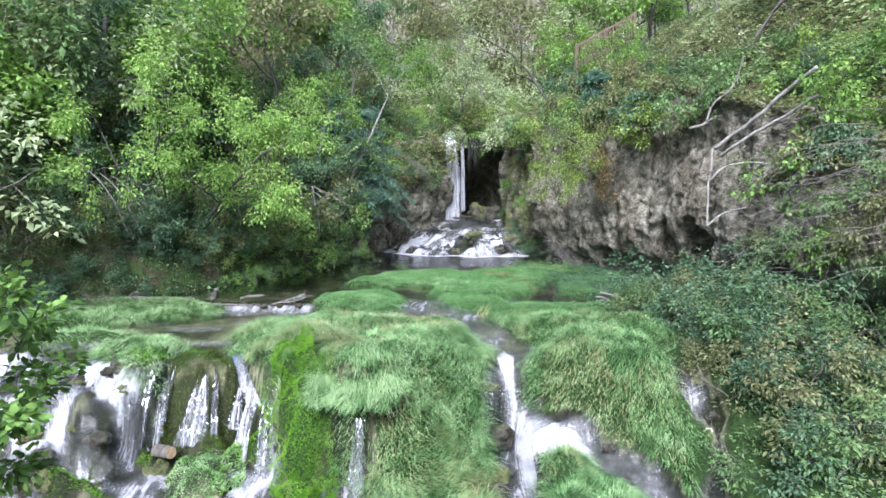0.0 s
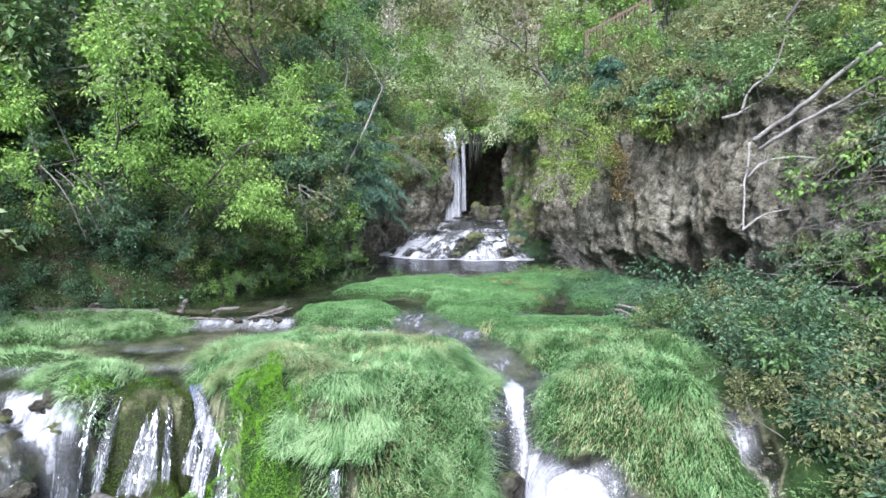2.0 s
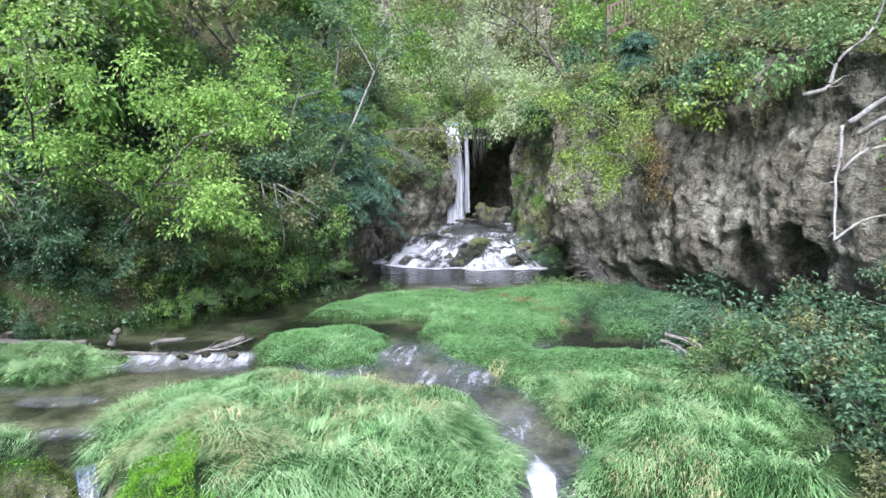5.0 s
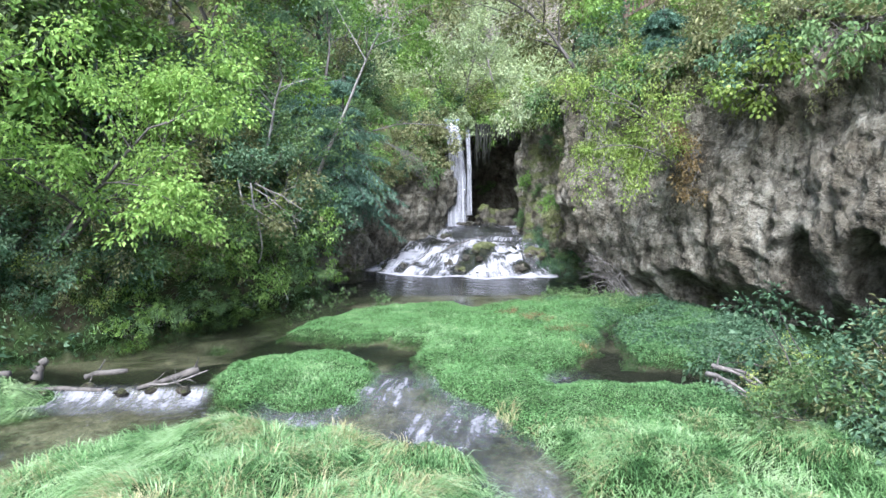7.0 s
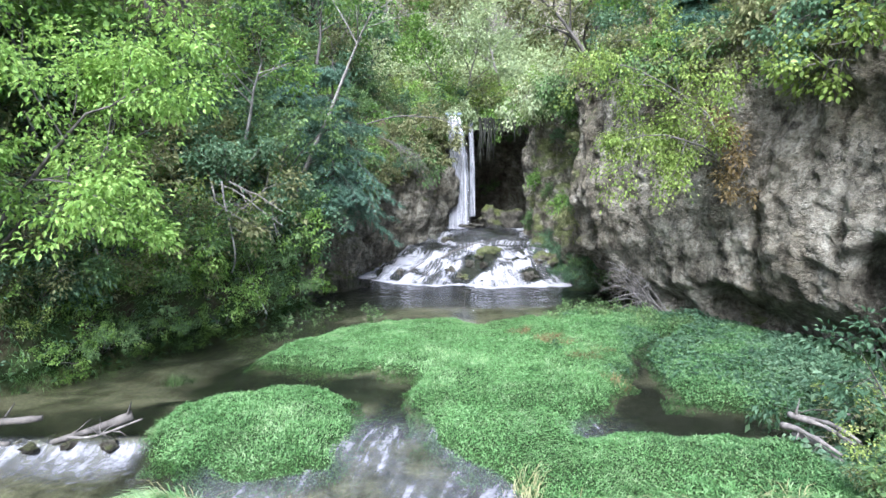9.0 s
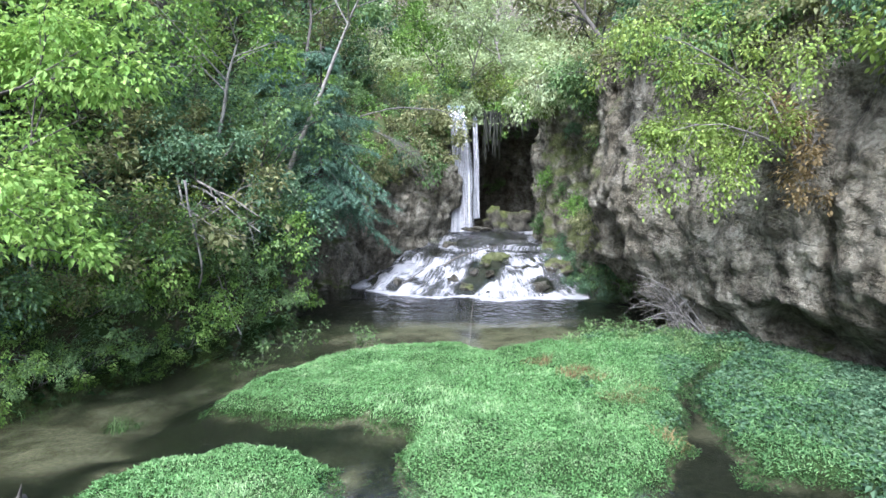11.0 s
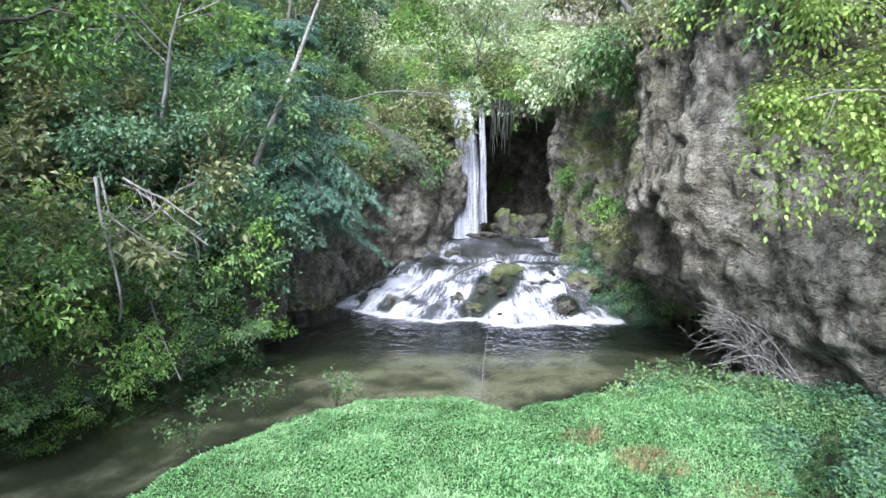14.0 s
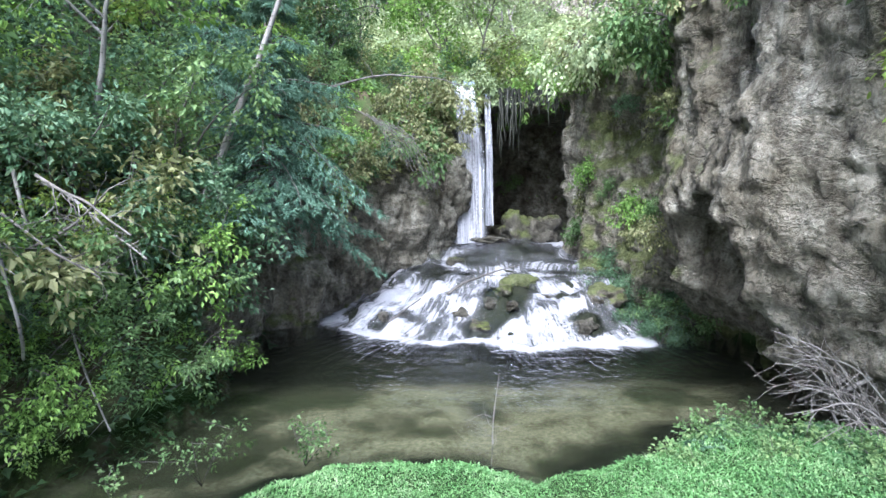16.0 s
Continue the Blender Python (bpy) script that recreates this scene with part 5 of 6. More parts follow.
HANGERS = []
for seed, leaf, bark, label, reach in ((81, LEAF_MID, BARK, "green shrub leaning out over the cliff edge", 1.3), (82, LEAF_OLIVE, GREY_BARK, "thin olive shrub hanging from the cliff", 1.4), (83, LEAF_BRIGHT, BARK, "light green shrub spilling over the rock edge", 1.2), (84, LEAF_DARK, BARK, "dark shrub rooted in the cliff", 1.2)):
    stems = [((0, 0, 0), (0.9, 0.8 * math.sin(2.1 * k), 0.25 + 0.45 * math.cos(1.7 * k)), reach * (0.8 + 0.1 * (k % 3)), 0.018) for k in range(6)]
    HANGERS.append(plant("cliff_shrub", seed, stems, leaf, bark, 10, 0.12, 0.072, 0.2, label, "shrub", kids=(4, 4, 4), level=2, group="cliff shrubs", droop=0.3, hang=0.6, foliage="foliage", wood="branchwork"))


def hang(kind, along, up, size, turn=0.0):
    if 38.2 < along < 41.2 and 0.5 < up < 1.03:
        return None
    p, n = cliff_at(along, up)
    p = p - 0.15 * np.array([n[0], n[1], 0])
    m = pose(p[0], p[1], p[2] - 0.05, 0, 0, math.degrees(math.atan2(n[1], n[0])) + turn)
    return copy_thing_scaled(HANGERS[kind], m, size)


rng = np.random.default_rng(77)
for a in np.arange(0.5, 13.5, 0.55):
    hang(rng.choice(4, p=(0.35, 0.2, 0.15, 0.3)), a + rng.uniform(-0.3, 0.3), rng.uniform(0.98, 1.12), rng.uniform(0.5, 0.9), rng.uniform(-40, 40))
for a in np.arange(6.5, 14.4, 0.35):
    hang(rng.choice(4, p=(0.3, 0.35, 0.25, 0.1)), a + rng.uniform(-0.2, 0.2), rng.uniform(1.0, 1.14), rng.uniform(0.9, 1.3), rng.uniform(-60, 60))
for a in np.arange(13.0, 24.5, 0.5):
    hang(rng.choice(4, p=(0.2, 0.35, 0.4, 0.05)), a + rng.uniform(-0.2, 0.2), rng.uniform(1.0, 1.1), rng.uniform(0.5, 0.8), rng.uniform(-50, 50))
for a in np.arange(21.5, 44.0, 0.5):
    hang(rng.choice(4, p=(0.3, 0.35, 0.25, 0.1)), a + rng.uniform(-0.3, 0.3), rng.uniform(0.93, 1.12), rng.uniform(0.6, 1.2), rng.uniform(-60, 60))
for a in np.arange(21.0, 26.0, 0.45):
    hang(rng.choice(4, p=(0.3, 0.4, 0.2, 0.1)), a + rng.uniform(-0.3, 0.3), rng.uniform(0.2, 0.9), rng.uniform(0.35, 0.7), rng.uniform(-60, 60))
for a in np.arange(32.0, 44.0, 0.7):
    hang(rng.choice(4, p=(0.25, 0.4, 0.25, 0.1)), a + rng.uniform(-0.3, 0.3), rng.uniform(0.82, 1.0), rng.uniform(0.4, 0.8), rng.uniform(-60, 60))
for a in np.arange(40.0, 47.0, 0.42):
    hang(rng.choice(4, p=(0.3, 0.45, 0.1, 0.15)), a + rng.uniform(-0.3, 0.3), rng.uniform(0.42, 0.8), rng.uniform(0.4, 0.8), rng.uniform(-60, 60))
for a, up in ((21.8, 0.16), (22.3, 0.2), (22.8, 0.14), (23.3, 0.2), (23.8, 0.12), (24.3, 0.18), (24.7, 0.1)):
    hang(3 if a < 24.5 else 0, a, up, rng.uniform(0.5, 0.75), rng.uniform(-40, 40))
for ob in HANGERS:
    for o in (*ob.children_recursive, ob):
        bpy.data.objects.remove(o)


# ---- limbs, logs and single trees ----
def limb(name, control, r0, r1, material, label, category, sides=8, twigs=0, twig_length=0.6, seed=0, knots=0.12):
    """A bent, tapered branch or log through a few points, with side twigs of its own."""
    rng = np.random.default_rng(seed + 500)
    pts, at = resample([tuple(c) for c in control], 0.06)
    n = len(pts)
    r = np.linspace(r0, r1, n) * (1 + knots * fbm(np.linspace(0, 6, n), seed * 1.3, 0.5, 2))
    pts = pts + (0.6 * r0) * np.stack([fbm(at * 2.0, seed + k * 7.0, 0.1, 2) for k in range(3)], 1)
    pts = np.concatenate([pts[:1], pts, pts[-1:]])
    r = np.concatenate([[0.001], r, [0.001]])
    groups = [(pts, r)]
    ob = part(name, mesh_from(name, *tubes(groups, sides), material))
    for k in range(twigs):
        i = int(rng.uniform(0.15, 0.98) * (n - 2)) + 1
        d = pts[min(i + 1, n)] - pts[i - 1]
        d = d / (np.linalg.norm(d) + 1e-9)
        q, w = [pts[i]], d * 0.6 + rng.normal(0, 0.6, 3)
        for step in range(5):
            w = w / np.linalg.norm(w) + rng.normal(0, 0.22, 3) + np.array([0, 0, -0.05])
            q.append(q[-1] + w / np.linalg.norm(w) * twig_length * rng.uniform(0.5, 1.2) / 5)
        part("twig", mesh_from("twig", *tubes([(np.array(q), np.linspace(max(r[i] * 0.5, 0.0045), 0.002, 6))], 4), material), ob)
    return tagged(ob, label, category)


limb("fallen_log", [(7.45, 17.2, 4.45), (8.0, 16.2, 5.2), (8.65, 15.0, 6.15)], 0.052, 0.045, PALE_BARK, "pale birch log leaning against the cliff", "log", 10, seed=1)
limb("fallen_log", [(7.5, 17.1, 4.25), (8.0, 16.1, 4.78), (8.7, 14.9, 5.5)], 0.042, 0.034, PALE_BARK, "second pale birch log beside the first", "log", 10, seed=2)
limb("dead_branch", [(7.45, 17.4, 4.4), (7.35, 17.3, 3.6), (7.3, 17.2, 2.3)], 0.032, 0.018, PALE_BARK, "bare white branch hanging down the cliff", "branch", 7, 5, 0.4, 3)
limb("dead_branch", [(7.35, 17.2, 3.6), (7.6, 17.0, 3.95), (8.2, 16.8, 4.05), (9.2, 16.6, 3.95)], 0.03, 0.02, PALE_BARK, "bare pale branch arching along the rock", "branch", 6, 4, 0.5, 4)
limb("dead_branch", [(7.3, 17.2, 2.35), (7.7, 17.0, 2.75), (8.6, 16.9, 2.9)], 0.028, 0.015, PALE_BARK, "bare pale branch arching along the rock", "branch", 6, 3, 0.5, 5)
limb("dead_branch", [(7.0, 17.9, 5.0), (7.4, 17.8, 5.2), (7.6, 17.8, 5.7), (8.1, 17.7, 6.2), (8.3, 17.6, 6.9)], 0.045, 0.015, GREY_BARK, "gnarled grey limb among the shrubs", "branch", 8, 8, 0.6, 6)
limb("leaning_trunk", [(-6.7, 24.0, -0.1), (-7.1, 24.1, 1.1), (-7.75, 24.2, 2.9)], 0.055, 0.04, PALE_BARK, "thin pale trunk leaning from the bank", "trunk", 8, 6, 0.5, 7)
limb("dead_branch", [(-5.9, 27.6, 3.45), (-5.3, 27.4, 3.2), (-4.6, 27.2, 2.7), (-4.0, 27.0, 2.3)], 0.03, 0.012, PALE_BARK, "bare white dead branch over the bank", "branch", 7, 14, 0.9, 8)
limb("dead_branch", [(-6.4, 27.8, 3.3), (-5.5, 27.5, 2.9), (-4.6, 27.4, 2.4)], 0.022, 0.01, GREY_BARK, "bare grey dead branch over the bank", "branch", 6, 14, 0.9, 9)
limb("dead_branch", [(-6.0, 27.2, 3.6), (-5.85, 27.2, 2.7), (-5.8, 27.1, 1.2)], 0.03, 0.02, PALE_BARK, "white bare stem standing in the thicket", "branch", 7, 8, 0.5, 10)
limb("dead_branch", [(-4.9, 26.6, 1.4), (-4.7, 26.5, 0.8), (-4.35, 26.4, 0.0)], 0.018, 0.012, PALE_BARK, "thin bare stem dipping to the water", "branch", 6, 3, 0.4, 11)
limb("dead_branch", [(-2.4, 32.6, 5.6), (-1.2, 32.8, 5.9), (0.2, 33.2, 5.85), (1.0, 33.4, 5.6)], 0.03, 0.01, GREY_BARK, "long bare branch reaching out before the fall", "branch", 6, 10, 0.7, 12)
for k in range(9):
    limb("dead_branch", [(-2.2 + 0.15 * k, 33.4 + 0.1 * k, 5.3 - 0.05 * k), (-1.5 + 0.15 * k, 33.2 + 0.1 * k, 4.9 - 0.1 * k), (-0.9 + 0.12 * k, 33.0 + 0.15 * k, 4.0 - 0.12 * k)], 0.012, 0.004, GREY_BARK, "thin bare twig hanging below the spruce", "branch", 5, 6, 0.7, 40 + k)
# left of the basin, tangled dead boughs
for k in range(8):
    y = 19.5 + 0.45 * k
    limb("dead_branch", [(-10.6 + 0.1 * k, y, 4.0 - 0.1 * k), (-9.8, y - 0.3, 3.2 + 0.15 * (k % 3)), (-9.2 + 0.1 * k, y - 0.5, 2.0 + 0.2 * (k % 4))], 0.025, 0.008, GREY_BARK, "bare grey bough tangled in the left thicket".replace("left ", ""), "branch", 6, 10, 0.8, 60 + k)
# brush at the foot of the cliff
for k in range(22):
    a = k / 21
    base = (5.9 - 0.3 * a + 0.2 * math.sin(k * 2.3), 25.7 + 0.5 * a, 0.05)
    end = (5.9 - 1.5 * math.cos(1.3 * a - 0.35) - 0.1 * math.sin(k * 1.7), 25.3 + 1.5 * a + 0.2 * math.sin(k), 0.25 + 1.15 * abs(math.sin(k * 1.13)))
    mid = tuple(0.5 * (p + q) + d for p, q, d in zip(base, end, (0, 0, 0.3 + 0.1 * math.sin(k))))
    limb("dead_branch", [base, mid, end], 0.014, 0.004, PALE_BARK if k % 2 else GREY_BARK, "dry grey brushwood at the foot of the cliff", "branch", 5, 7, 0.55, 80 + k)
limb("dead_branch", [(5.3, 26.2, 0.5), (5.9, 25.4, 1.3), (6.6, 24.4, 1.9), (7.1, 23.9, 2.4)], 0.03, 0.02, PALE_BARK, "long pale branch propped against the cliff", "branch", 7, 12, 0.8, 110)
limb("dead_branch", [(5.1, 26.6, 0.3), (5.6, 26.0, 1.0), (6.3, 25.4, 2.1), (6.5, 25.1, 3.3)], 0.025, 0.012, GREY_BARK, "long grey branch propped against the cliff", "branch", 7, 12, 0.8, 111)
# bare wands by the thicket on the far bank of the brook
for k in range(18):
    z0 = 1.7 + 0.17 * k + 0.1 * math.sin(k * 3.1)
    y0 = 12.0 + 1.6 * abs(math.sin(k * 1.9))
    limb("dead_branch", [(8.9, y0, z0 + 0.3), (7.7, y0 + 0.2, z0 + 0.1 + 0.25 * math.sin(k * 2.0)), (6.4 + 0.6 * math.sin(k * 1.3), y0 + 0.3, z0 - 0.5 + 0.3 * math.sin(k * 2.7))], 0.007, 0.002, GREY_BARK, "thin grey wand reaching over the brook", "branch", 4, 7, 0.8, 120 + k)
limb("dead_branch", [(-5.05, 25.45, 3.5), (-4.9, 25.35, 2.6), (-4.8, 25.5, 1.7), (-5.0, 25.8, 1.2)], 0.028, 0.02, PALE_BARK, "pale bare stem standing in the bank shrubs", "branch", 7, 4, 0.5, 171)
limb("dead_branch", [(-5.3, 26.7, 3.5), (-4.5, 26.4, 3.15), (-3.75, 26.2, 2.7)], 0.026, 0.012, GREY_BARK, "grey dead bough leaning out over the pool", "branch", 7, 9, 0.7, 172)
limb("dead_branch", [(-5.6, 26.4, 3.0), (-4.8, 26.2, 2.5), (-4.1, 26.0, 2.2)], 0.02, 0.01, GREY_BARK, "grey dead bough leaning out over the pool", "branch", 7, 9, 0.7, 173)
# sapling in the pool
limb("sapling", [(0.82, 25.95, -0.3), (0.84, 25.93, 0.4), (0.92, 25.9, 1.0)], 0.01, 0.004, GREY_BARK, "thin bare sapling standing in the pool", "sapling", 5, 7, 0.5, 141)
# driftwood dam
limb("driftwood", [(-4.9, 18.55, 0.0), (-4.45, 18.7, 0.08), (-3.95, 18.95, 0.2)], 0.035, 0.065, BARK, "dark grey driftwood log lodged on the dam", "log", 9, 5, 0.4, 142, 0.35)
limb("driftwood", [(-5.9, 18.75, 0.1), (-5.6, 18.8, 0.2), (-5.2, 18.9, 0.22)], 0.05, 0.04, BARK, "short grey driftwood piece on the dam", "log", 8, 4, 0.3, 143, 0.35)
limb("driftwood", [(-7.6, 18.55, -0.04), (-6.6, 18.6, -0.02), (-5.4, 18.6, -0.06)], 0.045, 0.035, BARK, "dark waterlogged log across the stream", "log", 9, 2, 0.3, 144, 0.25)
limb("driftwood", [(-6.7, 18.7, 0.05), (-6.6, 18.75, 0.3), (-6.5, 18.85, 0.4)], 0.1, 0.06, BARK, "brown broken stump on the dam", "log", 8, 2, 0.3, 145, 0.35)
limb("driftwood", [(-4.7, 18.6, 0.05), (-4.3, 18.55, 0.08), (-3.7, 18.7, 0.25)], 0.02, 0.012, GREY_BARK, "thin driftwood stick on the dam", "branch", 6, 4, 0.3, 146)
limb("fallen_log", [(-10.8, 19.2, 0.12), (-9, 19.15, 0.08), (-7.4, 19.1, 0.02)], 0.08, 0.06, BARK, "mossy dark log lying along the bank", "log", 9, 2, 0.3, 147, 0.3)
for k, (x, y, z, dx, dy) in enumerate(((4.7, 18.5, 0.3, 0.35, -1.0), (4.85, 18.55, 0.42, 0.4, -1.0), (5.0, 18.6, 0.36, 0.45, -0.9), (4.8, 18.4, 0.22, 0.3, -0.9))):
    limb("bleached_log", [(x, y, z - 0.12), (x + 0.4 * dx, y + 0.4 * dy, z - 0.08 - 0.05 * (k % 2)), (x + 0.8 * dx, y + 0.8 * dy, z - 0.2)], 0.042, 0.018, GREY_BARK, "bleached split log at the edge of the cress", "log", 7, 3, 0.3, 150 + k, 0.4)


def cut_log(x, y, z, length, radius, turn):
    """A short sawn length of trunk with pale cut ends."""
    log = new("cut_log")
    log.matrix_basis = pose(x, y, z, 4, -5, turn)
    tagged(log, "short sawn log with a pale cut end stranded on a rock", "log")
    u, v = np.meshgrid(np.linspace(0, 2 * math.pi, 25), np.linspace(-0.5, 0.5, 9))
    r = radius * (1 + 0.07 * vnoise(np.cos(u) * 1.6, np.sin(u) * 1.6, v * 3) + 0.025 * vnoise(np.cos(u) * 7, np.sin(u) * 7, v * 2))
    part("bark", mesh_from("bark", np.stack([v * length, r * np.cos(u), r * np.sin(u)], -1).reshape(-1, 3), grid_faces(*u.shape), BARK), log)
    for side, row in ((-1, 0), (1, -1)):
        rim = np.stack([np.full(24, side * (0.5 * length + 0.004)), 0.93 * r[row, :24] * np.cos(u[row, :24]), 0.93 * r[row, :24] * np.sin(u[row, :24])], 1)
        fan_v = np.vstack([rim, [[side * (0.5 * length + 0.006), 0, 0]], rim - np.array([side * 0.03, 0, 0])])
        i = np.arange(24)
        n = (i + 1) % 24
        fan_f = np.concatenate([np.stack([i, n, i * 0 + 24], 1), np.stack([i, i + 25, n + 25], 1), np.stack([i, n + 25, n], 1)])
        part("cut_face", mesh_from("cut_face", fan_v, fan_f, CUT_WOOD, False), log, "pale sawn end")


cut_log(-5.6, 12.9, -1.92, 0.46, 0.125, -28)
limb("driftwood", [(0.25, 32.7, 0.72), (0.7, 32.95, 0.95), (1.4, 33.2, 1.18), (2.15, 33.45, 1.36)], 0.035, 0.015, BARK, "dark stick caught in the rapids", "branch", 6, 4, 0.4, 161)
limb("driftwood", [(-1.1, 32.0, 0.2), (-0.75, 32.4, 0.42), (-0.38, 32.8, 0.62)], 0.025, 0.015, BARK, "dark stick caught in the rapids", "branch", 6, 2, 0.3, 162)

plant("broadleaf_tree", 201, [((-9.2, 21.9, 1.0), (0.3, -0.22, 1), 6.0, 0.075), ((-9.0, 22.1, 1.0), (0.55, -0.05, 1), 5.2, 0.06), ((-9.4, 21.8, 1.0), (0.1, -0.6, 0.9), 5.4, 0.06), ((-9.3, 21.8, 1.0), (0.42, -0.45, 1), 6.2, 0.06)], LEAF_SUNNY, BARK, 34, 0.105, 0.068, 0.3, "bright green broadleaf tree leaning over the stream", "tree", hang=0.5, droop=0.1, spread=1.0, first=0.42)
plant("birch_tree", 202, [((-4.9, 30.4, 2.4), (2.2, -0.3, 5.5), 7.6, 0.09)], LEAF_BRIGHT, PALE_BARK, 18, 0.13, 0.08, 0.3, "pale leaning birch above the spruce", "tree", wander=0.05, first=0.75, kids=(5, 4, 6))
plant("birch_tree", 203, [((-6.1, 28.8, 2.0), (0.8, -0.15, 4), 5.2, 0.1)], LEAF_BRIGHT, PALE_BARK, 18, 0.12, 0.08, 0.28, "small pale-stemmed tree with a leafy top", "tree", wander=0.06, first=0.72, kids=(5, 4, 6))
plant("overhanging_shrub", 204, [((6.3, 23.3, 3.75), (-1.0, -0.2, 0.62), 3.6, 0.035), ((6.25, 23.2, 3.7), (-1.0, -0.35, 0.5), 2.8, 0.03), ((6.3, 23.2, 3.65), (-0.9, -0.3, 0.3), 1.7, 0.025)], LEAF_GOLD, GREY_BARK, 105, 0.056, 0.038, 0.3, "yellow-green branch spreading out from the cliff", "shrub", level=2, kids=(5, 7, 6), droop=0.07, hang=0.7, foliage="foliage", wood="branchwork")
plant("overhanging_shrub", 205, [((6.6, 23.7, 4.0), (-0.6, -0.5, 0.35), 1.2, 0.02), ((6.7, 23.5, 4.1), (-0.6, -0.8, 0.1), 1.1, 0.02), ((6.6, 23.8, 4.4), (-0.7, -0.3, 0.6), 1.1, 0.02), ((6.6, 23.4, 3.7), (-0.5, -0.6, -0.3), 0.9, 0.02)], LEAF_RUST, GREY_BARK, 20, 0.075, 0.042, 0.2, "rust-brown withering shrub on the cliff", "shrub", level=2, kids=(5, 5, 6), droop=0.2, foliage="foliage", wood="branchwork")
plant("overhanging_shrub", 206, [((9.6, 16.2, 5.2), (-0.7, -0.5, 0.3), 1.9, 0.04), ((9.6, 16.1, 5.0), (-0.7, -0.5, -0.4), 2.0, 0.03), ((9.6, 16.0, 4.8), (-0.8, -0.4, -0.5), 2.3, 0.03), ((9.6, 16.0, 5.3), (-0.6, -0.6, 0.6), 2.2, 0.03)], LEAF_BRIGHT, BARK, 20, 0.1, 0.07, 0.24, "green leafy shrub hanging down the cliff", "shrub", level=2, kids=(5, 6, 6), droop=0.25, hang=0.6, foliage="foliage", wood="branchwork")
plant("overhanging_shrub", 207, [((7.6, 21.5, 5.4), (-0.8, -0.4, 0.5), 1.6, 0.03), ((7.6, 21.3, 5.3), (-0.9, -0.2, 0.1), 1.5, 0.03)], LEAF_GOLD, GREY_BARK, 16, 0.1, 0.07, 0.24, "yellow-green shrub at the cliff edge", "shrub", level=2, kids=(5, 6, 6), droop=0.2, hang=0.6, foliage="foliage", wood="branchwork")
base = on_ground(-5.2, 4.8)
plant("young_tree", 208, [((-5.2 - 0.1 * k, 4.8, base), (0.345 + 0.02 * (k % 2), -0.05 + 0.02 * k, 1), (h - base) * 1.03, 0.025) for k, h in enumerate((1.7, 2.2, 2.6, 3.0))], LEAF_BRIGHT, BARK, 36, 0.065, 0.048, 0.14, "young tree with small leaves close to the path", "tree", level=2, wander=0.02, first=0.8, shrink=0.12, kids=(5, 8, 6), foliage="crown")


def spruce(x, y, z, height, reach, seed, label, lean=(0, 0)):
    rng = np.random.default_rng(seed)
    root = new("spruce_tree")
    trunk = [(np.array([[x + lean[0] * t, y + lean[1] * t, z + height * t] for t in np.linspace(0, 1, 8)]), np.linspace(0.1, 0.02, 8))]
    boughs, places, ways = [], [], []
    for t in rng.uniform(0.04, 0.98, 26):
        for k in range(4):
            a = rng.uniform(0, 2 * math.pi)
            L = reach * (1.05 - t) ** 0.6 * rng.uniform(0.35, 1.2)
            q = np.array([x + lean[0] * t, y + lean[1] * t, z + height * t])
            d = np.array([math.cos(a), math.sin(a), rng.uniform(-0.1, 0.35)])
            pts = [q]
            for i in range(8):
                d = d + np.array([0, 0, -0.16 + 0.02 * i]) + rng.normal(0, 0.07, 3)
                pts.append(pts[-1] + d / np.linalg.norm(d) * L / 8)
            pts = np.array(pts)
            boughs.append((pts, np.linspace(0.025, 0.005, 9)))
            across = np.array([-math.sin(a), math.cos(a), 0])
            for i in range(2, 9):
                for side in (-1, 1):
                    tw = 0.32 * L * (1.15 - i / 9) + 0.12
                    m = int(26 * tw / 0.4) + 10
                    u = rng.uniform(0, 1, m)[:, None]
                    w = across * side * 0.8 + d / np.linalg.norm(d) * 0.6 + np.array([0, 0, rng.uniform(-0.5, 0.0)])
                    places.append(pts[i] + u * tw * w + rng.normal(0, 0.025, (m, 3)))
                    ways.append(w + rng.normal(0, 0.35, (m, 3)))
    v1, f1 = tubes(trunk, 8)
    v2, f2 = tubes(boughs, 4)
    part("trunk", mesh_from("trunk", np.concatenate([v1, v2]), np.concatenate([f1, f2 + len(v1)]), BARK), root)
    places, ways = np.concatenate(places), np.concatenate(ways)
    v, f = leaf_arrays(places, ways, rng.normal(0, 0.3, places.shape) + np.array([0, 0, 1.0]), rng.uniform(0.06, 0.12, len(places)), rng.uniform(0.014, 0.028, len(places)))
    part("crown", mesh_from("crown", v, f, NEEDLE, False), root)
    return tagged(root, label, "tree")


spruce(-3.5, 31.4, 2.6, 5.0, 2.5, 301, "blue-green spruce drooping over the cliff", (0.2, -0.3))
top = cliff_at(31.6, 1.04)[0]
spruce(top[0], top[1], top[2] - 0.3, 1.9, 1.3, 303, "small dark conifer on the cliff edge")
spruce(-5.2, 33.2, 3.5, 5.0, 2.0, 302, "dark spruce in the shade of the slope", (0.1, 0))

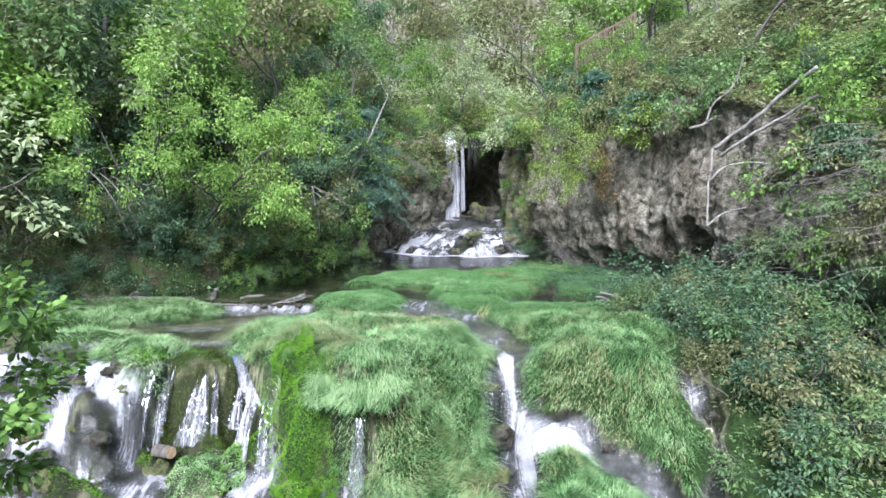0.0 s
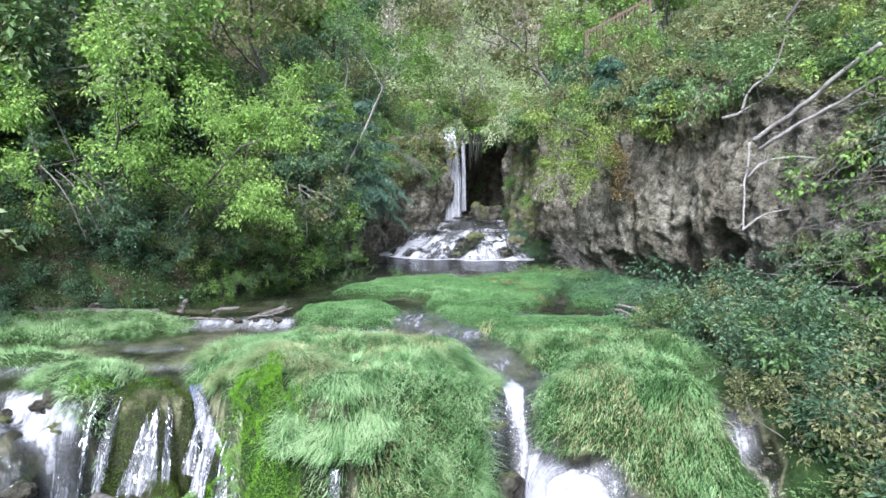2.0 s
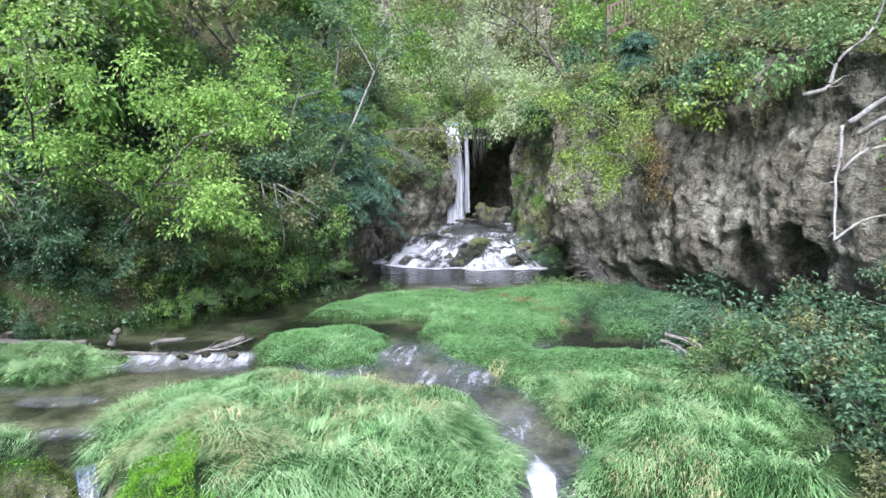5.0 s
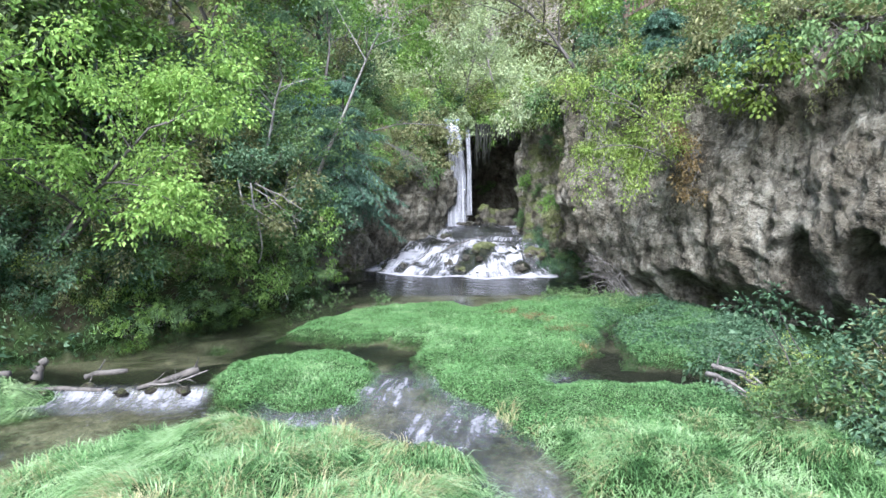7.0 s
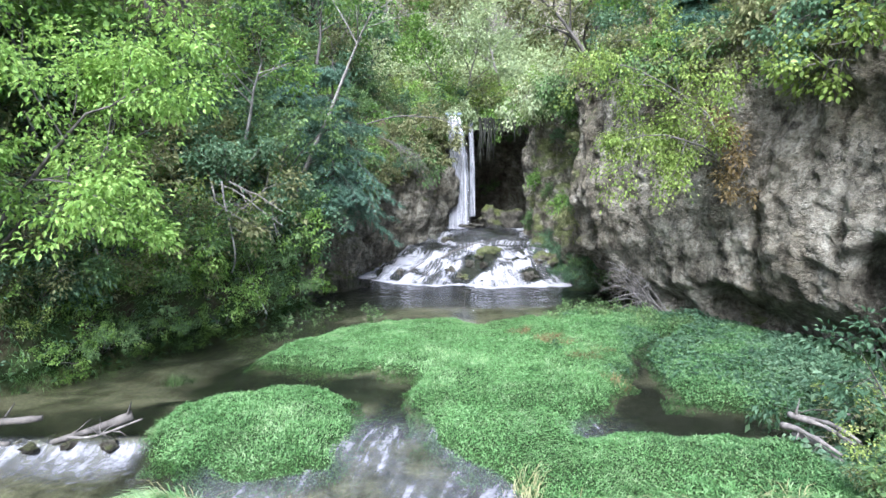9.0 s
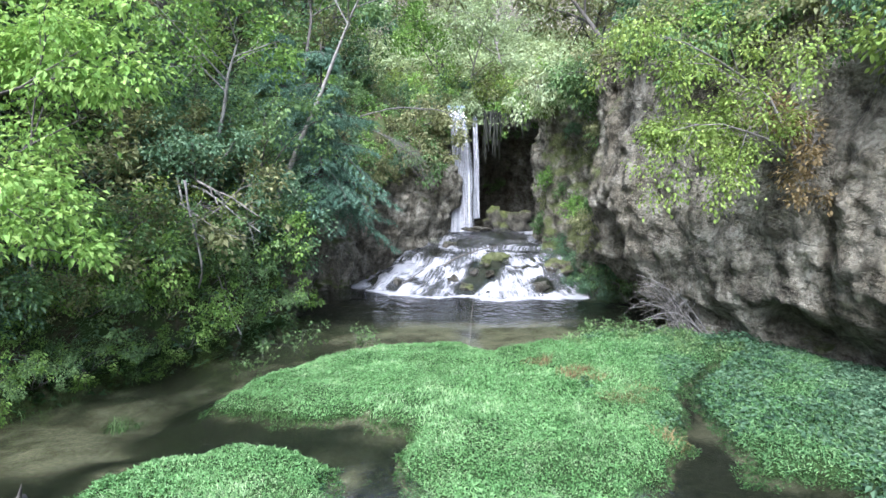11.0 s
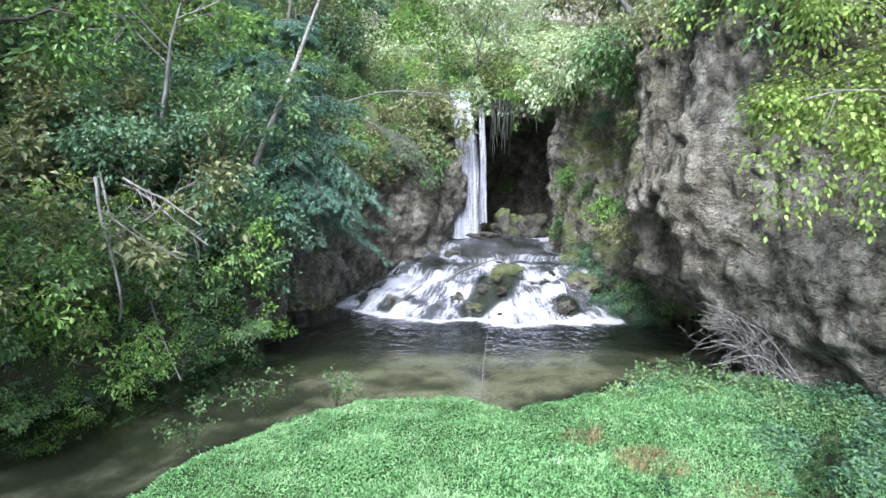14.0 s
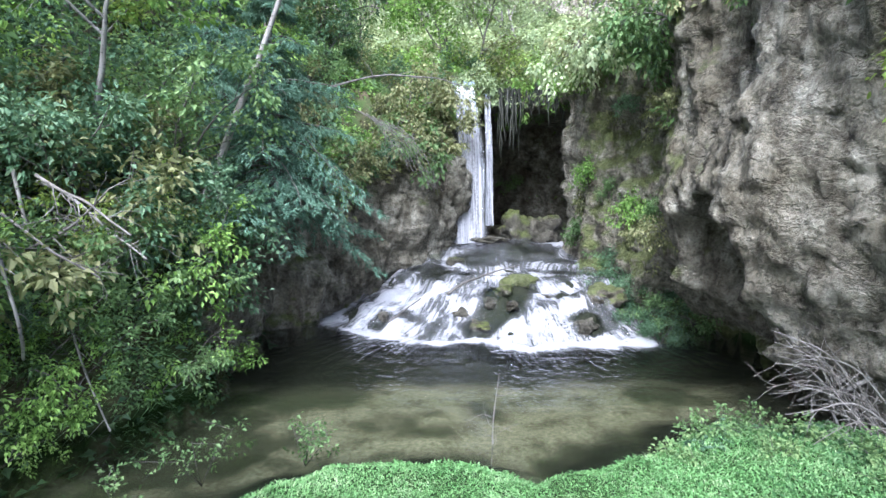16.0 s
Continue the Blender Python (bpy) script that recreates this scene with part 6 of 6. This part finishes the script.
# ---- boulders ----
def boulder(x, y, z, rx, ry, rz, seed, label, moss=0.1, turn=0.0):
    u, v = np.meshgrid(np.linspace(0, 2 * math.pi, 41), np.linspace(0.02, math.pi - 0.02, 26))
    d = np.stack([np.cos(u) * np.sin(v), np.sin(u) * np.sin(v), np.cos(v)], -1)
    r = 1 + 0.14 * np.tanh(3 * vnoise(d[..., 0] * 2.2 + seed, d[..., 1] * 2.2, d[..., 2] * 2.2)) + 0.25 * fbm(d[..., 0] * 1.4 + seed, d[..., 1] * 1.4, d[..., 2] * 1.4, 4) - 0.24 * np.abs(fbm(d[..., 0] * 2.6 + seed, d[..., 1] * 2.6, d[..., 2] * 2.6, 4))
    p = d * r[..., None] * np.array([rx, ry, rz])
    ob = part("boulder", mesh_from("boulder", p.reshape(-1, 3), grid_faces(*u.shape), ROCK, True, (("moss", np.full(u.size, moss)),)))
    ob.matrix_basis = pose(x, y, z, 0, 0, turn)
    if "wet" in label:
        ob.data.materials[0] = WET_ROCK
    return tagged(ob, label, "boulder", "stream boulders")


boulder(2.45, 38.0, 1.9, 0.6, 0.5, 0.65, 1, "dark wet mossy boulder at the mouth of the cave", 0.2)
boulder(3.4, 38.1, 1.85, 0.75, 0.5, 0.55, 2, "dark wet boulder at the mouth of the cave", 0.05)
boulder(1.6, 37.0, 1.65, 0.5, 0.3, 0.12, 3, "flat wet rock below the fall", -0.2)
for k, (x, y, z, r, moss, label) in enumerate(((2.05, 33.4, 1.05, 0.42, 0.35, "mossy rock splitting the rapids"), (1.65, 32.9, 0.86, 0.28, 0.15, "dark wet rock in the rapids"), (1.3, 32.45, 0.66, 0.26, -0.2, "dark wet rock in the rapids"), (1.75, 32.3, 0.62, 0.22, -0.2, "dark wet rock in the rapids"), (1.0, 31.75, 0.28, 0.24, 0.1, "dark wet rock in the rapids"), (0.6, 32.2, 0.45, 0.22, -0.2, "dark wet rock in the rapids"), (3.3, 31.4, 0.36, 0.34, -0.2, "dark wet rock in the rapids"), (-1.25, 32.4, 0.34, 0.2, -0.2, "dark wet rock in the rapids"), (2.6, 32.6, 0.68, 0.18, -0.2, "dark wet rock in the rapids"), (3.7, 32.3, 0.66, 0.18, -0.2, "dark wet rock in the rapids"), (4.1, 32.8, 0.85, 0.5, 0.25, "mossy rock beside the rapids"), (0.5, 35.6, 1.25, 0.3, 0.0, "wet rock above the rapids"),
        (-5.75, 12.85, -2.2, 0.34, 0.3, "mossy rock holding a sawn log"), (-2.66, 11.75, -2.0, 0.26, -0.3, "pale tan stone beside the moss"), (1.05, 13.35, -0.75, 0.22, 0.35, "mossy stone beside the chute"), (1.25, 12.6, -1.45, 0.3, 0.0, "dark wet stone in the chute"), (-9.3, 19.3, 0.2, 0.16, -0.2, "pale stone on the bank"), (1.1, 11.9, -1.9, 0.28, 0.3, "mossy stone below the chute"))):
    boulder(x, y, z - (0.45 if y > 30 else 0.25) * r, r * 1.1, r * 0.8, r * 0.62, 10 + k, label, moss, 40 * k)

for k, (x, y, r, moss, label) in enumerate(((-8.45, 13.75, 0.3, 0.3, "mossy wet rock in the cascade"), (-7.55, 13.3, 0.2, 0.4, "small mossy rock in the cascade"), (-6.85, 13.55, 0.28, -0.1, "dark wet rock in the cascade"), (-6.6, 12.4, 0.24, 0.05, "dark wet rock in the cascade"), (-8.2, 12.9, 0.34, 0.45, "mossy rock in the cascade"), (-7.25, 11.8, 0.3, 0.4, "mossy rock in the lower stream"),
        (-6.3, 11.6, 0.22, -0.1, "dark wet rock in the lower stream"), (-5.3, 11.7, 0.28, -0.1, "dark wet rock in the lower stream"), (4.75, 13.35, 0.14, -0.1, "dark wet stone in the brook"), (5.15, 12.7, 0.16, 0.2, "mossy stone in the brook"), (5.25, 12.2, 0.13, -0.1, "dark wet stone in the brook"), (4.95, 13.0, 0.1, -0.1, "dark wet stone in the brook"), (1.15, 13.75, 0.16, 0.4, "mossy stone at the head of the chute"), (3.3, 12.35, 0.14, -0.1, "dark wet stone in the stream"))):
    boulder(x, y, float(max(water_height(x, y), on_ground(x, y))) - 0.3 * r, r, r * 0.8, r * 0.6, 60 + k, label, moss, 57 * k)
for k in range(9):
    x, y, r = -7.0 + 0.36 * k + 0.2 * math.sin(k * 5.1), 18.62 + 0.16 * math.sin(k * 2.3), 0.05 + 0.08 * math.sin(k * 1.7) ** 2
    boulder(x, y, -0.06, r * 1.3, r, r * 0.7, 180 + k, "dark wet stone along the dam", 0.0, 63 * k)
rng = np.random.default_rng(66)
for k in range(10):
    x, r = rng.uniform(-10.0, -6.2), rng.uniform(0.08, 0.2)
    y = float(np.interp(x, *zip(*LIP))) - rng.uniform(0.2, 2.6)
    boulder(x, y, float(max(water_height(x, y), on_ground(x, y))) - 0.35 * r, r * 1.1, r * 0.9, r * 0.65, 140 + k, "wet rock breaking the cascade" if k % 3 else "mossy stone in the cascade", -0.1 if k % 3 else 0.4, 71 * k)

# ---- moss on the wet steps ----
cress("moss", (-4.2, -1.6, 10.6, 13.6), 24000, 0.03, "vivid green moss cushion on the wet step", lambda x, y: (np.hypot((x + 2.55 + 0.35 * (y - 12)) / 0.46, (y - 11.95) / 1.2) < 1.0 + 0.5 * vnoise(x * 2.2, y * 2.2, 1.0) + 0.25 * vnoise(x * 6, y * 6, 1.0)), 91, MOSS, 0.07, 0.3)
cress("moss", (-5.5, -3.6, 11.4, 13.3), 5000, 0.05, "green moss and grass on a rounded rock", lambda x, y: np.hypot(x + 4.55, y - 12.3) < 0.75, 92, GRASS)
cress("moss", (-6.0, -4.2, 12.8, 14.3), 15000, 0.04, "thin moss between the veils of water", lambda x, y: (outline_distance(x, y, VEIL_ROCK) > -0.05) & (vnoise(x * 2.5, y * 2.5, 2.0) > -0.3) & (y < 13.95), 93, MOSS_DARK, 0.1, 0.08)


# ---- railing above the cliff ----
def railing():
    root = new("wooden_railing")
    a, b = np.array([6.35, 28.8, 8.75]), np.array([8.9, 28.6, 10.1])

    def bar(name, p, q, w, d):
        bm = bmesh.new()
        bmesh.ops.create_cube(bm, size=1)
        p, q = Vector(p), Vector(q)
        m = Matrix.Translation((p + q) / 2) @ (q - p).to_track_quat("Z", "Y").to_matrix().to_4x4() @ Matrix.Diagonal((w, d, (q - p).length, 1))
        bmesh.ops.transform(bm, matrix=m, verts=bm.verts)
        me = bpy.data.meshes.new(name)
        bm.to_mesh(me)
        bm.free()
        me.materials.append(TIMBER)
        part(name, me, root)
    for t in (0.0, 0.5, 1.0):
        p = a + (b - a) * t
        bar("post", (p[0], p[1], on_ground(p[0], p[1]) - 0.3), (p[0], p[1], p[2] + 1.15), 0.12, 0.12)
    for h in (0.1, 1.05):
        bar("rail", (a[0], a[1] - 0.07, a[2] + h), (b[0], b[1] - 0.07, b[2] + h), 0.05, 0.09)
    for k in range(20):
        p = a + (b - a) * (k + 0.5) / 20
        bar("slat", (p[0], p[1] - 0.12, p[2] + 0.05), (p[0], p[1] - 0.12, p[2] + 1.1), 0.045, 0.03)
    return tagged(root, "weathered brown wooden railing on the cliff path", "railing")


TIMBER = plain_material("weathered_timber", (0.06, 0.042, 0.028), (0.15, 0.11, 0.07), 12, 0.8, (6, 6, 1))
railing()

# ---- more plants at the fall, the island edges and the pool ----
plant("overhanging_shrub", 401, [((-1.2, 36.9, 5.2), (0.7, -0.5, 0.1), 2.0, 0.03), ((-1.4, 36.6, 4.8), (0.5, -0.7, -0.1), 2.0, 0.03), ((-0.6, 37.4, 5.8), (0.8, -0.4, 0.3), 1.8, 0.03), ((-1.0, 37.2, 5.6), (0.3, -0.8, 0.5), 1.8, 0.03)], LEAF_OLIVE, GREY_BARK, 22, 0.11, 0.07, 0.24, "pale olive shrub hanging beside the fall", "shrub", level=2, kids=(5, 6, 6), droop=0.3, hang=0.6, foliage="foliage", wood="branchwork")
plant("overhanging_shrub", 404, [((0.1, 39.3, 6.5), (0.5, -1.0, 0.25), 1.3, 0.02), ((0.9, 39.6, 6.7), (0.2, -1.0, 0.2), 1.4, 0.02), ((1.5, 39.6, 6.7), (0.2, -1.0, 0.1), 1.3, 0.02)], LEAF_PALE, BARK, 26, 0.1, 0.065, 0.22, "pale green sprays drooping over the lip of the fall", "shrub", level=2, kids=(5, 6, 6), droop=0.25, hang=0.7, foliage="foliage", wood="branchwork")
plant("overhanging_shrub", 402, [((2.6, 41.0, 6.4), (-0.2, -1.0, 0.6), 1.8, 0.03), ((3.6, 40.8, 6.6), (0.1, -1.0, 0.5), 1.8, 0.03), ((1.6, 41.0, 6.6), (-0.4, -1.0, 0.7), 1.8, 0.03), ((4.6, 40.0, 6.6), (-0.1, -1.0, 0.5), 1.9, 0.03)], LEAF_BRIGHT, BARK, 24, 0.12, 0.08, 0.26, "light green shrub arching over the cave", "shrub", level=2, kids=(5, 6, 6), droop=0.25, hang=0.6, foliage="foliage", wood="branchwork")
plant("overhanging_shrub", 403, [((5.0, 33.6, 6.9), (-1.0, -0.4, 0.3), 2.2, 0.03), ((5.0, 32.6, 6.9), (-1.0, -0.3, 0.1), 2.2, 0.03), ((5.0, 34.6, 6.9), (-1.0, -0.4, 0.5), 2.4, 0.03)], LEAF_PALE, GREY_BARK, 20, 0.11, 0.07, 0.26, "grey-green shrub hanging from the cliff top", "shrub", level=2, kids=(5, 6, 6), droop=0.32, hang=0.7, foliage="foliage", wood="branchwork")
for k, (x, y, size) in enumerate(((-2.75, 25.5, 0.3), (-3.4, 24.6, 0.16), (-1.6, 26.0, 0.15))):
    stems = [((x, y, -0.3), (0.7 * math.cos(a), 0.7 * math.sin(a), 1), 2.2 * size + 0.25, 0.008) for a in (0.3, 1.7, 3.0, 4.4, 5.5)]
    plant("water_plant", 410 + k, stems, LEAF_MID, BARK, 10, 0.06, 0.04, 0.06, "leafy green plant standing in the pool", "plant", level=1, kids=(5, 5, 5), foliage="foliage", wood="stalk")
for k, (x, y, h) in enumerate(((3.6, 25.9, 0.4), (4.2, 26.2, 0.45), (4.7, 25.8, 0.4), (3.0, 25.4, 0.3), (5.2, 25.2, 0.4), (5.0, 24.6, 0.35), (4.1, 25.3, 0.35), (5.8, 24.4, 0.35))):
    stems = [((x, y, on_ground(x, y)), (0.8 * math.cos(a), 0.8 * math.sin(a), 1), h, 0.008) for a in (0.3, 1.5, 2.6, 3.8, 5.1)]
    plant("marsh_plant", 430 + k, stems, LEAF_MID, BARK, 12, 0.065, 0.042, 0.09, "taller dark green plant at the rim of the cress", "plant", group="marsh plants", level=1, kids=(6, 5, 5), foliage="foliage", wood="stalk")


def disc(cx, cy, rx, ry):
    return lambda x, y: np.hypot((x - cx) / rx, (y - cy) / ry) < 1


blades("grass", (-5.4, -4.5, 22.0, 22.8), 600, 0.4, 0.009, (0, -0.3), GRASS, "tuft of grass standing in the pool", disc(-4.95, 22.4, 0.35, 0.28), 95, 0.8)
blades("grass", (0.9, 1.5, 16.9, 17.7), 700, 0.35, 0.008, (0, -0.3), STRAW, "tuft of dry grass at the stream edge", disc(1.2, 17.3, 0.2, 0.25), 96, 0.5)


def turf_lip(x, y):
    return -0.1 - 0.5 * np.clip((12.7 - y) / 1.05, 0, 1.3) ** 2 + 0.05 * vnoise(x * 2.5, y * 2.5, 4.0) - 0.1 * np.clip(np.abs(x + 1.6) - 0.4, 0, None)


def overhanging_turf():
    """A lip of turf that hangs out over the dark hollow."""
    u, v = np.meshgrid(np.linspace(-2.3, -0.75, 40), np.linspace(0, 1, 24))
    front = 11.62 + 0.14 * vnoise(u * 3.1, 0 * u, 2.0) + 0.25 * (u + 1.6) ** 2
    y = 13.0 + (front - 13.0) * v
    top = np.stack([u, y, turf_lip(u, y)], -1)
    under = top - np.stack([0 * u, -0.04 + 0 * u, (0.22 + 0.06 * vnoise(u * 4, y * 4, 7.0)) * smooth(1.0, 0.8, v)], -1)
    n = u.size
    f = grid_faces(*u.shape)
    ob = part("overhanging_turf", mesh_from("overhanging_turf", np.vstack([top.reshape(-1, 3), under.reshape(-1, 3)]), np.vstack([f, f[:, ::-1] + n]), EARTH, True, (("cover", np.full(2 * n, 1.0)),)))
    tagged(ob, "lip of dark turf hanging out over the hollow", "turf", kind="structure")


overhanging_turf()
blades("grass", (-2.4, -0.65, 11.6, 13.4), 2000, 0.34, 0.008, (0.1, -0.9), GRASS, "long grass drooping over the dark hollow", lambda x, y: y > 11.64 + 0.14 * vnoise(x * 3.1, 0 * x, 2.0) + 0.25 * (x + 1.6) ** 2, 99, 1.0, rest=turf_lip)
blades("grass", (1.9, 2.8, 11.4, 12.3), 1500, 0.34, 0.008, (0, -0.8), GRASS, "green grass tuft between two arms of the stream", disc(2.35, 11.85, 0.4, 0.36), 98, 0.9)
for k, (x, y, r) in enumerate(((2.55, 22.9, 0.35), (2.9, 21.9, 0.3), (3.4, 22.4, 0.25), (1.9, 23.6, 0.25), (3.2, 20.6, 0.2))):
    blades("dry_grass", (x - 1.3 * r, x + 1.3 * r, y - 1.3 * r, y + 1.3 * r), 1300, 0.27, 0.008, (0, -0.3), LEAF_RUST, "patch of brown withered stalks in the cress", disc(x, y, 1.3 * r, r * 0.9), 100 + k, 0.6)
blades("grass", (-12, -4, 19.3, 29), 260, 0.4, 0.011, (0.5, -0.3), GRASS, "rough grass hanging from the bank into the water", lambda x, y: (shore_gap(x, y) > -0.1) & (shore_gap(x, y) < 0.8) & (np.abs(x) < 0.8 * (y - 1)), 97, 1.0)

for k, (x, y, z, leaf, label) in enumerate(((8.2, 27.7, 8.6, LEAF_BRIGHT, "light green shrub in front of the railing"), (6.2, 28.0, 7.3, LEAF_DARK, "dark shrub below the railing"), (7.7, 26.5, 7.4, LEAF_OLIVE, "olive shrub above the cliff edge"))):
    stems = [((x, y, z - 0.4), (0.7 * math.cos(a), 0.7 * math.sin(a), 1), 1.9, 0.02) for a in (0.2, 1.3, 2.4, 3.6, 4.6, 5.5)]
    plant("shrub", 450 + k, stems, leaf, BARK, 20, 0.12, 0.08, 0.2, label, "shrub", kids=(4, 4, 4), level=2, group="cliff shrubs", foliage="foliage", wood="branchwork")
for k, (x, y, height, leaf, label) in enumerate(((-4.3, 29.5, 3.0, LEAF_DARK, "tall dark shrub hiding the foot of a birch"), (-5.0, 29.8, 3.4, LEAF_MID, "tall green shrub on the cliff shoulder"), (-5.9, 28.2, 2.6, LEAF_DARK, "tall dark shrub hiding a pale stem"), (-6.8, 28.0, 2.6, LEAF_OLIVE, "tall olive shrub on the bank"))):
    stems = [((x, y, on_ground(x, y)), (0.45 * math.cos(a), 0.45 * math.sin(a), 1), height, 0.03) for a in (0.2, 1.3, 2.4, 3.6, 4.6, 5.5)]
    plant("shrub", 460 + k, stems, leaf, BARK, 22, 0.12, 0.075, 0.25, label, "shrub", kids=(4, 7, 4), level=2, group="bank shrubs", foliage="foliage", wood="branchwork", shrink=0.4)
undergrowth("undergrowth", (4.3, 9, 16.0, 26.5), 900, 0.07, "low dark green plants between the cress and the cliff", lambda x, y: (x > 4.3 + 0.3 * (y - 16)) & (inside_at(x, y) > -0.05) & (sides_at(x, y) < 0.3) & (x < 6.2 + 0.25 * (y - 16)), 75, LEAF_DARK, 0.16)
cress("moss", (-9.6, -3.3, 10.6, 14.3), 3000, 0.045, "moss over the rocks of the cascade", lambda x, y: (ground_at(x, y) > water_height(x, y) + 0.03) & (vnoise(x * 2.0, y * 2.0, 5.0) > -0.35) & (outline_distance(x, y, MOUND_C) < 0) & (y < 13.95), 94, MOSS)
undergrowth("undergrowth", (2.4, 7.5, 19.0, 26.5), 620, 0.07, "darker leafy plants scattered through the cress", lambda x, y: (inside_at(x, y) > 0.0) & (sides_at(x, y) < 0.3) & (vnoise(x * 0.9, y * 0.9, 4.0) > -0.1 - 0.22 * (x - 4) - 0.12 * (y - 24)), 76, LEAF_DARK, 0.2)


def cliff_cover(count, size, material, label, seed, span, rows):
    """Low plants growing all over the rounded top of the cliff."""
    rng = np.random.default_rng(seed)
    x, y, z, s, nrm = CLIFF_GRID
    j = rng.integers(rows[0], rows[1], count)
    i = rng.integers(np.searchsorted(s, span[0]), np.searchsorted(s, span[1]) - 1, count)
    u, v = rng.uniform(0, 1, (2, count))
    p = np.stack([g[j, i] * (1 - u) * (1 - v) + g[j, i + 1] * u * (1 - v) + g[j + 1, i] * (1 - u) * v + g[j + 1, i + 1] * u * v for g in (x, y, z)], 1)
    p[:, 2] += rng.uniform(0, 0.28, count)
    a = rng.uniform(0, 2 * math.pi, count)
    way = np.stack([np.cos(a), np.sin(a), rng.uniform(-0.5, 0.5, count)], 1)
    length = size * rng.uniform(0.6, 1.4, count)
    up = rng.normal(0, 0.5, (count, 3)) + np.array([0, -0.4, 1.0])
    return tagged(part("undergrowth", mesh_from("undergrowth", *leaf_arrays(p, way, up, length, length * 0.55), material, False)), label, "undergrowth", kind="stuff")


cliff_cover(14000, 0.13, LEAF_OLIVE, "olive undergrowth on the rounded cliff top", 501, (5, 44), (98, 119))
cliff_cover(12000, 0.13, LEAF_BRIGHT, "light green undergrowth round the head of the fall", 502, (7, 24), (100, 119))

cliff_cover(5000, 0.13, LEAF_OLIVE, "olive plants hanging below the lip of the cliff beside the fall", 503, (8, 13), (82, 104))
undergrowth("undergrowth", (-9, 10, 38.5, 47), 110, 0.16, "leafy undergrowth on the shelf above the fall", lambda x, y: ground_at(x, y) > 4.5, 77, LEAF_MID, 0.6)
